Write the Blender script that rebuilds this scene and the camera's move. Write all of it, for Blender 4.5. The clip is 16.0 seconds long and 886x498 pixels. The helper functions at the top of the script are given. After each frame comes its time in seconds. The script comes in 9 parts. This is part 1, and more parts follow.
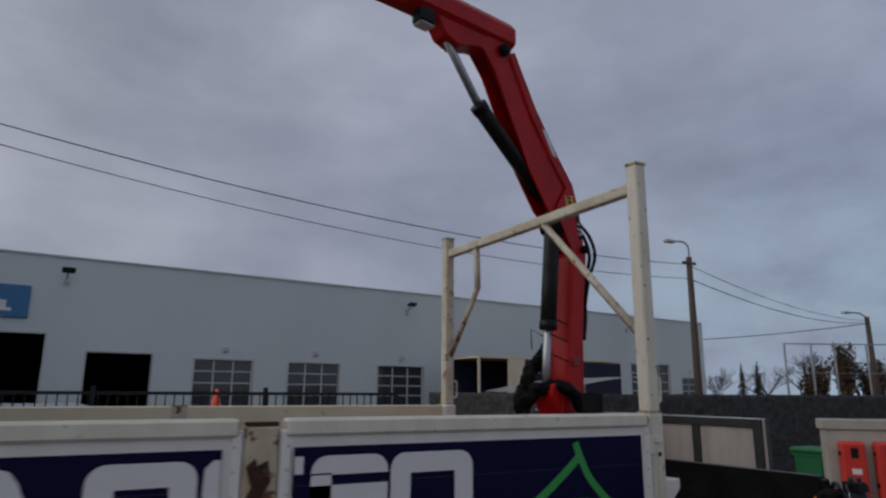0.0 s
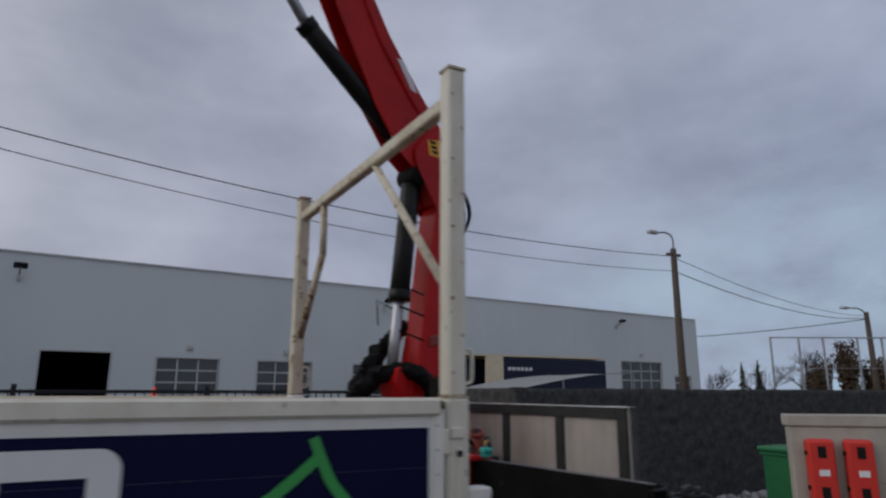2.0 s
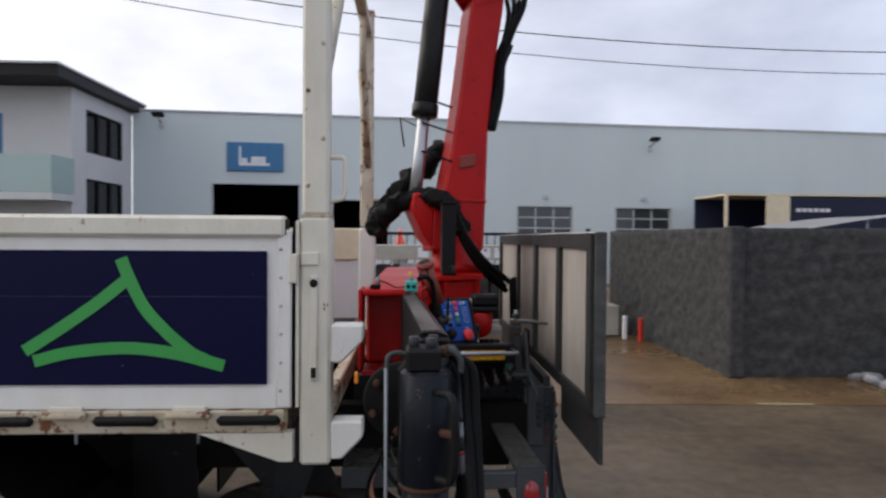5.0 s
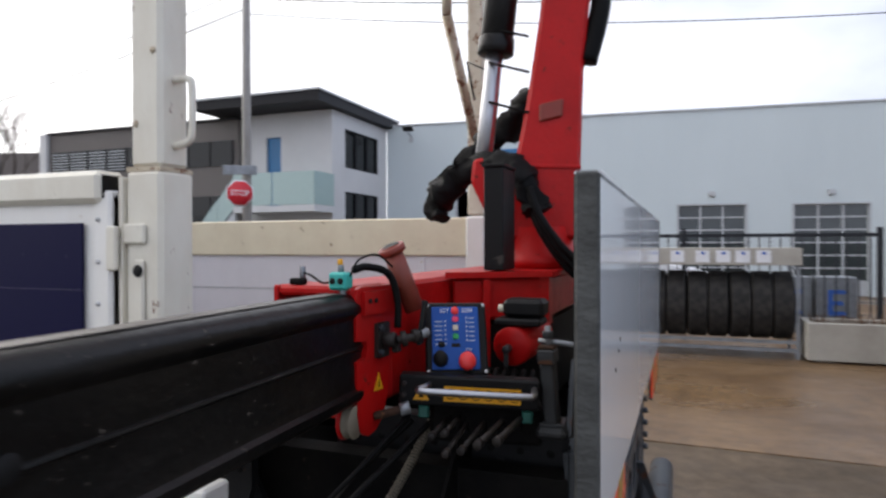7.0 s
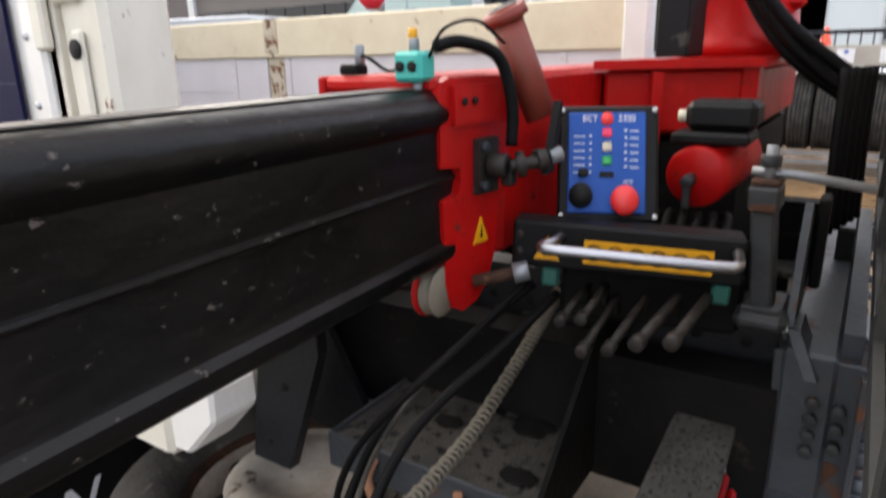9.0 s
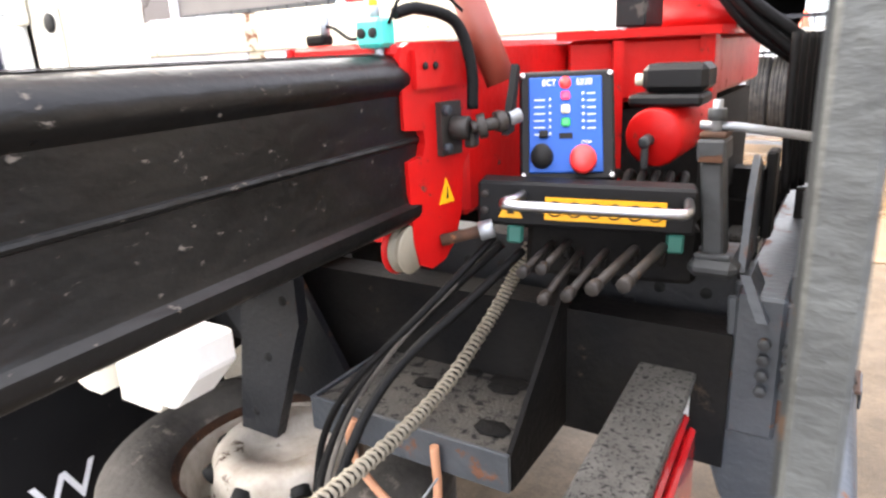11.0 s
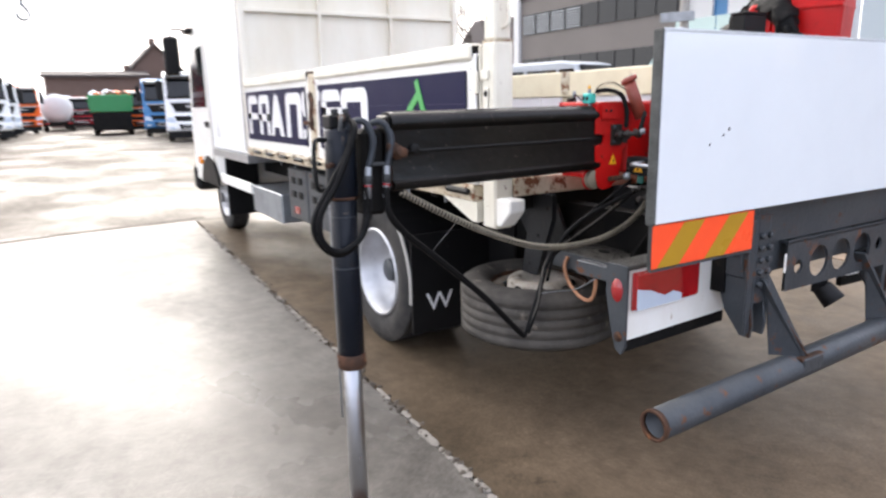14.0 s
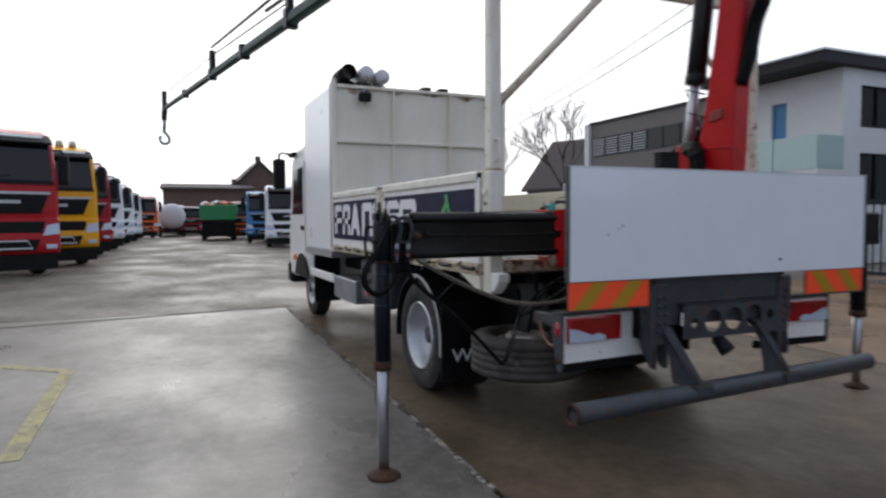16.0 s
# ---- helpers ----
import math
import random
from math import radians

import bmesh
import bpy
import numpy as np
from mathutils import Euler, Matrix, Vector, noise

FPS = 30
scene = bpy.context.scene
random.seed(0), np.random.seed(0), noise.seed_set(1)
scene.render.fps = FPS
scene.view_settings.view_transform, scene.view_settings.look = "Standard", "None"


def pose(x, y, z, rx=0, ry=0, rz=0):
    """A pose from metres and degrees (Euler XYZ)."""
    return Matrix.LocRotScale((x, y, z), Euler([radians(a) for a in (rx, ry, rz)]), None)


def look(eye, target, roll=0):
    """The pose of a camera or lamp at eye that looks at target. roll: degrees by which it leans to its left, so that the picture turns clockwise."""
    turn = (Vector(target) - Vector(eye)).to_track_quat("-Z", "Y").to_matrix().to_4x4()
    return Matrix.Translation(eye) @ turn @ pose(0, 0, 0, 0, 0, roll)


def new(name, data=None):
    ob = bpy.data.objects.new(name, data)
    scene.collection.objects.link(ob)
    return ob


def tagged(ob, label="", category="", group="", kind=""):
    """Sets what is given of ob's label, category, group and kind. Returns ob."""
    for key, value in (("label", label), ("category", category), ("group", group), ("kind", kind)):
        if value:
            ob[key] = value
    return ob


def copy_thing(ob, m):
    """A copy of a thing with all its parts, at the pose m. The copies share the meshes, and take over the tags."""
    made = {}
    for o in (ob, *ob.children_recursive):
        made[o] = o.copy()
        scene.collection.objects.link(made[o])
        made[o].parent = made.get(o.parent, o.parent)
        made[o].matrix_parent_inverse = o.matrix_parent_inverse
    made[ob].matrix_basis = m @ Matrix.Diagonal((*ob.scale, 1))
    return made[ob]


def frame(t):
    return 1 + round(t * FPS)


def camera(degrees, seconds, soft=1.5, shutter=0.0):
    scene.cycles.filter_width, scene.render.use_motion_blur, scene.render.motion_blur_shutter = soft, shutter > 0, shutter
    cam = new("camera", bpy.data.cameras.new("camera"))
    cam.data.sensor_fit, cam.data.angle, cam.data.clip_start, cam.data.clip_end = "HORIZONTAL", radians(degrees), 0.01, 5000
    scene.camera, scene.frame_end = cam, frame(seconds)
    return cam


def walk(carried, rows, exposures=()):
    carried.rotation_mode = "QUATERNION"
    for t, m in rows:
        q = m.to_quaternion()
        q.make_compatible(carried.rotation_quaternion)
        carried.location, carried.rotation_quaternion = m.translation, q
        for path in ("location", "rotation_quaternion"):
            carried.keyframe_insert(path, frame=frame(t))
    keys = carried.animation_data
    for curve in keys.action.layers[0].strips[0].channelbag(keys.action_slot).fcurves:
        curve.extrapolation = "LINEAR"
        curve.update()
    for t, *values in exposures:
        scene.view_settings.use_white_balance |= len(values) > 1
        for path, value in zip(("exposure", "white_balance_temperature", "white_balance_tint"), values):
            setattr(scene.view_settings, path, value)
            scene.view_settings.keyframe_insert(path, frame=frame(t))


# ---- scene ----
cam = camera(68.6, 16.0, soft=2.4, shutter=0.8)
PATH = [
    (0, (-2.969, -2.767, 1.96), (-2.022, -1.058, 2.388), 0.4),
    (0.5, (-2.634, -2.591, 1.94), (-1.68, -0.886, 2.369), 0.3),
    (1, (-2.212, -2.537, 1.905), (-1.265, -0.828, 2.335), 0.4),
    (1.5, (-1.831, -2.495, 1.86), (-0.888, -0.786, 2.294), 0.2),
    (2, (-1.417, -2.426, 1.866), (-0.484, -0.71, 2.298), 0.1),
    (2.5, (-1.066, -2.556, 1.854), (-0.141, -0.817, 2.202), 0.5),
    (3, (-0.725, -2.619, 1.835), (0.198, -0.852, 1.997), 0.6),
    (3.5, (-0.439, -2.531, 1.823), (0.483, -0.758, 1.9), -0.2),
    (4, (-0.114, -2.486, 1.823), (0.611, -0.622, 1.818), 0.5),
    (4.5, (0.255, -2.428, 1.78), (0.441, -0.437, 1.767), -0.8),
    (4.7, (0.271, -2.343, 1.776), (0.42, -0.349, 1.752), -0.1),
    (6.8, (1.091, -1.224, 1.708), (0.446, 0.668, 1.666), -0.4),
    (7, (1.118, -1.104, 1.674), (0.413, 0.768, 1.665), -0.1),
    (7.5, (1.09, -0.897, 1.638), (0.237, 0.912, 1.633), -0.6),
    (8, (0.976, -0.645, 1.632), (-0.075, 1.045, 1.436), -0.5),
    (8.5, (0.909, -0.528, 1.607), (-0.162, 1.12, 1.236), -0.6),
    (9, (0.889, -0.497, 1.601), (-0.163, 1.107, 1.033), -1.2),
    (9.5, (0.869, -0.486, 1.59), (-0.098, 1.118, 0.889), -1.5),
    (9.7, (0.87, -0.473, 1.585), (-0.045, 1.146, 0.851), -1.7),
    (11.8, (1.194, -0.726, 1.543), (0.051, 0.841, 1.052), -2.3),
    (12, (1.283, -0.879, 1.542), (0.107, 0.662, 1.048), -1.7),
    (12.5, (1.504, -1.126, 1.588), (0.206, 0.314, 1.097), -1.2),
    (13, (1.822, -1.337, 1.587), (0.349, -0.075, 1.102), -1.3),
    (13.5, (2.137, -1.524, 1.566), (0.528, -0.439, 1.084), -1.5),
    (14, (2.472, -1.714, 1.582), (0.792, -0.721, 1.144), -1.3),
    (14.5, (2.82, -1.819, 1.551), (1.063, -0.911, 1.257), -1.0),
    (15, (3.241, -1.957, 1.525), (1.416, -1.154, 1.367), -0.6),
    (15.5, (3.589, -2.018, 1.541), (1.738, -1.267, 1.44), -0.4),
    (16, (3.937, -2.041, 1.516), (2.106, -1.241, 1.423), -0.3),
]
EXPOSURES = [(0, -0.93, 6370, 12), (1.0, -0.73, 6370, 12), (2.0, -0.68, 6380, 12), (3.0, -0.55, 6480, 11), (4.7, 0.25, 6700, 11), (7, 0.77, 6650, 11), (8.0, 0.98, 6900, 11), (8.5, 1.1, 7050, 11),
             (9.0, 1.63, 7150, 11), (9.5, 2.46, 7250, 11), (9.7, 2.66, 7250, 11), (12, 3.48, 7250, 12), (12.5, 3.08, 7250, 12), (13.5, 2.28, 7050, 12), (14.5, 1.63, 6750, 11), (15.5, 0.72, 6480, 10), (16, 0.31, 6380, 10)]
walk(cam, [(t, look(eye, target, roll)) for t, eye, target, roll in PATH], EXPOSURES)

# ---- light ----
world = bpy.data.worlds.new("overcast")
scene.world = world
world.use_nodes = True
wn, wl = world.node_tree.nodes, world.node_tree.links
wn.clear()
w_out = wn.new("ShaderNodeOutputWorld")
w_bg = wn.new("ShaderNodeBackground")
w_sky = wn.new("ShaderNodeTexSky")
w_sky.sky_type = "NISHITA"
w_sky.sun_disc = False
w_sky.sun_elevation = radians(24)
w_sky.sun_rotation = radians(-72)
w_sky.air_density, w_sky.dust_density, w_sky.ozone_density = 1.0, 4.0, 1.0
w_co = wn.new("ShaderNodeTexCoord")
w_map = wn.new("ShaderNodeMapping")
w_map.inputs["Scale"].default_value = (1.0, 1.0, 2.0)
w_noise = wn.new("ShaderNodeTexNoise")
w_noise.inputs["Scale"].default_value = 2.9
w_noise.inputs["Detail"].default_value = 6
w_noise.inputs["Roughness"].default_value = 0.52
w_ramp = wn.new("ShaderNodeValToRGB")
w_ramp.color_ramp.elements[0].position, w_ramp.color_ramp.elements[0].color = 0.32, (5.3, 5.6, 6.3, 1)
w_ramp.color_ramp.elements[1].position, w_ramp.color_ramp.elements[1].color = 0.7, (8.7, 8.95, 9.5, 1)
# the cloud is thinner towards the sun and thicker, bluer, away from it
w_dir = wn.new("ShaderNodeVectorMath")
w_dir.operation = "DOT_PRODUCT"
w_dir.inputs[1].default_value = (-0.95, 0.05, 0.3)
w_side = wn.new("ShaderNodeValToRGB")
w_side.color_ramp.elements[0].position, w_side.color_ramp.elements[0].color = 0.1, (0.64, 0.7, 0.85, 1)
w_side.color_ramp.elements[1].position, w_side.color_ramp.elements[1].color = 0.96, (1.3, 1.27, 1.22, 1)
w_mid = w_side.color_ramp.elements.new(0.58)
w_mid.color = (0.81, 0.83, 0.9, 1)
w_half = wn.new("ShaderNodeMapRange")
w_half.inputs[1].default_value, w_half.inputs[2].default_value = -1.0, 1.0
w_mul = wn.new("ShaderNodeMix")
w_mul.data_type = "RGBA"
w_mul.blend_type = "MULTIPLY"
w_mul.inputs[0].default_value = 1.0
w_mix = wn.new("ShaderNodeMix")
w_mix.data_type = "RGBA"
w_mix.inputs[0].default_value = 0.95
w_far = wn.new("ShaderNodeVectorMath")
w_far.operation = "DOT_PRODUCT"
w_far.inputs[1].default_value = (0.86, 0.46, -0.22)
w_gap = wn.new("ShaderNodeMapRange")
w_gap.inputs[1].default_value, w_gap.inputs[2].default_value = 0.8, 0.98
w_torn = wn.new("ShaderNodeTexNoise")
w_torn.inputs["Scale"].default_value, w_torn.inputs["Detail"].default_value, w_torn.inputs["Roughness"].default_value = 5.5, 8, 0.6
w_tear = wn.new("ShaderNodeMapRange")
w_tear.inputs[1].default_value, w_tear.inputs[2].default_value = 0.36, 0.66
w_cut = wn.new("ShaderNodeMath")
w_cut.operation = "MULTIPLY"
w_open = wn.new("ShaderNodeMix")
w_open.data_type = "RGBA"
w_open.inputs[7].default_value = (5.6, 7.5, 9.0, 1)
wl.new(w_co.outputs["Generated"], w_far.inputs[0])
wl.new(w_far.outputs["Value"], w_gap.inputs[0])
wl.new(w_map.outputs[0], w_torn.inputs["Vector"])
wl.new(w_torn.outputs[0], w_tear.inputs[0])
wl.new(w_gap.outputs[0], w_cut.inputs[0])
wl.new(w_tear.outputs[0], w_cut.inputs[1])
wl.new(w_cut.outputs[0], w_open.inputs[0])
wl.new(w_co.outputs["Generated"], w_map.inputs["Vector"])
wl.new(w_map.outputs[0], w_noise.inputs["Vector"])
wl.new(w_noise.outputs[0], w_ramp.inputs[0])
wl.new(w_co.outputs["Generated"], w_dir.inputs[0])
wl.new(w_dir.outputs["Value"], w_half.inputs[0])
wl.new(w_half.outputs[0], w_side.inputs[0])
wl.new(w_ramp.outputs[0], w_mul.inputs[6])
wl.new(w_side.outputs[0], w_mul.inputs[7])
wl.new(w_sky.outputs[0], w_mix.inputs[6])
wl.new(w_mul.outputs[2], w_open.inputs[6])
wl.new(w_open.outputs[2], w_mix.inputs[7])
wl.new(w_mix.outputs[2], w_bg.inputs[0])
w_bg.inputs[1].default_value = 0.11
wl.new(w_bg.outputs[0], w_out.inputs[0])

sun = new("sun", bpy.data.lights.new("sun", "SUN"))
sun.data.energy, sun.data.angle, sun.data.color = 1.1, radians(60), (1.0, 0.96, 0.9)
sun.matrix_world = look((-40, 10, 24), (0, 0, 0))


# ---- materials ----
def surf(name, base, rough=0.5, metal=0.0, second=None, mix=0.35, scale=6.0, spots=None, spot_at=0.68, spot_scale=14.0,
         bump=0.06, bump_scale=60.0, rough_var=0.12, coat=0.0, rand=0.0, stretch=(1, 1, 1), spec=0.5, soft=0.05):
    """A weathered surface: base and second colour in broad patches, spots of dirt or rust past a level, fine relief."""
    m = bpy.data.materials.new(name)
    m.use_nodes = True
    n, l = m.node_tree.nodes, m.node_tree.links
    b = n["Principled BSDF"]
    b.inputs["Metallic"].default_value = metal
    b.inputs["Coat Weight"].default_value = coat
    b.inputs["Specular IOR Level"].default_value = spec
    co = n.new("ShaderNodeTexCoord")
    mp = n.new("ShaderNodeMapping")
    mp.inputs["Scale"].default_value = stretch
    l.new(co.outputs["Object"], mp.inputs["Vector"])
    second = second or tuple(c * 0.72 for c in base)
    n1 = n.new("ShaderNodeTexNoise")
    n1.inputs["Scale"].default_value, n1.inputs["Detail"].default_value, n1.inputs["Roughness"].default_value = scale, 6, 0.62
    l.new(mp.outputs[0], n1.inputs["Vector"])
    r1 = n.new("ShaderNodeMapRange")
    r1.inputs[1].default_value, r1.inputs[2].default_value, r1.inputs[4].default_value = 0.38, 0.68, mix
    l.new(n1.outputs[0], r1.inputs[0])
    m1 = n.new("ShaderNodeMix")
    m1.data_type = "RGBA"
    m1.inputs[6].default_value, m1.inputs[7].default_value = (*base, 1), (*second, 1)
    l.new(r1.outputs[0], m1.inputs[0])
    col = m1.outputs[2]
    if rand:
        oi = n.new("ShaderNodeObjectInfo")
        hv = n.new("ShaderNodeHueSaturation")
        rr = n.new("ShaderNodeMapRange")
        rr.inputs[3].default_value, rr.inputs[4].default_value = 1 - rand, 1 + rand
        l.new(oi.outputs["Random"], rr.inputs[0])
        l.new(rr.outputs[0], hv.inputs["Value"])
        l.new(col, hv.inputs["Color"])
        col = hv.outputs[0]
    rough_in = None
    if spots:
        n2 = n.new("ShaderNodeTexNoise")
        n2.inputs["Scale"].default_value, n2.inputs["Detail"].default_value, n2.inputs["Roughness"].default_value = spot_scale, 8, 0.7
        l.new(mp.outputs[0], n2.inputs["Vector"])
        r2 = n.new("ShaderNodeMapRange")
        r2.inputs[1].default_value, r2.inputs[2].default_value = spot_at, spot_at + soft
        l.new(n2.outputs[0], r2.inputs[0])
        m2 = n.new("ShaderNodeMix")
        m2.data_type = "RGBA"
        m2.inputs[7].default_value = (*spots, 1)
        l.new(col, m2.inputs[6])
        l.new(r2.outputs[0], m2.inputs[0])
        col = m2.outputs[2]
        rough_in = r2.outputs[0]
    l.new(col, b.inputs["Base Color"])
    n3 = n.new("ShaderNodeTexNoise")
    n3.inputs["Scale"].default_value, n3.inputs["Detail"].default_value = bump_scale, 4
    l.new(mp.outputs[0], n3.inputs["Vector"])
    r3 = n.new("ShaderNodeMapRange")
    r3.inputs[3].default_value, r3.inputs[4].default_value = max(0.02, rough - rough_var), min(1, rough + rough_var)
    l.new(n1.outputs[0], r3.inputs[0])
    rough_out = r3.outputs[0]
    if rough_in is not None:
        mr = n.new("ShaderNodeMix")
        l.new(rough_in, mr.inputs[0])
        l.new(rough_out, mr.inputs[2])
        mr.inputs[3].default_value = 0.85
        rough_out = mr.outputs[0]
    l.new(rough_out, b.inputs["Roughness"])
    if bump:
        bp = n.new("ShaderNodeBump")
        bp.inputs["Strength"].default_value, bp.inputs["Distance"].default_value = bump * 3, 0.004
        l.new(n3.outputs[0], bp.inputs["Height"])
        l.new(bp.outputs[0], b.inputs["Normal"])
    return m


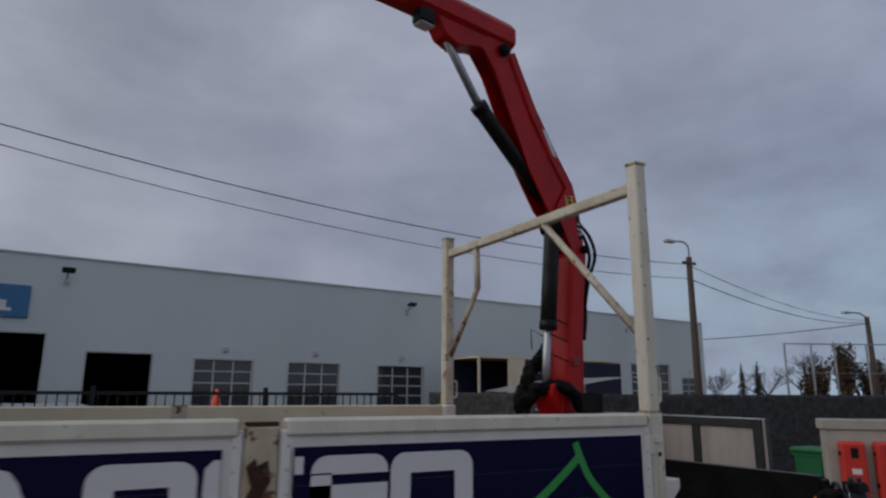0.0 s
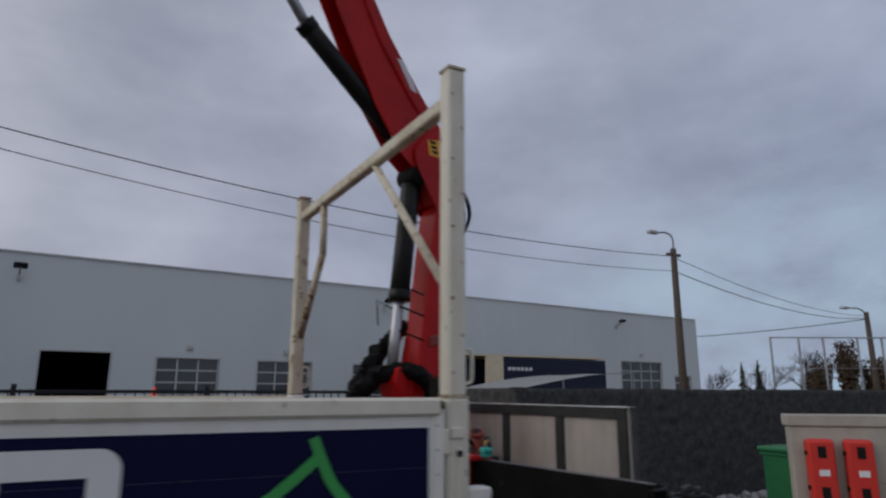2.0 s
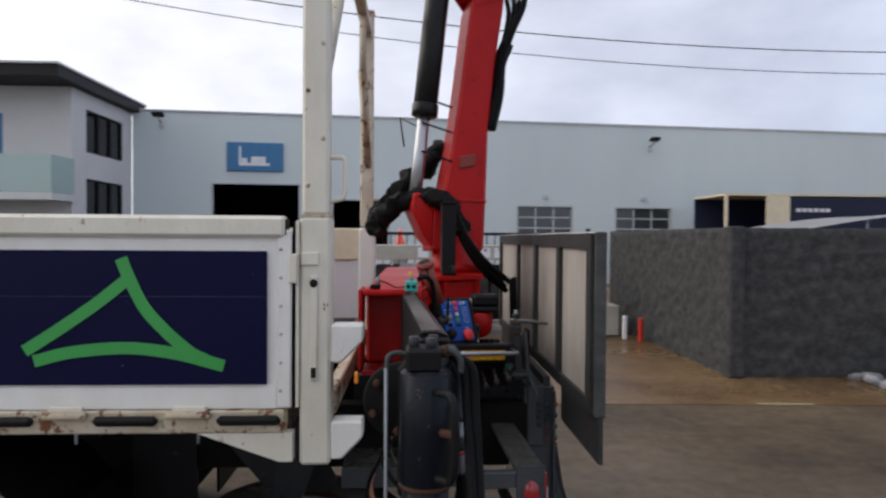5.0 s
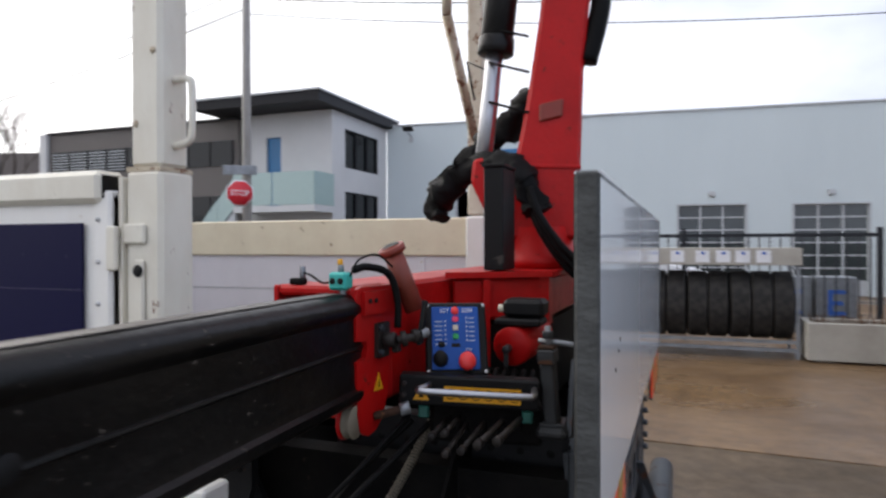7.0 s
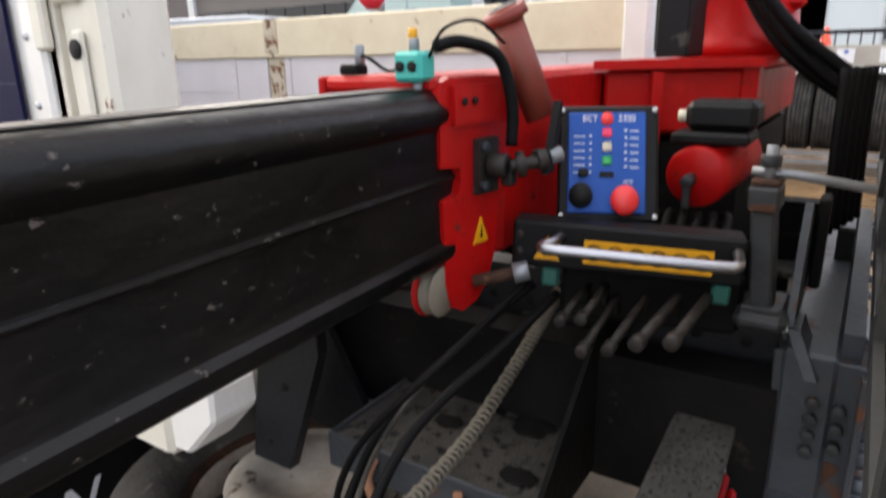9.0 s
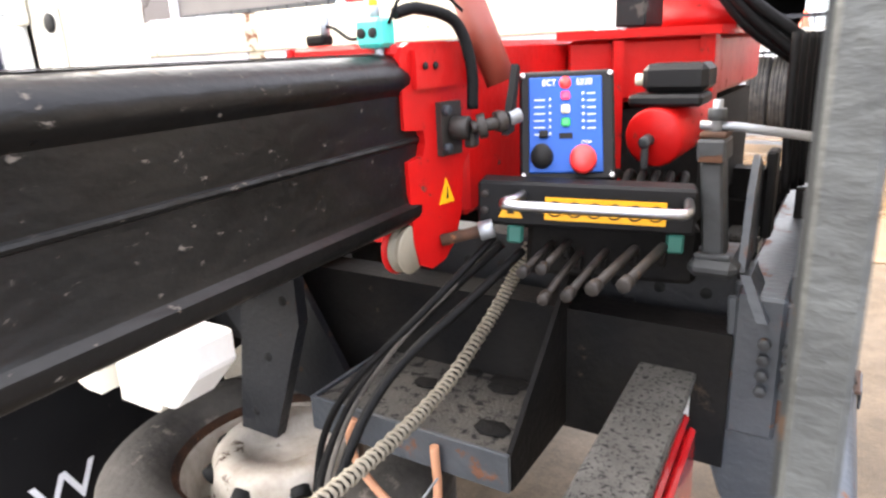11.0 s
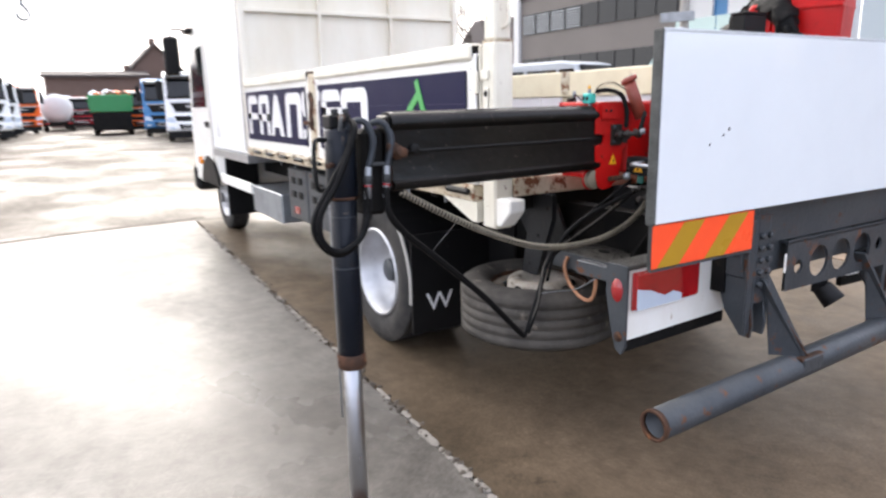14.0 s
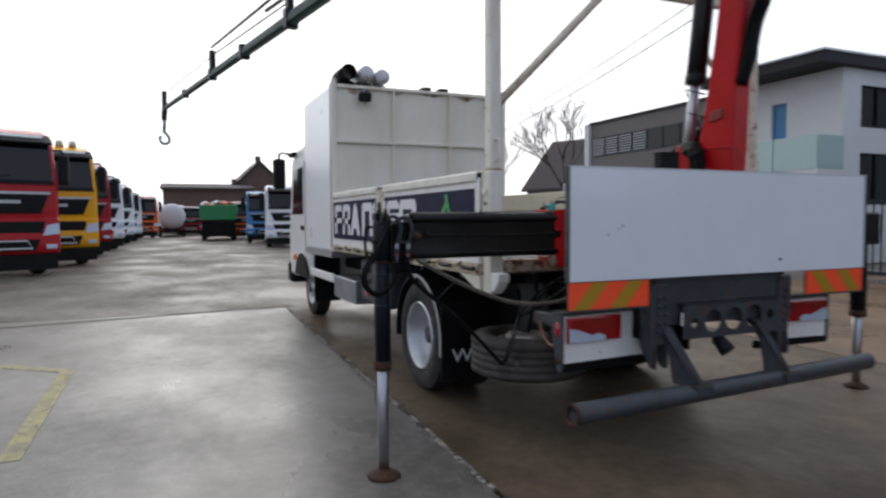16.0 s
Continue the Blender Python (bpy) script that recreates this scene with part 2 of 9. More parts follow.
RUST = (0.16, 0.06, 0.025)
M = dict(
    white=surf("white_truck_paint", (0.8, 0.79, 0.75), 0.38, second=(0.68, 0.64, 0.56), mix=0.5, spots=(0.36, 0.25, 0.14), spot_at=0.66, spot_scale=18, coat=0.12, stretch=(1, 1, 0.5), soft=0.05),
    rust=surf("dark_flaking_rust", (0.075, 0.035, 0.02), 0.8, second=(0.03, 0.022, 0.018), mix=0.9, scale=18, spots=(0.17, 0.07, 0.03), spot_at=0.6, spot_scale=30, bump=0.4, spec=0.2),
    headboard=surf("stained_cream_panel", (0.76, 0.72, 0.62), 0.5, second=(0.66, 0.6, 0.48), mix=0.8, scale=2.2, spots=(0.38, 0.28, 0.17), spot_at=0.66, spot_scale=9, stretch=(1, 1, 0.3)),
    dusty=surf("dusty_worn_tyre", (0.082, 0.075, 0.066), 0.9, second=(0.03, 0.028, 0.026), mix=0.9, scale=5, spots=(0.15, 0.132, 0.11), spot_at=0.6, spot_scale=12, bump=0.25, spec=0.2),
    bluehose=surf("worn_grey_hose_guard", (0.034, 0.041, 0.05), 0.5, second=(0.015, 0.018, 0.022), mix=0.9, scale=14, spots=(0.11, 0.1, 0.085), spot_at=0.62, spec=0.3),
    edge=surf("scuffed_grey_edge_strip", (0.075, 0.078, 0.074), 0.6, second=(0.035, 0.036, 0.034), mix=1.0, scale=9, spots=(0.015, 0.015, 0.015), spot_at=0.64, spot_scale=24, bump=0.3, spec=0.3, stretch=(1, 1, 1.6)),
    speckle=surf("speckled_bracket_deck", (0.085, 0.082, 0.075), 0.7, second=(0.045, 0.043, 0.039), mix=0.9, scale=9, spots=(0.012, 0.012, 0.012), spot_at=0.55, spot_scale=120, bump=0.3, spec=0.2, soft=0.03),
    legpaint=surf("blue_black_leg_paint", (0.003, 0.0048, 0.009), 0.36, second=(0.006, 0.0085, 0.014), mix=0.8, scale=6, spots=(0.1, 0.08, 0.06), spot_at=0.635, spot_scale=26, bump=0.15, spec=0.22),
    post=surf("chipped_cream_paint", (0.72, 0.69, 0.59), 0.5, second=(0.58, 0.52, 0.41), mix=0.6, scale=6, spots=RUST, spot_at=0.642, spot_scale=26, bump=0.14, stretch=(1, 1, 0.5), soft=0.03),
    hinge=surf("rusty_cream_paint", (0.56, 0.5, 0.38), 0.6, second=(0.36, 0.26, 0.15), mix=0.7, spots=RUST, spot_at=0.53, spot_scale=16, bump=0.2),
    cream=surf("cream_board_paint", (0.72, 0.64, 0.46), 0.5, second=(0.62, 0.53, 0.37), mix=0.6, spots=(0.26, 0.16, 0.08), spot_at=0.65, spot_scale=12),
    inner=surf("grey_inner_panel", (0.68, 0.65, 0.66), 0.45, second=(0.55, 0.52, 0.52), mix=0.5, scale=2.5, spots=(0.25, 0.2, 0.16), spot_at=0.7, spot_scale=8, stretch=(1, 1, 0.4)),
    blue=surf("navy_vinyl", (0.005, 0.005, 0.034), 0.45, second=(0.007, 0.007, 0.038), spots=(0.12, 0.12, 0.16), spot_at=0.68, spot_scale=40, bump=0.02, spec=0.1, soft=0.02),
    letter=surf("white_vinyl", (0.72, 0.72, 0.72), 0.35, second=(0.62, 0.62, 0.61), bump=0.02),
    green=surf("green_vinyl", (0.04, 0.33, 0.07), 0.35, second=(0.032, 0.26, 0.055), bump=0.02),
    red=surf("red_crane_paint", (0.46, 0.006, 0.006), 0.4, second=(0.28, 0.006, 0.006), mix=0.8, scale=4, spots=(0.06, 0.022, 0.014), spot_at=0.62, spot_scale=26, bump=0.12, spec=0.22),
    redrust=surf("worn_red_oxide", (0.22, 0.025, 0.014), 0.5, second=(0.15, 0.032, 0.018), mix=0.8, spots=(0.17, 0.075, 0.042), spot_at=0.62, spot_scale=20),
    black=surf("black_crane_paint", (0.0025, 0.0025, 0.0025), 0.32, second=(0.009, 0.0085, 0.008), mix=0.8, scale=5, spots=(0.1, 0.085, 0.07), spot_at=0.64, spot_scale=85, bump=0.16, bump_scale=40, soft=0.02, spec=0.24, stretch=(1, 0.5, 1)),
    framegrey=surf("oily_grey_frame_paint", (0.008, 0.009, 0.011), 0.5, second=(0.018, 0.019, 0.021), mix=0.8, scale=5, spots=(0.07, 0.04, 0.025), spot_at=0.64, spot_scale=16, bump=0.2, spec=0.3),
    chip=surf("pale_concrete_chip", (0.25, 0.228, 0.198), 0.85, second=(0.15, 0.136, 0.118), mix=0.8, scale=12, bump=0.3),
    dark=surf("dirty_chassis_black", (0.004, 0.004, 0.0043), 0.75, second=(0.014, 0.0125, 0.011), mix=0.8, spots=(0.045, 0.033, 0.024), spot_at=0.64, spot_scale=9, bump=0.2, spec=0.12),
    steel=surf("grey_painted_steel", (0.034, 0.04, 0.047), 0.42, 0.1, second=(0.06, 0.066, 0.071), mix=0.8, spots=(0.12, 0.05, 0.026), spot_at=0.59, spot_scale=14, bump=0.2, spec=0.4),
    galv=surf("galvanised_steel", (0.27, 0.29, 0.31), 0.45, 0.6, second=(0.17, 0.18, 0.19), mix=0.7, spots=(0.15, 0.1, 0.07), spot_at=0.63, spot_scale=14),
    alu=surf("dull_aluminium", (0.5, 0.5, 0.5), 0.4, 0.8, second=(0.36, 0.36, 0.36), spots=(0.2, 0.19, 0.17), spot_at=0.68),
    chrome=surf("chromed_rod", (0.42, 0.43, 0.45), 0.3, 1.0, second=(0.3, 0.3, 0.32), mix=0.6, scale=9, bump=0.0, rough_var=0.08, stretch=(1, 1, 0.2)),
    rubber=surf("tyre_rubber", (0.02, 0.02, 0.02), 0.8, second=(0.06, 0.055, 0.05), mix=0.8, scale=9, spots=(0.1, 0.09, 0.08), spot_at=0.68, bump=0.12, spec=0.25),
    rim=surf("silver_wheel_paint", (0.5, 0.51, 0.53), 0.36, 0.55, second=(0.34, 0.34, 0.35), mix=0.7, spots=(0.1, 0.085, 0.07), spot_at=0.66),
    rimwhite=surf("dirty_white_rim", (0.5, 0.46, 0.39), 0.6, second=(0.26, 0.21, 0.16), mix=0.9, scale=9, spots=(0.07, 0.04, 0.025), spot_at=0.6, spot_scale=14, bump=0.2),
    plastic=surf("black_plastic", (0.005, 0.005, 0.0055), 0.5, second=(0.011, 0.011, 0.011), spots=(0.05, 0.045, 0.04), spot_at=0.64, spec=0.18),
    hose=surf("hose_rubber", (0.0032, 0.0032, 0.0034), 0.6, second=(0.0075, 0.0075, 0.0075), bump=0.15, bump_scale=120, spec=0.12),
    coil=surf("beige_spiral_guard", (0.2, 0.175, 0.13), 0.65, second=(0.11, 0.095, 0.072), mix=0.8),
    rope=surf("frayed_orange_rope", (0.42, 0.2, 0.11), 0.85, second=(0.3, 0.16, 0.1), bump_scale=200, bump=0.2),
    orange=surf("orange_reflector", (0.95, 0.085, 0.025), 0.3, second=(0.85, 0.07, 0.02), bump=0.02, coat=0.2),
    yellow=surf("yellow_reflector", (0.4, 0.22, 0.015), 0.3, second=(0.32, 0.18, 0.015), bump=0.02, coat=0.2),
    sticker=surf("yellow_warning_sticker", (0.75, 0.36, 0.01), 0.4, second=(0.6, 0.28, 0.01), spots=(0.12, 0.08, 0.03), spot_at=0.72, spot_scale=30),
    ink=surf("black_ink", (0.008, 0.008, 0.008), 0.6, bump=0, spec=0.2),
    redlens=surf("red_lamp_lens", (0.36, 0.006, 0.008), 0.16, second=(0.2, 0.004, 0.006), coat=0.6, bump=0.02, mix=0.8),
    clearlens=surf("clear_lamp_lens", (0.5, 0.58, 0.68), 0.14, second=(0.4, 0.46, 0.56), coat=0.6, bump=0.03),
    amber=surf("amber_lens", (0.8, 0.24, 0.02), 0.2, coat=0.5, bump=0.02),
    teal=surf("teal_plastic", (0.03, 0.42, 0.36), 0.4, second=(0.03, 0.32, 0.28), bump=0.02),
    ctl=surf("blue_control_panel", (0.008, 0.075, 0.34), 0.45, second=(0.008, 0.06, 0.27), mix=0.6, scale=20, bump=0.02, spec=0.25),
    button=surf("red_button", (0.75, 0.03, 0.03), 0.3, bump=0.0),
    pink=surf("pink_button", (0.8, 0.05, 0.14), 0.4, bump=0.0),
    greenbtn=surf("green_button", (0.02, 0.36, 0.1), 0.4, bump=0.0),
    ivory=surf("ivory_button", (0.6, 0.55, 0.42), 0.4, bump=0.0),
    board=surf("glossy_white_panel", (0.7, 0.73, 0.75), 0.06, second=(0.64, 0.67, 0.69), mix=0.5, scale=2.5, spots=(0.3, 0.29, 0.28), spot_at=0.75, spot_scale=14, bump=0.0, rough_var=0.02, soft=0.02),
    boardback=surf("stained_panel_back", (0.48, 0.44, 0.4), 0.5, second=(0.32, 0.28, 0.24), mix=0.9, scale=4, spots=(0.2, 0.12, 0.07), spot_at=0.61, spot_scale=7, soft=0.12, stretch=(1, 1, 0.3)),
    grime=surf("grimy_steel_deck", (0.036, 0.034, 0.032), 0.6, 0.05, second=(0.075, 0.068, 0.058), mix=0.8, scale=10, spots=(0.008, 0.008, 0.008), spot_at=0.53, spot_scale=34, bump=0.3, bump_scale=120, spec=0.25),
    paper=surf("white_paper", (0.75, 0.76, 0.78), 0.7, bump=0.0),
    bluepaint=surf("blue_paint", (0.03, 0.12, 0.45), 0.5),
    signblue=surf("blue_sign_board", (0.03, 0.17, 0.36), 0.4, second=(0.03, 0.13, 0.28), bump=0.0),
    stopred=surf("red_sign_sheet", (0.62, 0.02, 0.035), 0.35, bump=0.0),
    woodpole=surf("weathered_wood_pole", (0.1, 0.075, 0.06), 0.85, second=(0.06, 0.048, 0.04), mix=0.8, stretch=(4, 4, 0.4)),
    lightpole=surf("grey_lamp_pole", (0.3, 0.29, 0.27), 0.6, second=(0.2, 0.18, 0.16), mix=0.8, stretch=(3, 3, 0.4)),
    wire=surf("black_cable", (0.012, 0.012, 0.013), 0.7, bump=0, spec=0.2),
    clad=surf("grey_blue_cladding", (0.6, 0.665, 0.67), 0.45, second=(0.53, 0.595, 0.605), mix=0.6, scale=0.35, bump=0.02, stretch=(1, 1, 0.3)),
    render_white=surf("white_render", (0.62, 0.62, 0.61), 0.8, second=(0.54, 0.54, 0.53), scale=1.2, bump=0.1),
    taupe=surf("taupe_facade_panel", (0.13, 0.115, 0.105), 0.6, second=(0.11, 0.1, 0.09), scale=0.6),
    roofdark=surf("dark_roof_trim_unlit_interior", (0.014, 0.014, 0.016), 0.6, second=(0.022, 0.022, 0.025), spec=0.25),
    # door panes: the sky's reflection is put into the colour, paler than glass
    screen=surf("sky_lit_door_pane", (0.05, 0.062, 0.062), 0.1, second=(0.03, 0.036, 0.036), mix=0.8, scale=0.8, bump=0.0, rough_var=0.03, spec=0.6),
    ctlgrey=surf("worn_vinyl_crease", (0.08, 0.08, 0.13), 0.5, second=(0.03, 0.03, 0.07), mix=1.0, scale=4),
    boxwhite=surf("clean_white_box_paint", (0.86, 0.87, 0.86), 0.3, second=(0.8, 0.8, 0.77), mix=0.5, scale=1.2, coat=0.2, bump=0.02),
    clampsteel=surf("worn_grey_clamp", (0.034, 0.037, 0.039), 0.5, 0.1, second=(0.018, 0.019, 0.02), mix=0.8, spots=(0.12, 0.065, 0.035), spot_at=0.6, spot_scale=18, bump=0.2, spec=0.35),
    leverworn=surf("worn_brown_lever", (0.034, 0.029, 0.026), 0.5, 0.2, second=(0.012, 0.011, 0.0105), mix=0.9, scale=16, spots=(0.1, 0.06, 0.038), spot_at=0.62, spec=0.3),
    rustbar=surf("rust_flaked_cream_bar", (0.66, 0.62, 0.5), 0.6, second=(0.46, 0.38, 0.26), mix=0.8, scale=5, spots=(0.2, 0.095, 0.045), spot_at=0.585, spot_scale=15, bump=0.25, soft=0.04),
    wornblack=surf("worn_through_black_paint", (0.02, 0.018, 0.017), 0.45, second=(0.15, 0.135, 0.12), mix=1.0, scale=9, spots=(0.1, 0.05, 0.03), spot_at=0.62, spot_scale=20, bump=0.25, spec=0.3, stretch=(1, 0.25, 1)),
    framedark=surf("dark_board_frame", (0.03, 0.033, 0.033), 0.5, second=(0.05, 0.05, 0.048), mix=0.8, spots=(0.09, 0.055, 0.035), spot_at=0.61, spec=0.3),
    glass=surf("dark_window_glass", (0.006, 0.007, 0.008), 0.08, second=(0.01, 0.011, 0.012), bump=0.0, rough_var=0.02, spec=0.35),
    greenglass=surf("pale_balcony_glass", (0.38, 0.5, 0.47), 0.12, second=(0.34, 0.45, 0.43), bump=0.0, rough_var=0.04),
    frame=surf("pale_window_frame", (0.5, 0.52, 0.53), 0.5, bump=0.0),
    fence=surf("dark_fence_paint", (0.016, 0.018, 0.022), 0.55, second=(0.024, 0.026, 0.03), bump=0.0, spec=0.25),
    gabion=surf("dark_textured_concrete", (0.045, 0.046, 0.047), 0.95, second=(0.092, 0.092, 0.09), mix=0.8, scale=9, bump=1.0, bump_scale=22, spec=0.08),
    concrete=surf("pale_concrete_block", (0.42, 0.4, 0.35), 0.8, second=(0.3, 0.28, 0.24), mix=0.7, scale=2.2, spots=(0.2, 0.18, 0.15), spot_at=0.66, spot_scale=6, bump=0.2),
    stone=surf("grey_rubble_stone", (0.3, 0.3, 0.31), 0.85, second=(0.16, 0.16, 0.165), mix=0.8, scale=7, rand=0.4, bump=0.4),
    soil=surf("dry_brown_planting", (0.16, 0.09, 0.05), 0.95, second=(0.08, 0.05, 0.03), mix=0.9, scale=20, bump=0.8),
    redbox=surf("red_plastic_case", (0.6, 0.03, 0.02), 0.4, second=(0.5, 0.025, 0.018), bump=0.03),
    teal_dark=surf("dark_teal_plastic", (0.012, 0.1, 0.08), 0.45, second=(0.008, 0.07, 0.055), bump=0.03),
    bin=surf("green_bin_plastic", (0.02, 0.16, 0.06), 0.45, second=(0.015, 0.12, 0.045), bump=0.03),
    trailer=surf("dark_blue_trailer", (0.009, 0.014, 0.04), 0.45, second=(0.008, 0.012, 0.034), scale=1.0, spec=0.3),
    tarp=surf("pale_tarpaulin", (0.5, 0.51, 0.52), 0.55, second=(0.4, 0.41, 0.42), scale=1.5, bump=0.3, bump_scale=12),
    bark=surf("bare_branch_bark", (0.085, 0.07, 0.058), 0.9, second=(0.055, 0.045, 0.038)),
    dryleaf=surf("dry_brown_leaves", (0.085, 0.055, 0.032), 0.85, second=(0.045, 0.033, 0.02), mix=0.9, scale=2.0),
    darkbark=surf("dark_hedge_bark", (0.04, 0.03, 0.024), 0.9, second=(0.025, 0.02, 0.017)),
    needle=surf("dark_conifer_green", (0.02, 0.035, 0.018), 0.9, second=(0.03, 0.045, 0.02)),
    brick=surf("dull_brown_brick", (0.11, 0.07, 0.055), 0.85, second=(0.08, 0.05, 0.042), scale=1.5, bump=0.2),
    tile=surf("dark_roof_tile", (0.05, 0.04, 0.038), 0.8, second=(0.07, 0.055, 0.05), scale=2),
    yellowline=surf("worn_yellow_marking", (0.34, 0.3, 0.12), 0.7, second=(0.18, 0.165, 0.11), mix=1.0, scale=5, spots=(0.13, 0.115, 0.095), spot_at=0.55, spot_scale=14),
    joint=surf("mud_filled_joint", (0.06, 0.048, 0.036), 0.8, second=(0.11, 0.09, 0.07), mix=0.9, scale=9, bump=0.4),
)


def car_paint(name, c):
    return surf(name, c, 0.34, second=tuple(k * 0.75 for k in c), scale=1.5, coat=0.1, bump=0.01, spec=0.25)


def wet_concrete(name, base, second, dry, wet_rough, spec=0.4):
    m = surf(name, base, 0.5, second=second, mix=1.0, scale=0.55, bump=0.12, bump_scale=90, spots=tuple(c * 0.6 for c in second), spot_at=0.64, spot_scale=2.6, soft=0.12)
    n, l = m.node_tree.nodes, m.node_tree.links
    b = n["Principled BSDF"]
    co = n.new("ShaderNodeTexCoord")
    mp = n.new("ShaderNodeMapping")
    mp.inputs["Scale"].default_value = (0.6, 1.0, 1)
    wet = n.new("ShaderNodeTexNoise")
    wet.inputs["Scale"].default_value, wet.inputs["Detail"].default_value, wet.inputs["Roughness"].default_value = 0.42, 6, 0.6
    ra = n.new("ShaderNodeMapRange")
    ra.inputs[1].default_value, ra.inputs[2].default_value, ra.inputs[3].default_value, ra.inputs[4].default_value = 0.42, 0.6, dry, wet_rough
    l.new(co.outputs["Object"], mp.inputs[0])
    l.new(mp.outputs[0], wet.inputs["Vector"])
    l.new(wet.outputs[0], ra.inputs[0])
    l.new(ra.outputs[0], b.inputs["Roughness"])
    old = b.inputs["Base Color"].links[0].from_socket
    for scale, rough, lo, hi in ((7.0, 0.75, 0.72, 1.25), (55.0, 0.8, 0.78, 1.2)):
        fine = n.new("ShaderNodeTexNoise")
        fine.inputs["Scale"].default_value, fine.inputs["Detail"].default_value, fine.inputs["Roughness"].default_value = scale, 8, rough
        l.new(co.outputs["Object"], fine.inputs["Vector"])
        rf = n.new("ShaderNodeMapRange")
        rf.inputs[1].default_value, rf.inputs[2].default_value, rf.inputs[3].default_value, rf.inputs[4].default_value = 0.35, 0.65, lo, hi
        l.new(fine.outputs[0], rf.inputs[0])
        mu = n.new("ShaderNodeVectorMath")
        mu.operation = "SCALE"
        l.new(old, mu.inputs[0])
        l.new(rf.outputs[0], mu.inputs["Scale"])
        old = mu.outputs[0]
    l.new(old, b.inputs["Base Color"])
    b.inputs["Specular IOR Level"].default_value = spec
    return m


M["ground"] = wet_concrete("wet_yard_concrete", (0.148, 0.138, 0.123), (0.094, 0.085, 0.074), 0.5, 0.25, 0.28)
M["ground_far"] = wet_concrete("streaked_wet_concrete", (0.175, 0.157, 0.135), (0.095, 0.082, 0.066), 0.75, 0.4, 0.13)
M["ground_brown"] = wet_concrete("rust_brown_wet_concrete", (0.185, 0.114, 0.056), (0.088, 0.05, 0.023), 0.45, 0.16, 0.3)
# browner slab, its colour lowered further for the truck's shade
M["ground_dark"] = wet_concrete("brown_shade_lowered_concrete", (0.121, 0.088, 0.058), (0.051, 0.038, 0.025), 0.62, 0.36, 0.12)


# ---- mesh helpers ----
def V(*a):
    return Vector(a)


def box(lo, hi, bev=0.0, bm=None, seg=1):
    bm = bm or bmesh.new()
    x0, y0, z0 = lo
    x1, y1, z1 = hi
    vs = [bm.verts.new(p) for p in ((x0, y0, z0), (x1, y0, z0), (x1, y1, z0), (x0, y1, z0), (x0, y0, z1), (x1, y0, z1), (x1, y1, z1), (x0, y1, z1))]
    fs = [bm.faces.new([vs[i] for i in q]) for q in ((3, 2, 1, 0), (4, 5, 6, 7), (0, 1, 5, 4), (1, 2, 6, 5), (2, 3, 7, 6), (3, 0, 4, 7))]
    if bev:
        es = list({e for f in fs for e in f.edges})
        bmesh.ops.bevel(bm, geom=es, offset=bev, segments=seg, affect="EDGES", profile=0.5)
    return bm


def prism(pts, vec, bm=None, bev=0.0):
    """A polygon of 3D points pushed along vec."""
    bm = bm or bmesh.new()
    vec = Vector(vec)
    a = [bm.verts.new(Vector(p)) for p in pts]
    b = [bm.verts.new(Vector(p) + vec) for p in pts]
    k = len(a)
    fs = [bm.faces.new(a[::-1]), bm.faces.new(b)]
    for i in range(k):
        fs.append(bm.faces.new((a[i], a[(i + 1) % k], b[(i + 1) % k], b[i])))
    bmesh.ops.recalc_face_normals(bm, faces=fs)
    if bev:
        es = list({e for f in fs for e in f.edges})
        bmesh.ops.bevel(bm, geom=es, offset=bev, segments=1, affect="EDGES")
    return bm


def frame_of(d):
    d = Vector(d).normalized()
    u = d.orthogonal().normalized() if abs(d.z) > 0.99 else d.cross(V(0, 0, 1)).normalized()
    return u, d.cross(u).normalized()


def lathe(prof, origin, axis, bm=None, seg=28, close=False):
    """Rings of (radius, height along axis)."""
    bm = bm or bmesh.new()
    origin, axis = Vector(origin), Vector(axis).normalized()
    u, v = frame_of(axis)
    rings = []
    for r, h in prof:
        c = origin + axis * h
        if r <= 1e-6:
            rings.append([bm.verts.new(c)])
        else:
            rings.append([bm.verts.new(c + (u * math.cos(2 * math.pi * i / seg) + v * math.sin(2 * math.pi * i / seg)) * r) for i in range(seg)])
    pairs = list(zip(rings, rings[1:]))
    if close:
        pairs.append((rings[-1], rings[0]))
    fs = []
    for a, b in pairs:
        for i in range(seg):
            j = (i + 1) % seg
            if len(a) == 1 and len(b) == 1:
                continue
            if len(a) == 1:
                fs.append(bm.faces.new((a[0], b[j], b[i])))
            elif len(b) == 1:
                fs.append(bm.faces.new((a[i], a[j], b[0])))
            else:
                fs.append(bm.faces.new((a[i], a[j], b[j], b[i])))
    bmesh.ops.recalc_face_normals(bm, faces=fs)
    for f in fs:
        f.smooth = True
    return bm


def cyl(p0, p1, r0, r1=None, bm=None, seg=20, edge=0.0):
    r1 = r0 if r1 is None else r1
    p0, p1 = Vector(p0), Vector(p1)
    h = (p1 - p0).length
    e = min(edge or 0.06 * min(r0, r1), h * 0.3)
    return lathe([(0, 0), (r0 - e, 0), (r0, e), (r1, h - e), (r1 - e, h), (0, h)], p0, p1 - p0, bm, seg)


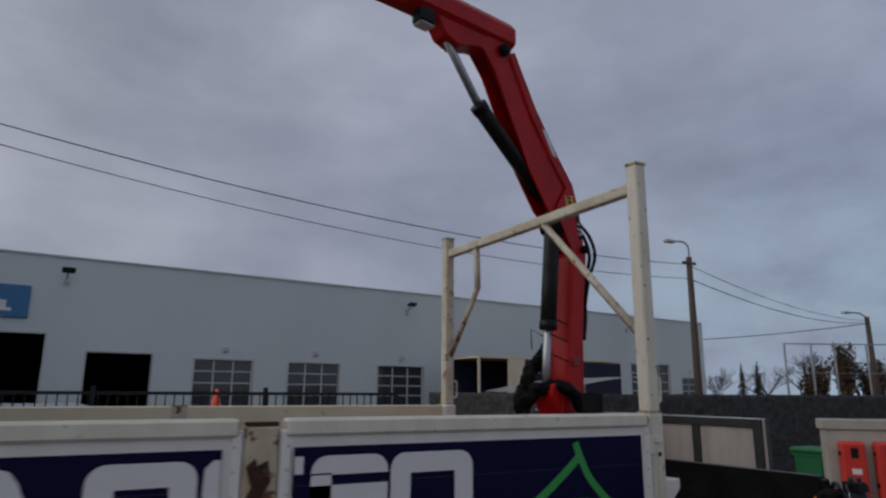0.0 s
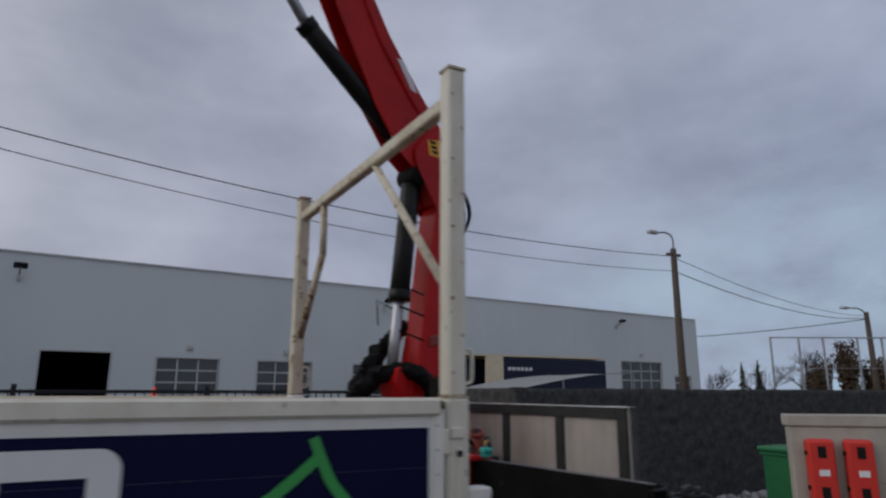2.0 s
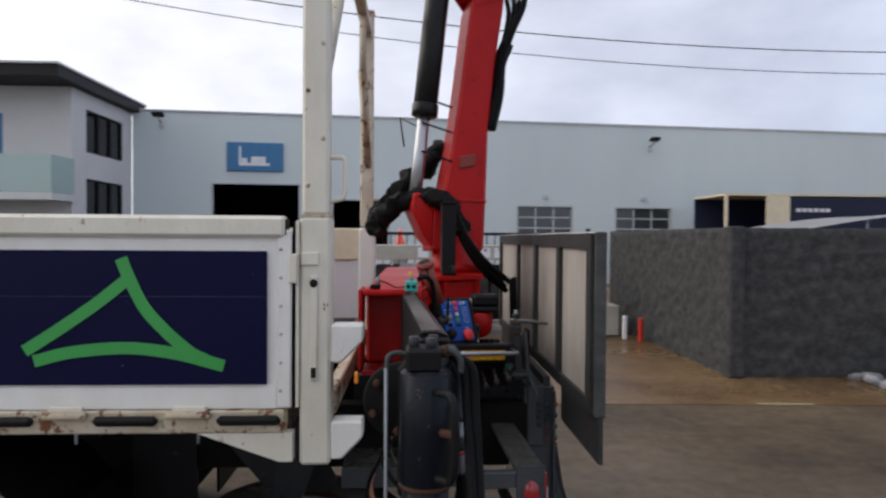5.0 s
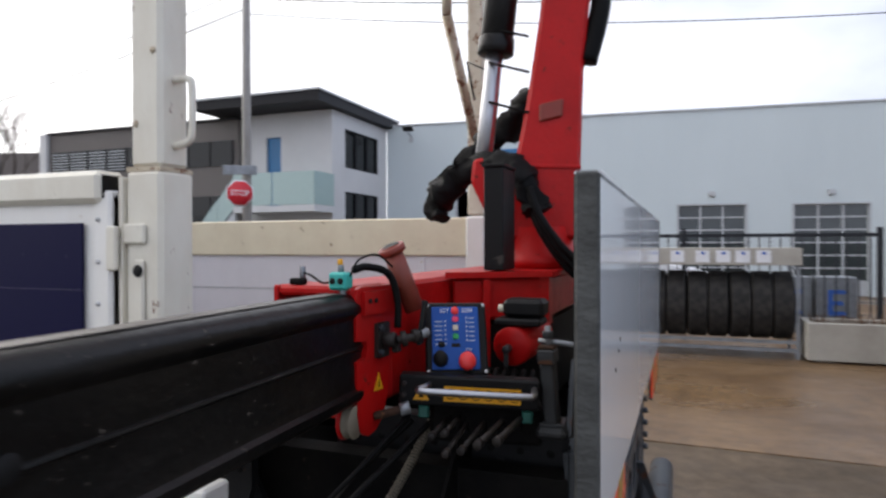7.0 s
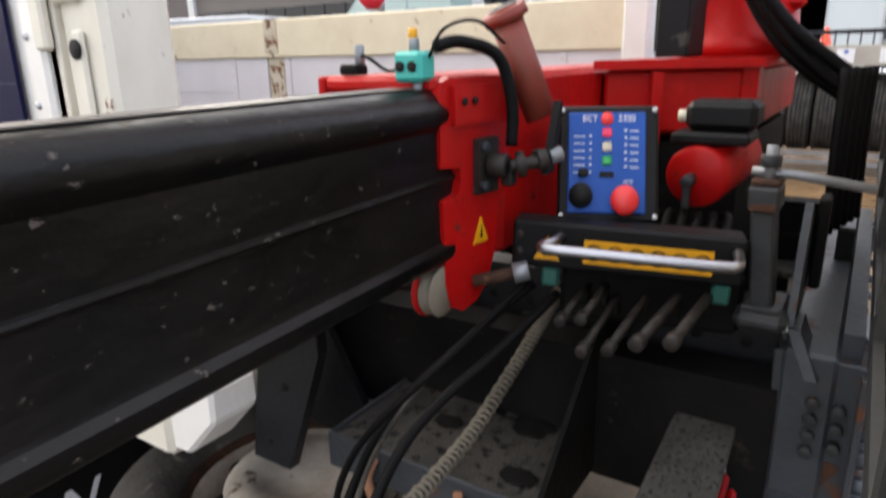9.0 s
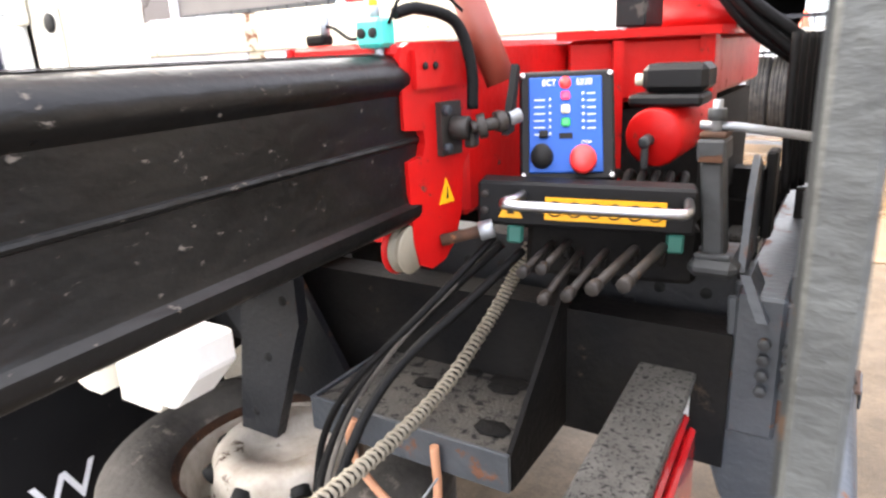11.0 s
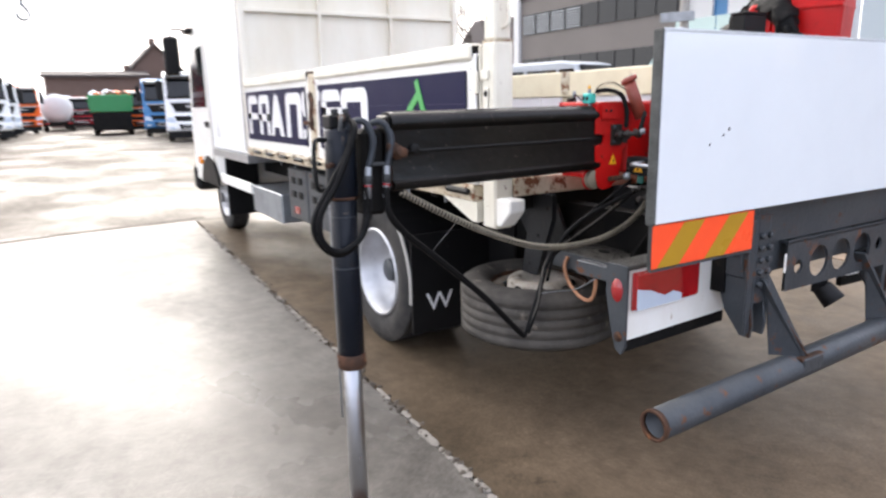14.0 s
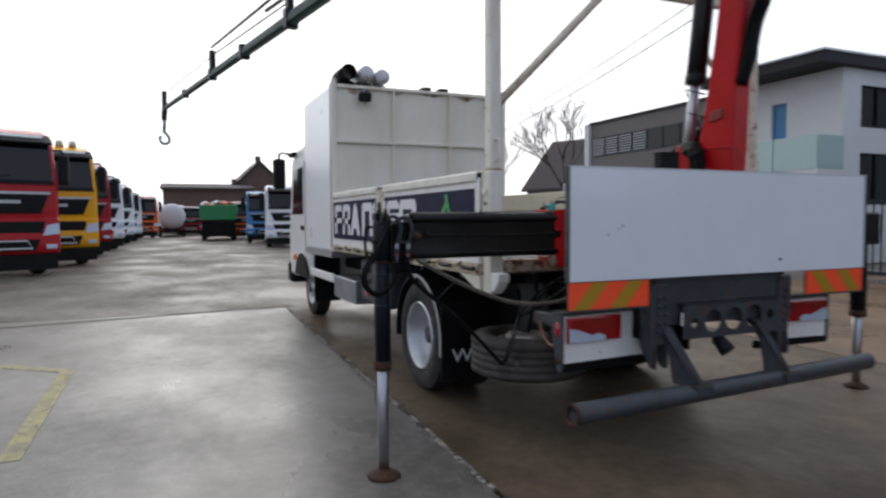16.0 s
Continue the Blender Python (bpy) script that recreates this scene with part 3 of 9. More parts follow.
def smooth_path(pts, per=8):
    pts = [Vector(p) for p in pts]
    if len(pts) < 3:
        return pts
    ext = [pts[0] * 2 - pts[1]] + pts + [pts[-1] * 2 - pts[-2]]
    out = []
    for i in range(1, len(ext) - 2):
        a, b, c, d = ext[i - 1:i + 3]
        for k in range(per):
            t = k / per
            out.append(0.5 * ((2 * b) + (c - a) * t + (2 * a - 5 * b + 4 * c - d) * t * t + (3 * b - a - 3 * c + d) * t ** 3))
    return out + [pts[-1]]


def tube(pts, r, bm=None, seg=10, smooth=True, per=8, r_end=None):
    bm = bm or bmesh.new()
    ps = smooth_path(pts, per) if smooth else [Vector(p) for p in pts]
    n = len(ps)
    rings, u = [], None
    for i, p in enumerate(ps):
        d = (ps[min(i + 1, n - 1)] - ps[max(i - 1, 0)]).normalized()
        if u is None:
            u = frame_of(d)[0]
        u = (u - d * u.dot(d)).normalized()
        v = d.cross(u)
        rad = r if r_end is None else r + (r_end - r) * i / (n - 1)
        rings.append([bm.verts.new(p + (u * math.cos(2 * math.pi * k / seg) + v * math.sin(2 * math.pi * k / seg)) * rad) for k in range(seg)])
    fs = []
    for a, b in zip(rings, rings[1:]):
        for k in range(seg):
            fs.append(bm.faces.new((a[k], a[(k + 1) % seg], b[(k + 1) % seg], b[k])))
    fs.append(bm.faces.new(rings[0][::-1]))
    fs.append(bm.faces.new(rings[-1]))
    bmesh.ops.recalc_face_normals(bm, faces=fs)
    for f in fs[:-2]:
        f.smooth = True
    return bm


def link_mesh(name, bm, material):
    me = bpy.data.meshes.new(name)
    bm.to_mesh(me)
    bm.free()
    me.materials.append(material)
    return new(name, me)


def thing(name, at, label, category, group="", kind=""):
    e = new(name)
    e.location = at
    e.empty_display_size = 0.2
    return tagged(e, label, category, group, kind)


def part(name, bm, material, parent, label=""):
    """One mesh under a thing or a part; the mesh is in world metres."""
    ob = link_mesh(name, bm, material)
    ob.parent = parent
    if parent.type == "EMPTY":
        ob.matrix_parent_inverse = Matrix.Translation(-parent.location)
    if label:
        ob["label"] = label
    return ob


def single(name, bm, material, label, category, group="", kind=""):
    return tagged(link_mesh(name, bm, material), label, category, group, kind)




def plate_with_holes(w0, w1, h0, h1, holes, at, thick, plane="yz", seg=16):
    """A flat plate with round holes (centre, centre, radius), built as quads round each hole's cell."""
    bm = bmesh.new()
    edges = [w0] + [(a[0] + b[0]) / 2 for a, b in zip(holes, holes[1:])] + [w1]

    def p(w, h, d):
        return (at + d, w, h) if plane == "yz" else (w, at + d, h)
    for (cw, ch, r), a, b in zip(holes, edges, edges[1:]):
        inner, outer = [], []
        for i in range(seg):
            t = 2 * math.pi * (i + 0.5) / seg
            c, s = math.cos(t), math.sin(t)
            k = min(((b - cw) if c > 0 else (cw - a)) / max(abs(c), 1e-6), ((h1 - ch) if s > 0 else (ch - h0)) / max(abs(s), 1e-6))
            outer.append((cw + c * k, ch + s * k))
            inner.append((cw + c * r, ch + s * r))
        for d in (0, thick):
            vi = [bm.verts.new(p(*q, d)) for q in inner]
            vo = [bm.verts.new(p(*q, d)) for q in outer]
            for i in range(seg):
                j = (i + 1) % seg
                bm.faces.new((vi[i], vi[j], vo[j], vo[i]))
            # square corners
            for cx, cy in ((a, h0), (b, h0), (b, h1), (a, h1)):
                best = sorted(range(seg), key=lambda q: (outer[q][0] - cx) ** 2 + (outer[q][1] - cy) ** 2)[:2]
                bm.faces.new((vo[best[0]], vo[best[1]], bm.verts.new(p(cx, cy, d))))
            if d == 0:
                keep = vi
            else:
                for i in range(seg):
                    j = (i + 1) % seg
                    bm.faces.new((keep[i], keep[j], vi[j], vi[i]))
    bmesh.ops.remove_doubles(bm, verts=bm.verts, dist=0.0002)
    bmesh.ops.recalc_face_normals(bm, faces=bm.faces)
    return bm


def arc_pts(cx, cz, r, a0, a1, n=14):
    return [(cx + r * math.cos(radians(a0 + (a1 - a0) * i / n)), cz + r * math.sin(radians(a0 + (a1 - a0) * i / n))) for i in range(n + 1)]


def text_mesh(body, size, material, m, name, parent, depth=0.0008):
    """Lettering in the built-in font, turned into a mesh."""
    cu = bpy.data.curves.new(name, "FONT")
    cu.body, cu.size, cu.extrude, cu.align_x, cu.align_y = body, size, depth, "CENTER", "CENTER"
    tmp = bpy.data.objects.new(name, cu)
    me = bpy.data.meshes.new_from_object(tmp)
    bpy.data.objects.remove(tmp)
    me.transform(m)
    me.materials.append(material)
    ob = new(name, me)
    ob.parent = parent
    if parent.type == "EMPTY":
        ob.matrix_parent_inverse = Matrix.Translation(-parent.location)
    return ob


def recast(ob, m):
    """Turns or moves a part with all its pieces."""
    for o in [ob] + list(ob.children_recursive):
        o.data.transform(m)


def lpart(name, bm, material, parent, label=""):
    """Like part(), but the mesh is in the parent's own metres."""
    ob = link_mesh(name, bm, material)
    ob.parent = parent
    if label:
        ob["label"] = label
    return ob


def walls(s0, s1, z0, z1, holes, y0, y1):
    """A wall along x from s0 to s1 with rectangular openings (a, b, low, high) right through it."""
    bm = bmesh.new()
    cuts = sorted(holes)
    x = s0
    for a, b, lo, hi in cuts:
        if a > x:
            box((x, y0, z0), (a, y1, z1), bm=bm)
        if lo > z0:
            box((a, y0, z0), (b, y1, lo), bm=bm)
        if hi < z1:
            box((a, y0, hi), (b, y1, z1), bm=bm)
        x = b
    if x < s1:
        box((x, y0, z0), (s1, y1, z1), bm=bm)
    return bm


# ---- ground ----
bm = bmesh.new()
bmesh.ops.create_grid(bm, x_segments=2, y_segments=2, size=900)
for v in bm.verts:
    v.co.z = -0.03
single("ground", bm, M["joint"], "muddy ground sheet under the concrete yard", "ground", kind="structure")
pave = thing("pavement", (0, 0, 0), "wet brown-grey concrete yard slabs with muddy joints", "pavement", kind="structure")
rng = random.Random(4)


def slab(x0, x1, y0, y1):
    """One cast slab with slightly crumbled edges."""
    bm = bmesh.new()
    g = 0.011
    rim = []
    n = 26
    for ax, ay, bx, by in ((x0 + g, y0 + g, x1 - g, y0 + g), (x1 - g, y0 + g, x1 - g, y1 - g), (x1 - g, y1 - g, x0 + g, y1 - g), (x0 + g, y1 - g, x0 + g, y0 + g)):
        for i in range(n):
            t = i / n
            wob = 0.018 * max(0, noise.noise(V(ax + (bx - ax) * t, ay + (by - ay) * t, 3.0) * 2.3)) + rng.uniform(0, 0.004)
            cx, cy = (x0 + x1) / 2, (y0 + y1) / 2
            px, py = ax + (bx - ax) * t, ay + (by - ay) * t
            if abs(bx - ax) > abs(by - ay):
                py += wob if py < cy else -wob
            else:
                px += wob if px < cx else -wob
            rim.append((px, py))
    top = [bm.verts.new((px, py, 0)) for px, py in rim]
    low = [bm.verts.new((px, py, -0.03)) for px, py in rim]
    bm.faces.new(top)
    k = len(rim)
    for i in range(k):
        bm.faces.new((low[i], low[(i + 1) % k], top[(i + 1) % k], top[i]))
    return bm


# ---- warehouse ----
WALL_TURN = math.degrees(math.atan(0.095))
wh = thing("warehouse", (0, 22.8, 0), "long grey-blue metal-clad warehouse with sectional doors", "building")
wh.rotation_euler = (0, 0, radians(WALL_TURN))
doors = [(-7.1, -4.0, 0, 3.72), (-2.73, -0.66, 0, 3.18), (0.82, 2.98, 0, 3.06), (4.45, 6.65, 0, 3.04), (8.5, 10.82, 0, 3.02), (12.3, 14.5, 0, 3.0),
         (16.2, 18.4, 0, 3.0), (22.3, 23.4, 0, 3.0), (25.05, 28.5, 0, 3.6), (29.7, 31.2, 0, 2.85)]
edge = -9.9
for a, b, lo, hi in doors:
    lpart("wall_panel", box((edge, 0, 0), (a, 0.18, 6.32)), M["clad"], wh)
    lpart("wall_panel", box((a, 0, hi), (b, 0.18, 6.32)), M["clad"], wh)
    edge = b
lpart("wall_panel", box((edge, 0, 0), (32.0, 0.18, 6.32)), M["clad"], wh)
bm = box((-9.9, -0.05, 6.32), (32.05, 0.3, 6.38))
lpart("roof_edge", bm, M["frame"], wh, "pale metal roof edge")
lpart("roof", box((-9.9, 0.18, 6.1), (32.0, 20, 6.2)), M["roofdark"], wh)
lpart("side_wall", box((32.0, 0, 0), (32.15, 20, 6.32)), M["clad"], wh)
# unseen inner walls and floor, near-black so that the open doorways look unlit
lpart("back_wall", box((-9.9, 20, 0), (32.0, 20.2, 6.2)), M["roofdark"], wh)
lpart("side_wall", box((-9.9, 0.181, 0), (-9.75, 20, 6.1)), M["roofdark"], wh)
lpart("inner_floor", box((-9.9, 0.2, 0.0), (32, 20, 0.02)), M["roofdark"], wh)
for k in range(41):
    x = -9.4 + k * 1.0
    tall = [(0.0, 6.3)]
    for a, b, lo, hi in doors:
        if a - 0.03 < x < b + 0.03:
            tall = [(hi + 0.06, 6.3)]
    lpart("cladding_seam", box((x - 0.01, -0.004, tall[0][0]), (x + 0.01, -0.001, tall[0][1])), M["clad"], wh)
for i, (a, b, lo, hi) in enumerate(doors):
    fr = bmesh.new()
    for q in ((a - 0.05, a), (b, b + 0.05)):
        box((q[0], -0.03, 0), (q[1], 0.02, hi + 0.05), bm=fr)
    box((a, -0.03, hi), (b, 0.02, hi + 0.05), bm=fr)
    lpart("door_frame", fr, M["frame"], wh)
    if i < 2:
        continue
    d = lpart("sectional_door", box((a, 0.1, 0.02), (b, 0.13, 0.5)), M["frame"], wh)
    cols, rows = (3, 6) if b - a < 3 else (4, 6)
    if b - a < 1.8:
        cols = 2
    w, h = (b - a) / cols, (hi - 0.5) / rows
    for c in range(cols + 1):
        lpart("mullion", box((a + c * w - 0.03, 0.07, 0.5), (a + c * w + 0.03, 0.13, hi)), M["frame"], d)
    for r in range(rows + 1):
        lpart("transom", box((a, 0.075, 0.5 + r * h - 0.025), (b, 0.125, 0.5 + r * h + 0.025)), M["frame"], d)
    for c in range(cols):
        for r in range(rows):
            lpart("pane", box((a + c * w + 0.03, 0.1, 0.5 + r * h + 0.025), (a + (c + 1) * w - 0.03, 0.112, 0.5 + (r + 1) * h - 0.025)), M["screen"], d)
    lpart("door_lamp", box(((a + b) / 2 - 0.1, -0.12, hi + 0.3), ((a + b) / 2 + 0.1, -0.002, hi + 0.48), 0.02), M["frame"], wh)


def floodlight(s, z):
    t = thing("floodlight", (0, 0, 0), "small grey floodlight on a wall bracket", "floodlight", "wall floodlights")
    t.matrix_basis = Matrix.Translation((0, 22.8, 0)) @ pose(0, 0, 0, 0, 0, WALL_TURN) @ Matrix.Translation((s, 0, z))
    b = box((-0.2, -0.62, 0.02), (0.2, -0.34, 0.12), 0.03)
    bmesh.ops.rotate(b, cent=(0, -0.48, 0.06), matrix=Matrix.Rotation(radians(-22), 3, "X"), verts=b.verts)
    lpart("lamp_head", b, M["plastic"], t)
    lpart("arm", tube([(0, -0.004, -0.16), (0, -0.3, -0.1), (0, -0.46, 0.02)], 0.025, seg=8), M["galv"], t)
    lpart("junction_box", box((-0.07, -0.1, -0.36), (0.07, -0.004, -0.18), 0.015), M["frame"], t)


for s, z in ((-8.9, 6.05), (-3.6, 5.76), (9.9, 5.68), (24.8, 5.72)):
    floodlight(s, z)
sg = thing("wall_sign", (0, 0, 0), "blue wall sign with a plain white forklift shape", "sign")
sg.matrix_basis = Matrix.Translation((0, 22.8, 0)) @ pose(0, 0, 0, 0, 0, WALL_TURN)
lpart("panel", box((-6.6, -0.1, 4.2), (-4.57, -0.003, 5.26), 0.015), M["signblue"], sg)
for q in (((-6.16, 4.4), (-6.08, 5.1)), ((-6.08, 4.4), (-5.05, 4.5)), ((-5.72, 4.5), (-5.2, 4.74)), ((-6.06, 4.5), (-5.86, 4.68))):
    lpart("white_shape", box((q[0][0], -0.112, q[0][1]), (q[1][0], -0.101, q[1][1])), M["paper"], sg)

# ---- office building beside the warehouse ----
of = thing("office_building", (-11.5, 19, 0), "white rendered office block with a dark overhanging roof", "building")
part("tower_wall", walls(-13.5, -9.9, 0, 6.22, [(-12.5, -11.9, 3.05, 5.42)], 17.75, 18.0), M["render_white"], of)
for lo, hi in (((17.75 + 0.25, 0), (18.62, 6.22)), ((21.15, 0), (21.9, 6.22)), ((18.62, 0), (21.15, 1.9)), ((18.62, 3.56), (21.15, 4.38)), ((18.62, 5.72), (21.15, 6.22))):
    part("end_wall", box((-10.15, lo[0], lo[1]), (-9.9, hi[0], hi[1])), M["render_white"], of)
part("west_wall", box((-13.5, 18.0, 0), (-13.3, 26, 6.22)), M["render_white"], of)
for lo, hi in ((1.9, 3.56), (4.38, 5.72)):
    w = part("window", box((-10.02, 18.62, lo), (-9.99, 21.15, hi)), M["glass"], of)
    for y in (18.62, 19.45, 20.3, 21.11):
        part("mullion", box((-9.98, y, lo), (-9.92, y + 0.04, hi)), M["roofdark"], w)
    for z in (lo, hi - 0.04):
        part("rail", box((-9.98, 18.66, z), (-9.92, 21.11, z + 0.04)), M["roofdark"], w)
part("balcony_door", box((-12.5, 17.86, 3.05), (-11.9, 17.9, 5.42)), M["signblue"], of, "blue-tinted glass balcony door")
bm = box((-14.5, 16.45, 6.24), (-9.62, 22.4, 6.56))
part("roof_slab", bm, M["roofdark"], of, "dark flat roof with deep eaves")
part("roof_rim", box((-14.55, 16.4, 6.56), (-9.57, 22.45, 6.62)), M["frame"], of)
part("balcony_floor", box((-12.9, 16.5, 2.78), (-9.8, 17.74, 2.98)), M["render_white"], of)
for x0, x1 in ((-12.9, -11.4), (-11.36, -9.82)):
    part("balcony_glass", box((x0, 16.5, 3.0), (x1, 16.52, 4.05)), M["greenglass"], of, "pale green glass balustrade")
part("balcony_glass", box((-9.82, 16.52, 3.0), (-9.8, 17.7, 4.05)), M["greenglass"], of, "pale green glass balustrade")
part("stair_side", prism([(-12.9, 16.6, 2.9), (-15.0, 16.6, 0.6), (-15.0, 16.6, 0.2), (-12.9, 16.6, 2.5)], (0, 0.12, 0)), M["frame"], of)
for k in range(3):
    x = -12.92 - 0.7 * k
    part("stair_glass", prism([(x, 16.58, 2.95 - 0.77 * k), (x - 0.68, 16.58, 2.2 - 0.77 * k), (x - 0.68, 16.58, 3.2 - 0.77 * k), (x, 16.58, 4.0 - 0.77 * k)], (0, 0.015, 0)), M["greenglass"], of)

wg = thing("office_wing", (-18, 19, 0), "low taupe office wing with long window bands", "building")
part("wall", walls(-22.6, -13.5, 0, 6.08, [], 17.55, 17.75), M["taupe"], wg)
bm = bmesh.new()
part("roof_edge", box((-22.7, 17.45, 6.08), (-13.5, 26, 6.16)), M["roofdark"], wg)
part("end_pier", box((-22.95, 17.4, 0), (-22.6, 26, 6.1)), M["render_white"], wg)
for lo, hi in ((4.5, 5.38), (2.2, 3.45)):
    n = 9
    for k in range(n):
        x0 = -22.4 + k * (8.7 / n)
        w = part("window", box((x0, 17.51, lo), (x0 + 8.7 / n - 0.05, 17.545, hi)), M["glass"], wg)
        part("window_frame", box((x0 + 8.7 / n - 0.05, 17.49, lo), (x0 + 8.7 / n, 17.548, hi)), M["roofdark"], w)
        if lo > 4 and k < 4:
            for j in range(7):
                part("blind_slat", box((x0 + 0.02, 17.497, lo + 0.06 + j * 0.115), (x0 + 0.86, 17.507, lo + 0.11 + j * 0.115)), M["galv"], w)

# ---- utility poles and overhead lines ----
sp = thing("sign_pole", (-9.6, 12.9, 0), "tall grey pole carrying a stop sign and cables", "pole")
part("pole", cyl((-9.6, 12.9, 0), (-9.6, 12.9, 8.6), 0.13, 0.1), M["lightpole"], sp)
st = part("stop_sign", lathe([(0, 0), (0.35, 0), (0.35, 0.02), (0, 0.02)], (-9.56, 12.57, 3.03), (0.62, -0.78, 0), seg=8), M["paper"], sp)
st.data.transform(Matrix.Translation((-9.56, 12.57, 3.03)) @ Matrix.Rotation(radians(22.5), 4, V(0.62, -0.78, 0)) @ Matrix.Translation((9.56, -12.57, -3.03)))
s2 = part("sign_face", lathe([(0, 0.021), (0.325, 0.021), (0.325, 0.026), (0, 0.026)], (-9.56, 12.57, 3.03), (0.62, -0.78, 0), seg=8), M["stopred"], st)
s2.data.transform(Matrix.Translation((-9.56, 12.57, 3.03)) @ Matrix.Rotation(radians(22.5), 4, V(0.62, -0.78, 0)) @ Matrix.Translation((9.56, -12.57, -3.03)))
text_mesh("STOP", 0.2, M["paper"], Matrix.Translation((-9.56 + 0.62 * 0.03, 12.57 - 0.78 * 0.03, 3.03)) @ pose(0, 0, 0, 90, 0, math.degrees(math.atan2(0.62, 0.78))), "stop_lettering", st)
b = box((-0.42, -0.02, 3.42), (0.42, 0.02, 3.66), 0.01)
b.transform(Matrix.Translation((-9.56, 12.57, 0.08)) @ pose(0, 0, 0, 0, 0, 30))
part("street_sign", b, M["galv"], sp)

lp = thing("street_lamp", (17.7, 14.5, 0), "weathered wooden street lamp pole with a bent lamp arm", "street lamp")
part("pole", cyl((17.7, 14.5, 0), (17.7, 14.5, 7.2), 0.16, 0.11), M["woodpole"], lp)
part("lamp_arm", tube([(17.7, 14.5, 7.0), (17.7, 14.5, 7.6), (17.5, 14.6, 7.82), (17.2, 14.75, 7.82)], 0.035, seg=8), M["galv"], lp)
part("lamp_head", box((16.75, 14.7, 7.76), (17.25, 14.9, 7.9), 0.04), M["frame"], lp)
part("crossarm", box((17.3, 14.42, 6.9), (18.0, 14.5, 7.0)), M["woodpole"], lp)
l2 = thing("street_lamp", (41.9, 20.9, 0), "far leaning street lamp pole with a small lamp", "street lamp")
part("pole", cyl((42.2, 21.0, 0), (41.7, 20.8, 6.9), 0.2, 0.14), M["woodpole"], l2)
part("lamp_arm", tube([(41.7, 20.8, 6.8), (41.3, 21.0, 7.1), (40.6, 21.3, 7.15)], 0.05, seg=6), M["galv"], l2)
part("lamp_head", box((40.0, 21.2, 7.06), (40.7, 21.5, 7.22), 0.04), M["frame"], l2)


def cable(name, a, b, sag, r=0.0125):
    a, b = Vector(a), Vector(b)
    pts = [a.lerp(b, i / 24) - V(0, 0, 4 * sag * (i / 24) * (1 - i / 24)) for i in range(25)]
    single(name, tube(pts, r, seg=6, smooth=False), M["wire"], "black overhead cable strung between poles", "cable", "overhead cables")


cable("overhead_cable", (-9.6, 12.9, 8.11), (17.7, 14.45, 6.9), 0.77, 0.014)
cable("overhead_cable", (-9.6, 12.9, 7.71), (17.7, 14.45, 6.33), 0.81, 0.011)
cable("overhead_cable", (17.7, 14.5, 6.87), (41.7, 20.8, 6.65), 0.5)
cable("overhead_cable", (17.7, 14.5, 6.33), (41.7, 20.8, 6.5), 0.55, 0.018)
cable("overhead_cable", (41.7, 20.8, 6.45), (25.5, 34, 5.3), 0.4, 0.028)
cable("overhead_cable", (-9.6, 12.9, 8.35), (-40, 17, 6.4), 0.5)
cable("overhead_cable", (-9.6, 12.9, 7.85), (-40, 17, 6.0), 0.5, 0.016)

# ---- bar fence, tyre rack, planters ----
fe = thing("bar_fence", (-3, 13.2, 0), "dark steel bar fence along the street edge", "fence")
for k in range(76):
    x = -9.9 + k * 0.19
    part("bar", box((x - 0.012, 13.19, 0.12), (x + 0.012, 13.215, 1.92)), M["fence"], fe)
for z in (0.16, 1.84):
    part("rail", box((-9.95, 13.16, z), (4.55, 13.24, z + 0.07)), M["fence"], fe)
for x in (-9.9, -6.2, -2.6, 1.05, 4.5):
    part("post", box((x - 0.045, 13.14, 0), (x + 0.045, 13.26, 2.02), 0.008), M["fence"], fe)

rack = thing("tyre_rack", (1.2, 10.0, 0), "galvanised tyre rack with price sheets on its top board", "rack")
X0, X1, Y0, Y1 = -0.7, 2.66, 9.62, 10.5
for x in (X0, X1 - 0.05):
    for y in (Y0, Y1):
        part("upright", box((x, y, 0), (x + 0.05, y + 0.05, 1.6)), M["galv"], rack)
for y in (Y0, Y1):
    for z in (0.1, 0.22):
        part("beam", box((X0 + 0.05, y, z), (X1 - 0.05, y + 0.05, z + 0.05)), M["galv"], rack)
part("top_board", box((X0 - 0.02, Y0 - 0.06, 1.38), (X1 + 0.02, Y0 - 0.02, 1.64), 0.006), M["concrete"], rack, "pale board with stuck-on sheets")
part("top_shelf", box((X0, Y0 - 0.02, 1.6), (X1, Y1 + 0.05, 1.64)), M["concrete"], rack)
for x in (0.5, 0.97, 1.33, 1.62, 1.89, 2.17):
    sh = part("price_sheet", box((x - 0.1, Y0 - 0.07, 1.42), (x + 0.1, Y0 - 0.061, 1.6)), M["paper"], rack)
    part("printed_mark", box((x - 0.02, Y0 - 0.076, 1.54), (x + 0.03, Y0 - 0.0702, 1.58)), M["bluepaint"], sh)


def tyre_mesh(R, w, r_in, seg=40, groove=0.012):
    """A tyre about the y axis, centred on the origin, with grooves in its tread."""
    h = w / 2
    prof = [(r_in, -h * 0.55), (r_in + 0.012, -h * 0.85), (R - 0.1, -h), (R - 0.035, -h * 0.94), (R - 0.008, -h * 0.8)]
    for k in range(-2, 3):
        c = k * h * 0.33
        prof += [(R, c - h * 0.12), (R, c + h * 0.12)]
        if k < 2:
            prof += [(R - groove, c + h * 0.13), (R - groove, c + h * 0.2)]
    prof += [(R - 0.008, h * 0.8), (R - 0.035, h * 0.94), (R - 0.1, h), (r_in + 0.012, h * 0.85), (r_in, h * 0.55)]
    return lathe(prof, (0, 0, 0), (0, 1, 0), seg=seg, close=True)


ty = None
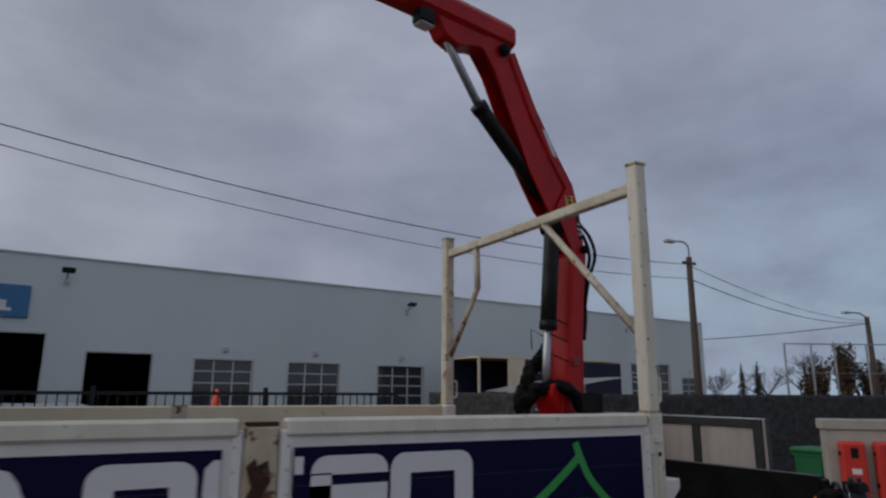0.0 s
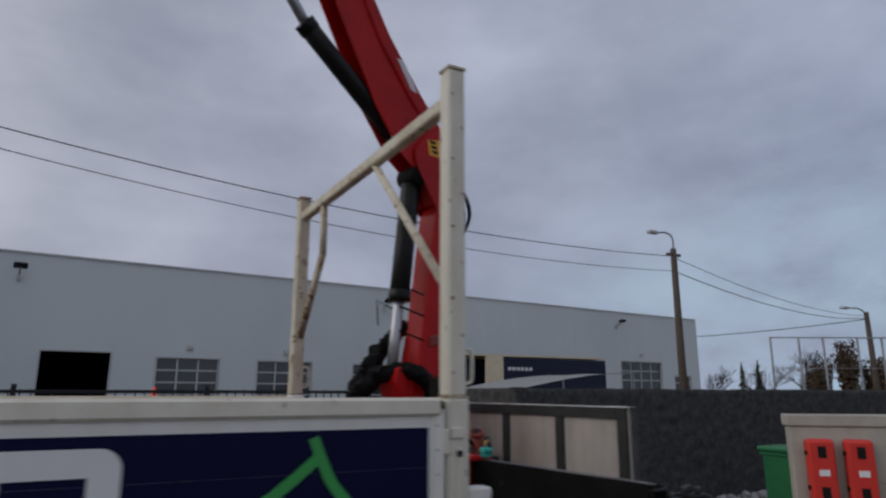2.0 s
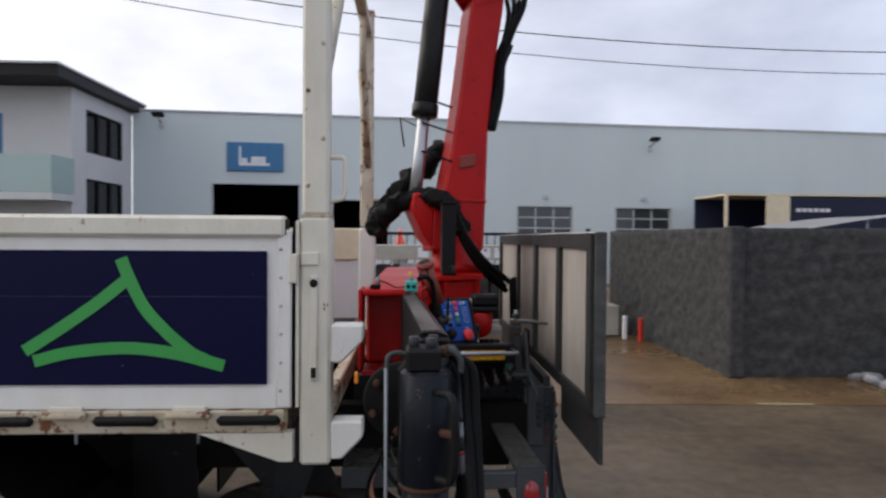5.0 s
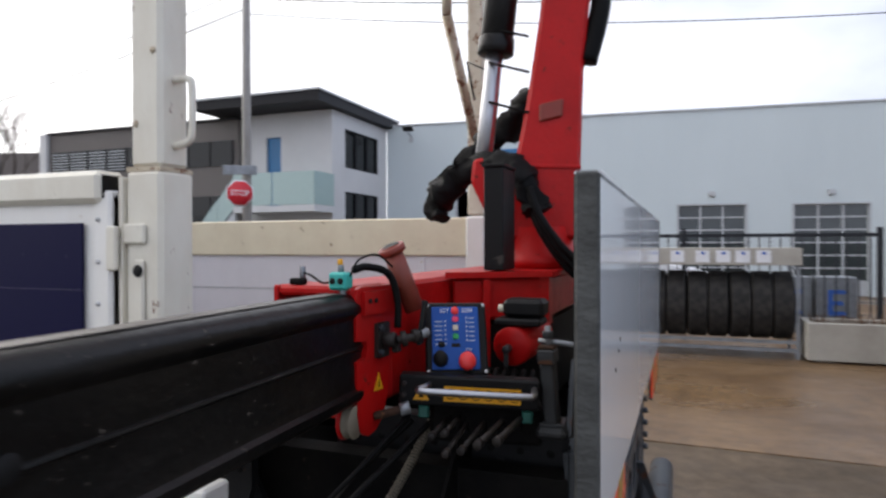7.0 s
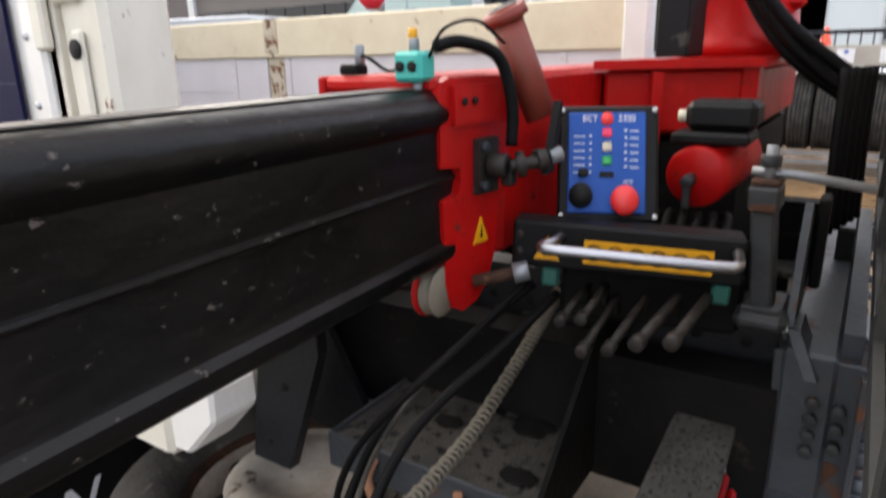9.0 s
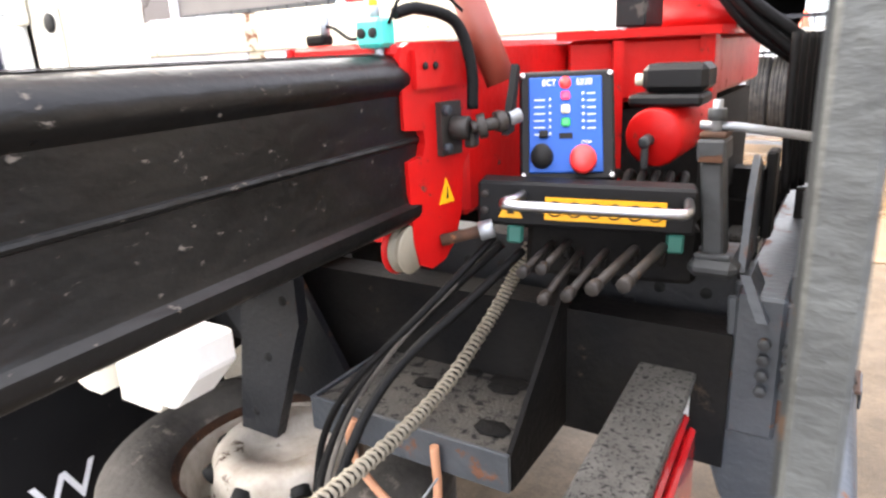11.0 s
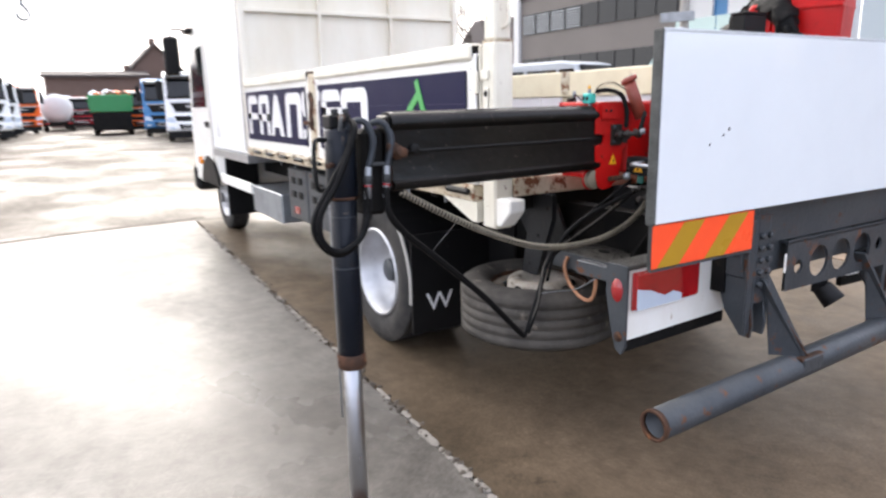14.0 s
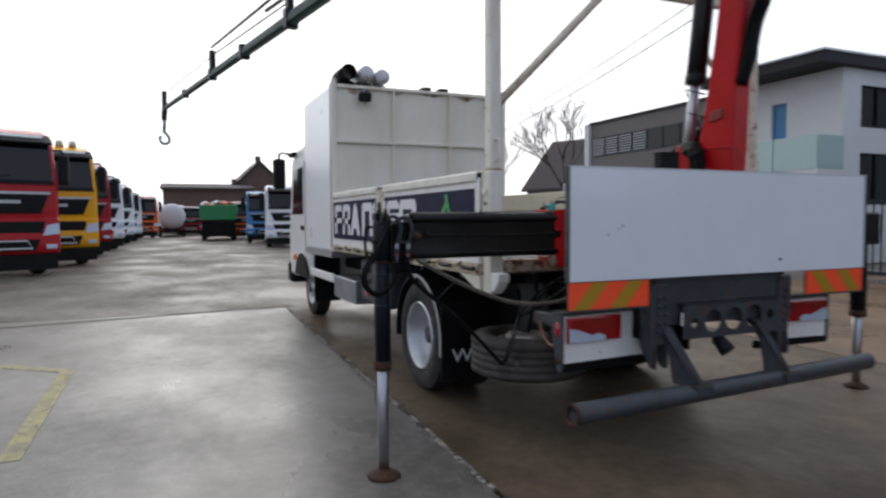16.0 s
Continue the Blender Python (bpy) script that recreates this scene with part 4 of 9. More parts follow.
for k in range(10):
    x = 2.47 - k * 0.302
    m = Matrix.Translation((x, 10.08, 0.24 + 0.52)) @ pose(0, 0, 0, 0, 0, 90 + (k * 37 % 5 - 2) * 0.7)
    if ty is None:
        ty = single("truck_tyre", tyre_mesh(0.52, 0.297, 0.3), M["rubber"], "used black truck tyre standing in the rack", "tyre", "tyres in the rack")
        ty.matrix_world = m
    else:
        copy_thing(ty, m)


def planter(x0, x1, y0, y1, h, label):
    t = thing("planter", ((x0 + x1) / 2, (y0 + y1) / 2, 0), label, "planter")
    bm = bmesh.new()
    w = 0.09
    for lo, hi in (((x0, y0), (x1, y0 + w)), ((x0, y1 - w), (x1, y1)), ((x0, y0 + w), (x0 + w, y1 - w)), ((x1 - w, y0 + w), (x1, y1 - w))):
        box((lo[0], lo[1], 0.03), (hi[0], hi[1], h), 0.012, bm=bm)
    part("trough", bm, M["concrete"], t)
    s = bmesh.new()
    r = random.Random(int(x0 * 10))
    box((x0 + w, y0 + w, 0.05), (x1 - w, y1 - w, h - 0.08), bm=s)
    part("soil", s, M["soil"], t)
    s = bmesh.new()
    for _ in range(160):
        px, py = r.uniform(x0 + w, x1 - w), r.uniform(y0 + w, y1 - w)
        tube([(px, py, h - 0.1), (px + r.uniform(-0.07, 0.07), py + r.uniform(-0.07, 0.07), h + r.uniform(-0.02, 0.1))], 0.004, s, 3, False)
    part("dry_stems", s, M["soil"], t)
    for x in (x0 + 0.15, x1 - 0.35):
        part("foot", box((x, y0 + 0.1, 0), (x + 0.2, y1 - 0.1, 0.03)), M["concrete"], t)


planter(2.72, 4.05, 9.4, 10.2, 0.57, "pale concrete planter with dry brown plants")
for x, w in ((2.75, 0.66), (3.5, 0.7)):
    t = thing("metal_crate", (x, 13.8, 0), "grey sheet-metal crate with blue paint marks", "crate")
    part("body", box((x, 13.5, 0), (x + w, 14.3, 1.05), 0.01), M["galv"], t)
    for lo, hi in (((0.2, 0.3), (0.28, 0.8)), ((0.28, 0.3), (0.5, 0.38)), ((0.28, 0.72), (0.5, 0.8)), ((0.28, 0.5), (0.46, 0.58))):
        part("painted_bar", box((x + lo[0], 13.49, lo[1]), (x + hi[0], 13.497, hi[1])), M["bluepaint"], t)
for x, y, mt, lb in ((4.02, 9.05, "paper", "short white marker post beside the planter"), (4.2, 8.75, "redbox", "short red marker post beside the planter")):
    single("marker_post", box((x, y, 0), (x + 0.07, y + 0.07, 0.42), 0.012), M[mt], lb, "post")
co = thing("traffic_cone", (0.0, 13.6, 0), "small orange traffic cone on a concrete block behind the fence", "cone")
part("cone", lathe([(0.13, 1.55), (0.03, 1.98), (0, 1.98)], (0.0, 13.6, 0), (0, 0, 1), seg=16), M["orange"], co)
part("pedestal", box((-0.18, 13.42, 0), (0.18, 13.78, 1.55), 0.02), M["concrete"], co)

# ---- dark textured wall, rubble, concrete block ----
gw = thing("screen_wall", (6, 7, 0), "dark textured concrete screen wall", "wall", kind="structure")


def rough_wall(p0, p1, h, thick, name):
    """A wall from p0 to p1 whose faces are built of shallow uneven lumps."""
    p0, p1 = Vector((*p0, 0)), Vector((*p1, 0))
    d = (p1 - p0)
    L = d.length
    d.normalize()
    nrm = V(-d.y, d.x, 0)
    nx, nz = int(L / 0.07), int(h / 0.07)
    bm = bmesh.new()
    for side, sgn in ((0, -1), (thick, 1)):
        grid = []
        for j in range(nz + 1):
            row = []
            for i in range(nx + 1):
                q = p0 + d * (L * i / nx) + V(0, 0, h * j / nz)
                amp = 0.035 * noise.noise(q * 7.0) + 0.03 * noise.noise(q * 15.0)
                if i in (0, nx):
                    amp *= 0.2
                top = 0.02 * noise.noise(q * 9.0) if j == nz else 0
                row.append(bm.verts.new(q + nrm * (side + sgn * amp) + V(0, 0, top)))
            grid.append(row)
        for j in range(nz):
            for i in range(nx):
                bm.faces.new((grid[j][i], grid[j][i + 1], grid[j + 1][i + 1], grid[j + 1][i]))
        if side == 0:
            first = grid
    for i in range(nx):
        bm.faces.new((first[nz][i], first[nz][i + 1], grid[nz][i + 1], grid[nz][i]))
    for c in (0, nx):
        for j in range(nz):
            bm.faces.new((first[j][c], first[j + 1][c], grid[j + 1][c], grid[j][c]))
    bmesh.ops.recalc_face_normals(bm, faces=bm.faces)
    for f in bm.faces:
        f.smooth = True
    part(name, bm, M["gabion"], gw)


rough_wall((4.42, 11.2), (4.42, 6.05), 1.93, 0.25, "wall_face")
rough_wall((4.45, 6.0), (16.5, 5.6), 1.93, 0.25, "wall_face")
rough_wall((16.5, 5.6), (24.0, 2.0), 1.93, 0.25, "wall_face")
part("corner_post", box((4.36, 5.9, 0), (4.56, 6.1, 1.95), 0.02), M["gabion"], gw)

stones = thing("rubble_bank", (8, 5.2, 0), "loose bank of grey rubble stones against the wall", "stones")
protos = []
r = random.Random(9)
for k in range(6):
    bm = bmesh.new()
    bmesh.ops.create_icosphere(bm, subdivisions=2, radius=0.1)
    off = V(k * 3.1, 1, 7)
    for v in bm.verts:
        v.co *= 1 + 0.55 * noise.noise(v.co * 11 + off)
        v.co.z *= 0.7
    me = bpy.data.meshes.new("stone")
    bm.to_mesh(me)
    bm.free()
    me.materials.append(M["stone"])
    protos.append(me)
for k in range(260):
    u = r.random() ** 0.8
    x = 5.9 + u * 4.9
    depth = 0.25 + 1.0 * min(1, (x - 5.6) / 1.3)
    a = r.random()
    y = 5.92 - 0.04 * (x - 4.5) - a * depth
    ob = new("stone", protos[k % 6])
    ob.parent = stones
    ob.matrix_parent_inverse = Matrix.Translation(-stones.location)
    sc = r.uniform(0.4, 0.95)
    ob.matrix_basis = Matrix.Translation((x, y, 0.04 * sc + r.random() * 0.12 * (1 - a) * min(1, u * 2))) @ pose(0, 0, 0, r.uniform(-30, 30), r.uniform(-30, 30), r.uniform(0, 360)) @ Matrix.Scale(sc, 4)

# the block stands turned against the yard's axes
BD = V(0.73, -0.683, 0)
BN = V(0.683, 0.73, 0)
BA = V(7.3, 3.5, 0)


def blk(u, v, z):
    return BA + BD * u + BN * v + V(0, 0, z)


def blk_box(u0, v0, z0, u1, v1, z1, bev=0.0):
    b = box((u0, v0, z0), (u1, v1, z1), bev)
    b.transform(Matrix(((BD.x, BN.x, 0, BA.x), (BD.y, BN.y, 0, BA.y), (0, 0, 1, 0), (0, 0, 0, 1))))
    return b


ck = thing("concrete_block", blk(1.8, 0.6, 0), "pale concrete enclosure wall with a capping slab", "wall")
part("wall", blk_box(0, 0, 0, 4.2, 0.25, 1.42, 0.015), M["concrete"], ck)
part("cap", blk_box(-0.03, -0.03, 1.42, 1.75, 0.3, 1.58, 0.015), M["concrete"], ck)
part("cap", blk_box(1.76, -0.03, 1.42, 4.2, 0.3, 1.58, 0.015), M["concrete"], ck)
for u in (0.15, 0.62):
    t = thing("extinguisher_case", blk(u, -0.1, 0.42), "red plastic fire extinguisher case on the wall", "fire case", "extinguisher cases")
    part("shell", blk_box(u, -0.19, 0.42, u + 0.34, -0.01, 1.26, 0.035), M["redbox"], t)
    part("door", blk_box(u + 0.02, -0.215, 0.45, u + 0.32, -0.191, 1.23, 0.012), M["redbox"], t)
    for z in (0.5, 1.02):
        part("window", blk_box(u + 0.12, -0.222, z, u + 0.22, -0.216, z + 0.15), M["ink"], t)
    part("white_label", blk_box(u + 0.11, -0.222, 0.79, u + 0.24, -0.216, 0.87), M["paper"], t)
    for z in (0.6, 1.05):
        part("latch", blk_box(u - 0.025, -0.17, z, u - 0.002, -0.12, z + 0.06, 0.004), M["ink"], t)
t = thing("socket_box", blk(1.55, -0.1, 0.3), "small grey socket box on the concrete wall", "box")
part("case", blk_box(1.27, -0.11, 0.36, 1.55, -0.01, 0.64, 0.02), M["galv"], t)
part("label", blk_box(1.33, -0.115, 0.45, 1.48, -0.111, 0.54), M["paper"], t)

bn = thing("wheelie_bin", (8.6, 4.4, 0), "green plastic wheelie bin behind the concrete wall", "bin")
part("body", prism([(8.38, 4.25, 0.05), (8.83, 4.25, 0.05), (8.89, 4.22, 0.95), (8.32, 4.22, 0.95)], (0, 0.5, 0), bev=0.02), M["bin"], bn)
part("lid", box((8.27, 4.15, 0.95), (8.93, 4.78, 1.04), 0.03), M["bin"], bn)
part("rim", box((8.3, 4.18, 0.9), (8.91, 4.76, 0.945), 0.01), M["bin"], bn)
part("wheel", cyl((8.4, 4.72, 0.1), (8.5, 4.72, 0.1), 0.1), M["rubber"], bn)

mf = thing("sports_fence", (22, 6, 0), "tall galvanised mesh fence posts", "fence")
base, way, rt = V(-0.44, -2.52, 0), V(0.458, 0.889, 0), V(0.889, -0.458, 0)
tops = []
for u in (0.493, 0.538, 0.577, 0.632, 0.671, 0.72):
    p = base + (way + rt * u) * 20.0
    part("post", cyl((p.x, p.y, 0), (p.x, p.y, 3.6), 0.035, seg=8), M["galv"], mf)
    tops.append(p + V(0, 0, 3.58))
part("top_rail", tube(tops, 0.022, seg=6, smooth=False), M["galv"], mf)
part("mid_rail", tube([p - V(0, 0, 0.95) for p in tops], 0.012, seg=5, smooth=False), M["galv"], mf)

# trailer and canopy seen over the wall
tr = thing("parked_trailer", (15, 19.5, 0), "dark blue box trailer with an open cream front", "trailer")
part("floor", box((11.2, 18.9, 1.1), (18.6, 21.3, 1.25)), M["dark"], tr)
part("side_panel", box((13.4, 18.9, 1.25), (18.6, 18.96, 3.2)), M["trailer"], tr)
part("cream_panel", box((12.6, 18.88, 1.25), (13.39, 18.96, 3.24)), M["cream"], tr)
part("roof", box((11.2, 18.9, 3.25), (18.6, 21.3, 3.32)), M["cream"], tr)
part("rear_side", box((11.2, 21.24, 1.25), (18.6, 21.3, 3.25)), M["trailer"], tr)
part("front_post", box((11.2, 18.9, 1.25), (11.28, 18.98, 3.25)), M["cream"], tr)
for k in range(6):
    part("lettering_bar", box((13.62 + k * 0.2, 18.885, 2.72), (13.76 + k * 0.2, 18.898, 2.84)), M["paper"], tr)
for x in (12.4, 16.4, 17.6):
    part("wheel", cyl((x, 18.95, 0.5), (x, 19.3, 0.5), 0.5), M["rubber"], tr)
tr.location.x -= 0.55
cp = thing("canopy", (12, 14.5, 0), "pale curved tarpaulin canopy over a shelter", "canopy")
bm = bmesh.new()
g = []
for i in range(13):
    row = []
    for j in range(5):
        t = i / 12
        row.append(bm.verts.new((9.2 + 4.4 * t, 12.6 + 0.9 * j, 1.98 + 0.5 * math.sin(math.pi * 0.5 * t) - 0.03 * (j % 2))))
    g.append(row)
for i in range(12):
    for j in range(4):
        bm.faces.new((g[i][j], g[i + 1][j], g[i + 1][j + 1], g[i][j + 1]))
bmesh.ops.solidify(bm, geom=bm.faces[:], thickness=0.03)
part("tarpaulin", bm, M["tarp"], cp)
for x in (9.25, 13.5):
    for y in (12.7, 16.1):
        part("leg", cyl((x, y, 0), (x, y, 2.0 if x < 10 else 2.45), 0.03, seg=8), M["galv"], cp)

# ---- the crane truck: deck, cab, wheels ----
tk = thing("flatbed_truck", (-2.5, 1.25, 0), "white flatbed truck with navy side boards and rusty cream stake posts", "truck")
part("deck", box((-4.25, 0.05, 1.12), (-0.1, 2.45, 1.2)), M["grime"], tk, "grimy load deck")
for y in (0.62, 1.72):
    part("chassis_rail", box((-6.6, y, 0.78), (0.82, y + 0.09, 1.05)), M["dark"], tk)
for x in (-5.0, -3.4, -2.2, -0.9, -0.25):
    part("crossmember", box((x, 0.2, 1.04), (x + 0.08, 2.3, 1.118)), M["dark"], tk)


def side_gate(x0, x1, y_out, far):
    """A drop-side board with a lipped top rail, edge posts and hinges."""
    s = 1 if not far else -1
    y0, y1 = (y_out, y_out + 0.03) if not far else (y_out - 0.03, y_out)
    g = part("side_board", box((x0, y0, 1.2), (x1, y1, 1.79), 0.003), M["white"] if not far else M["inner"], tk)
    if far:
        part("top_board", box((x0 - 0.07, y0 - 0.022, 1.615), (x1 + 0.07, y1 + 0.03, 1.84), 0.008), M["cream"], g, "cream painted upper board")
        for x in (x0 + 0.02, x1 - 0.33):
            part("edge_post", box((x, y0 - 0.01, 1.2), (x + 0.04, y0 - 0.0005, 1.61), 0.004), M["inner"], g)
        for k in range(5):
            part("rivet", lathe([(0, 0.005), (0.005, 0.004), (0.006, 0)], (x1 - 0.31, y0 - 0.01, 1.28 + k * 0.075), (0, -1, 0), seg=8), M["hinge"], g)
        part("sheet_seam", box((x0 + 0.07, y0 - 0.003, 1.395), (x1 - 0.34, y0 - 0.0005, 1.4)), M["alu"], g)
    else:
        part("top_rail", box((x0 + 0.02, y0 - 0.022, 1.772), (x1 - 0.02, y1 + 0.03, 1.846), 0.012), M["post"], g)
        part("rail_end", box((x1 - 0.0199, y0 - 0.012, 1.783), (x1 - 0.0175, y1 + 0.02, 1.836)), M["ink"], g, "open dark end of the rail")
        for x in (x0, x1 - 0.05):
            part("edge_post", box((x, y0 - 0.008, 1.2), (x + 0.05, y1 + 0.006, 1.8), 0.006), M["white"], g)
        part("lower_rail", box((x0 + 0.05, y0 - 0.006, 1.2), (x1 - 0.05, y0 - 0.0005, 1.272)), M["white"], g)
        for x in (x1 - 0.035, x0 + 0.035):
            for k in range(6):
                part("rivet", lathe([(0, 0.006), (0.005, 0.004), (0.006, 0)], (x, y0 - 0.008, 1.26 + k * 0.095), (0, -1, 0), seg=8), M["alu"], g)
    return g


gA = side_gate(-2.2, -0.09, 0.0, False)
gB = side_gate(-4.22, -2.35, 0.0, False)
side_gate(-2.2, -0.05, 2.5, True)
side_gate(-4.22, -2.35, 2.5, True)
# centre stakes with worn latches
for y0 in (-0.012, 2.472):
    ct = part("centre_stake", box((-2.345, y0, 1.12), (-2.205, y0 + 0.05, 1.815), 0.008), M["hinge"], tk, "rust-stained centre stake")
    if y0 > 1:
        part("stake_patch", box((-2.33, 2.4425, 1.64), (-2.22, 2.4475, 1.835)), M["hinge"], ct, "rust-stained patch over the board joint")
        part("stake_patch", box((-2.33, 2.4425, 1.84), (-2.22, 2.5, 1.8445)), M["rust"], ct)
        continue
    part("latch_plate", prism([(x, y0 - 0.0005, z) for x, z in ((-2.33, 1.42), (-2.26, 1.4), (-2.24, 1.47), (-2.275, 1.52), (-2.235, 1.6), (-2.25, 1.68), (-2.29, 1.66), (-2.3, 1.69), (-2.335, 1.66), (-2.31, 1.58), (-2.34, 1.52))], (0, -0.01, 0)), M["rust"], ct, "dark rusty latch")
    part("latch_lever", box((-2.42, y0 - 0.026, 1.44), (-2.25, y0 - 0.015, 1.475), 0.004), M["rust"], ct)
    part("stake_top", box((-2.34, y0 + 0.003, 1.816), (-2.21, y0 + 0.047, 1.832)), M["rust"], ct)
# navy panels with their white shapes and the green mark
Z0, Z1 = 1.282, 1.728
pA = part("navy_panel", box((-2.14, -0.0125, Z0), (-0.17, -0.0065, Z1)), M["blue"], gA, "navy blue vinyl panel")
pB = part("navy_panel", box((-4.16, -0.0125, Z0), (-2.43, -0.0065, Z1)), M["blue"], gB, "navy blue vinyl panel")
for g, a, b in ((pA, -2.14, -0.17), (pB, -4.16, -2.43)):
    for z in (1.575,):
        part("board_seam", box((a, -0.0136, z), (b, -0.0127, z + 0.001)), M["ctlgrey"], g)


def arch(x0, x1, z0, z1, t, g, legs=True, top=True, bar=None, rnd=0.07):
    """A plain rounded white shape with a thick stroke."""
    bm = bmesh.new()
    y = -0.0165
    def quad(a, b, c, d):
        prism([(a, y, b), (c, y, b), (c, y, d), (a, y, d)], (0, 0.0035, 0), bm)
    if top:
        pts = [(x0, z1 - t), (x1, z1 - t)] + arc_pts(x1 - rnd, z1 - rnd, rnd, 0, 90, 6) + arc_pts(x0 + rnd, z1 - rnd, rnd, 90, 180, 6)
        prism([(p[0], y, p[1]) for p in pts], (0, 0.0035, 0), bm)
    if legs:
        quad(x0, z0, x0 + t * 1.1, z1 - t)
        quad(x1 - t * 1.1, z0, x1, z1 - t)
    if bar:
        for lo, hi in bar:
            quad(x0, lo, x1, hi)
    part("white_shape", bm, M["letter"], g)


zt, zb, st_ = 1.69, 1.335, 0.078
arch(-1.7, -1.276, zb, zt, st_ + 0.01, pA)
arch(-2.065, -1.715, zb, zt, st_, pA, legs=False, bar=[(zb, zb + st_), (1.5, 1.57)])
part("white_shape", prism([(-2.065, -0.0165, zb), (-1.975, -0.0165, zb), (-1.975, -0.0165, zt - 0.07), (-2.065, -0.0165, zt - 0.07)], (0, 0.0035, 0)), M["letter"], pA)
arch(-2.9, -2.515, zb, zt, st_ + 0.012, pB)
part("white_shape", prism([(x, -0.0165, z) for x, z in ((-3.36, zb), (-3.27, zb), (-3.235, 1.41), (-3.115, 1.41), (-3.08, zb), (-2.98, zb), (-3.1, 1.64), (-3.13, 1.68), (-3.17, zt), (-3.2, 1.68), (-3.23, 1.64))], (0, 0.0035, 0)), M["letter"], pB)
arch(-3.7, -3.38, zb, zt, st_, pB, bar=[(1.46, 1.52)])
arch(-4.07, -3.75, zb, zt, st_, pB, legs=False, bar=[(1.47, 1.53)])
part("white_shape", prism([(-4.07, -0.0165, zb), (-3.98, -0.0165, zb), (-3.98, -0.0165, zt - 0.07), (-4.07, -0.0165, zt - 0.07)], (0, 0.0035, 0)), M["letter"], pB)
part("white_shape", prism([(x, -0.0165, z) for x, z in ((-2.432, 1.69), (-2.46, 1.69), (-2.49, 1.66), (-2.495, 1.56), (-2.47, 1.51), (-2.432, 1.5), (-2.432, 1.41), (-2.49, 1.41), (-2.49, 1.335), (-2.432, 1.335))][::-1], (0, 0.0035, 0)), M["letter"], pB)
part("white_shape", prism([(-2.138, -0.0165, 1.62), (-2.1, -0.0165, 1.62), (-2.1, -0.0165, 1.69), (-2.138, -0.0165, 1.69)], (0, 0.0035, 0)), M["letter"], pA)


def ribbon(pts, w, g, y=-0.0165):
    ps = smooth_path([V(x, y, z) for x, z in pts], 8)
    bm = bmesh.new()
    row = []
    for i, p in enumerate(ps):
        d = (ps[min(i + 1, len(ps) - 1)] - ps[max(i - 1, 0)]).normalized()
        n = V(-d.z, 0, d.x) * w / 2
        row.append([bm.verts.new(p + n), bm.verts.new(p - n), bm.verts.new(p - n + V(0, 0.0035, 0)), bm.verts.new(p + n + V(0, 0.0035, 0))])
    fs = []
    for a, b in zip(row, row[1:]):
        for k in range(4):
            fs.append(bm.faces.new((a[k], a[(k + 1) % 4], b[(k + 1) % 4], b[k])))
    fs += [bm.faces.new(row[0]), bm.faces.new(row[-1])]
    bmesh.ops.recalc_face_normals(bm, faces=fs)
    part("green_stroke", bm, M["green"], g)


ribbon([(-0.645, 1.702), (-0.62, 1.64), (-0.57, 1.54), (-0.5, 1.46), (-0.42, 1.39), (-0.37, 1.365)], 0.04, pA)
ribbon([(-0.63, 1.628), (-0.72, 1.555), (-0.84, 1.47), (-0.955, 1.395)], 0.04, pA, -0.0172)
ribbon([(-0.925, 1.362), (-0.8, 1.392), (-0.62, 1.405), (-0.46, 1.385), (-0.31, 1.345)], 0.04, pA, -0.0179)

# sill under the boards, with hinges, buffers and hooks
for y0, y1 in ((-0.015, 0.05), (2.45, 2.515)):
    sl = part("deck_sill", box((-4.25, y0, 1.118), (-0.11, y1, 1.196), 0.006), M["hinge"], tk, "rust-streaked cream deck sill")
    if y0 < 0:
        for k in range(10):
            x = -0.42 - k * 0.4
            hg = part("hinge", box((x - 0.055, y0 - 0.014, 1.172), (x + 0.055, y0 - 0.001, 1.214), 0.004), M["post"], sl)
            part("hinge_pin", cyl((x - 0.07, y0 - 0.02, 1.185), (x + 0.07, y0 - 0.02, 1.185), 0.013, seg=10), M["hinge"], hg)
            part("rubber_buffer", box((x + 0.09, y0 - 0.03, 1.15), (x + 0.3, y0 - 0.001, 1.182), 0.012), M["plastic"], sl)
            part("lashing_hook", cyl((x + 0.02, y0 + 0.02, 1.08), (x + 0.02, y0 + 0.02, 1.12), 0.006, seg=6), M["galv"], sl)
# rear corner stakes, cross bar and braces
nearp = part("stake_post", box((-0.06, 0.018, 1.85), (0.03, 0.108, 3.36), 0.01), M["post"], tk, "chipped cream steel stake post")
part("post_cap", box((-0.064, 0.014, 3.36), (0.034, 0.112, 3.378), 0.005), M["hinge"], nearp)
part("post_socket", box((-0.066, 0.01, 1.0), (0.038, 0.116, 1.845), 0.01), M["post"], nearp, "cream post socket")
part("weld_ring", box((-0.064, 0.014, 1.842), (0.034, 0.112, 1.852)), M["hinge"], nearp)
for k in range(9):
    part("bolt", lathe([(0, 0.006), (0.007, 0.004), (0.008, 0)], (-0.04 + 0.05 * (k % 2), 0.018, 1.95 + 0.16 * k), (0, -1, 0), seg=8), M["hinge"], nearp)
part("hinge_gap", box((-0.0895, 0.016, 1.2), (-0.079, 0.03, 1.83)), M["dark"], nearp)
part("hinge_column", box((-0.0785, 0.004, 1.2), (-0.0665, 0.03, 1.83), 0.002), M["post"], nearp)
part("lock_bar", box((-0.03, 0.0, 1.29), (-0.004, 0.0095, 1.645), 0.004), M["post"], nearp, "long cream locking bar")
part("lock_slot", box((-0.026, -0.0015, 1.3), (-0.009, -0.0003, 1.335)), M["ink"], nearp)
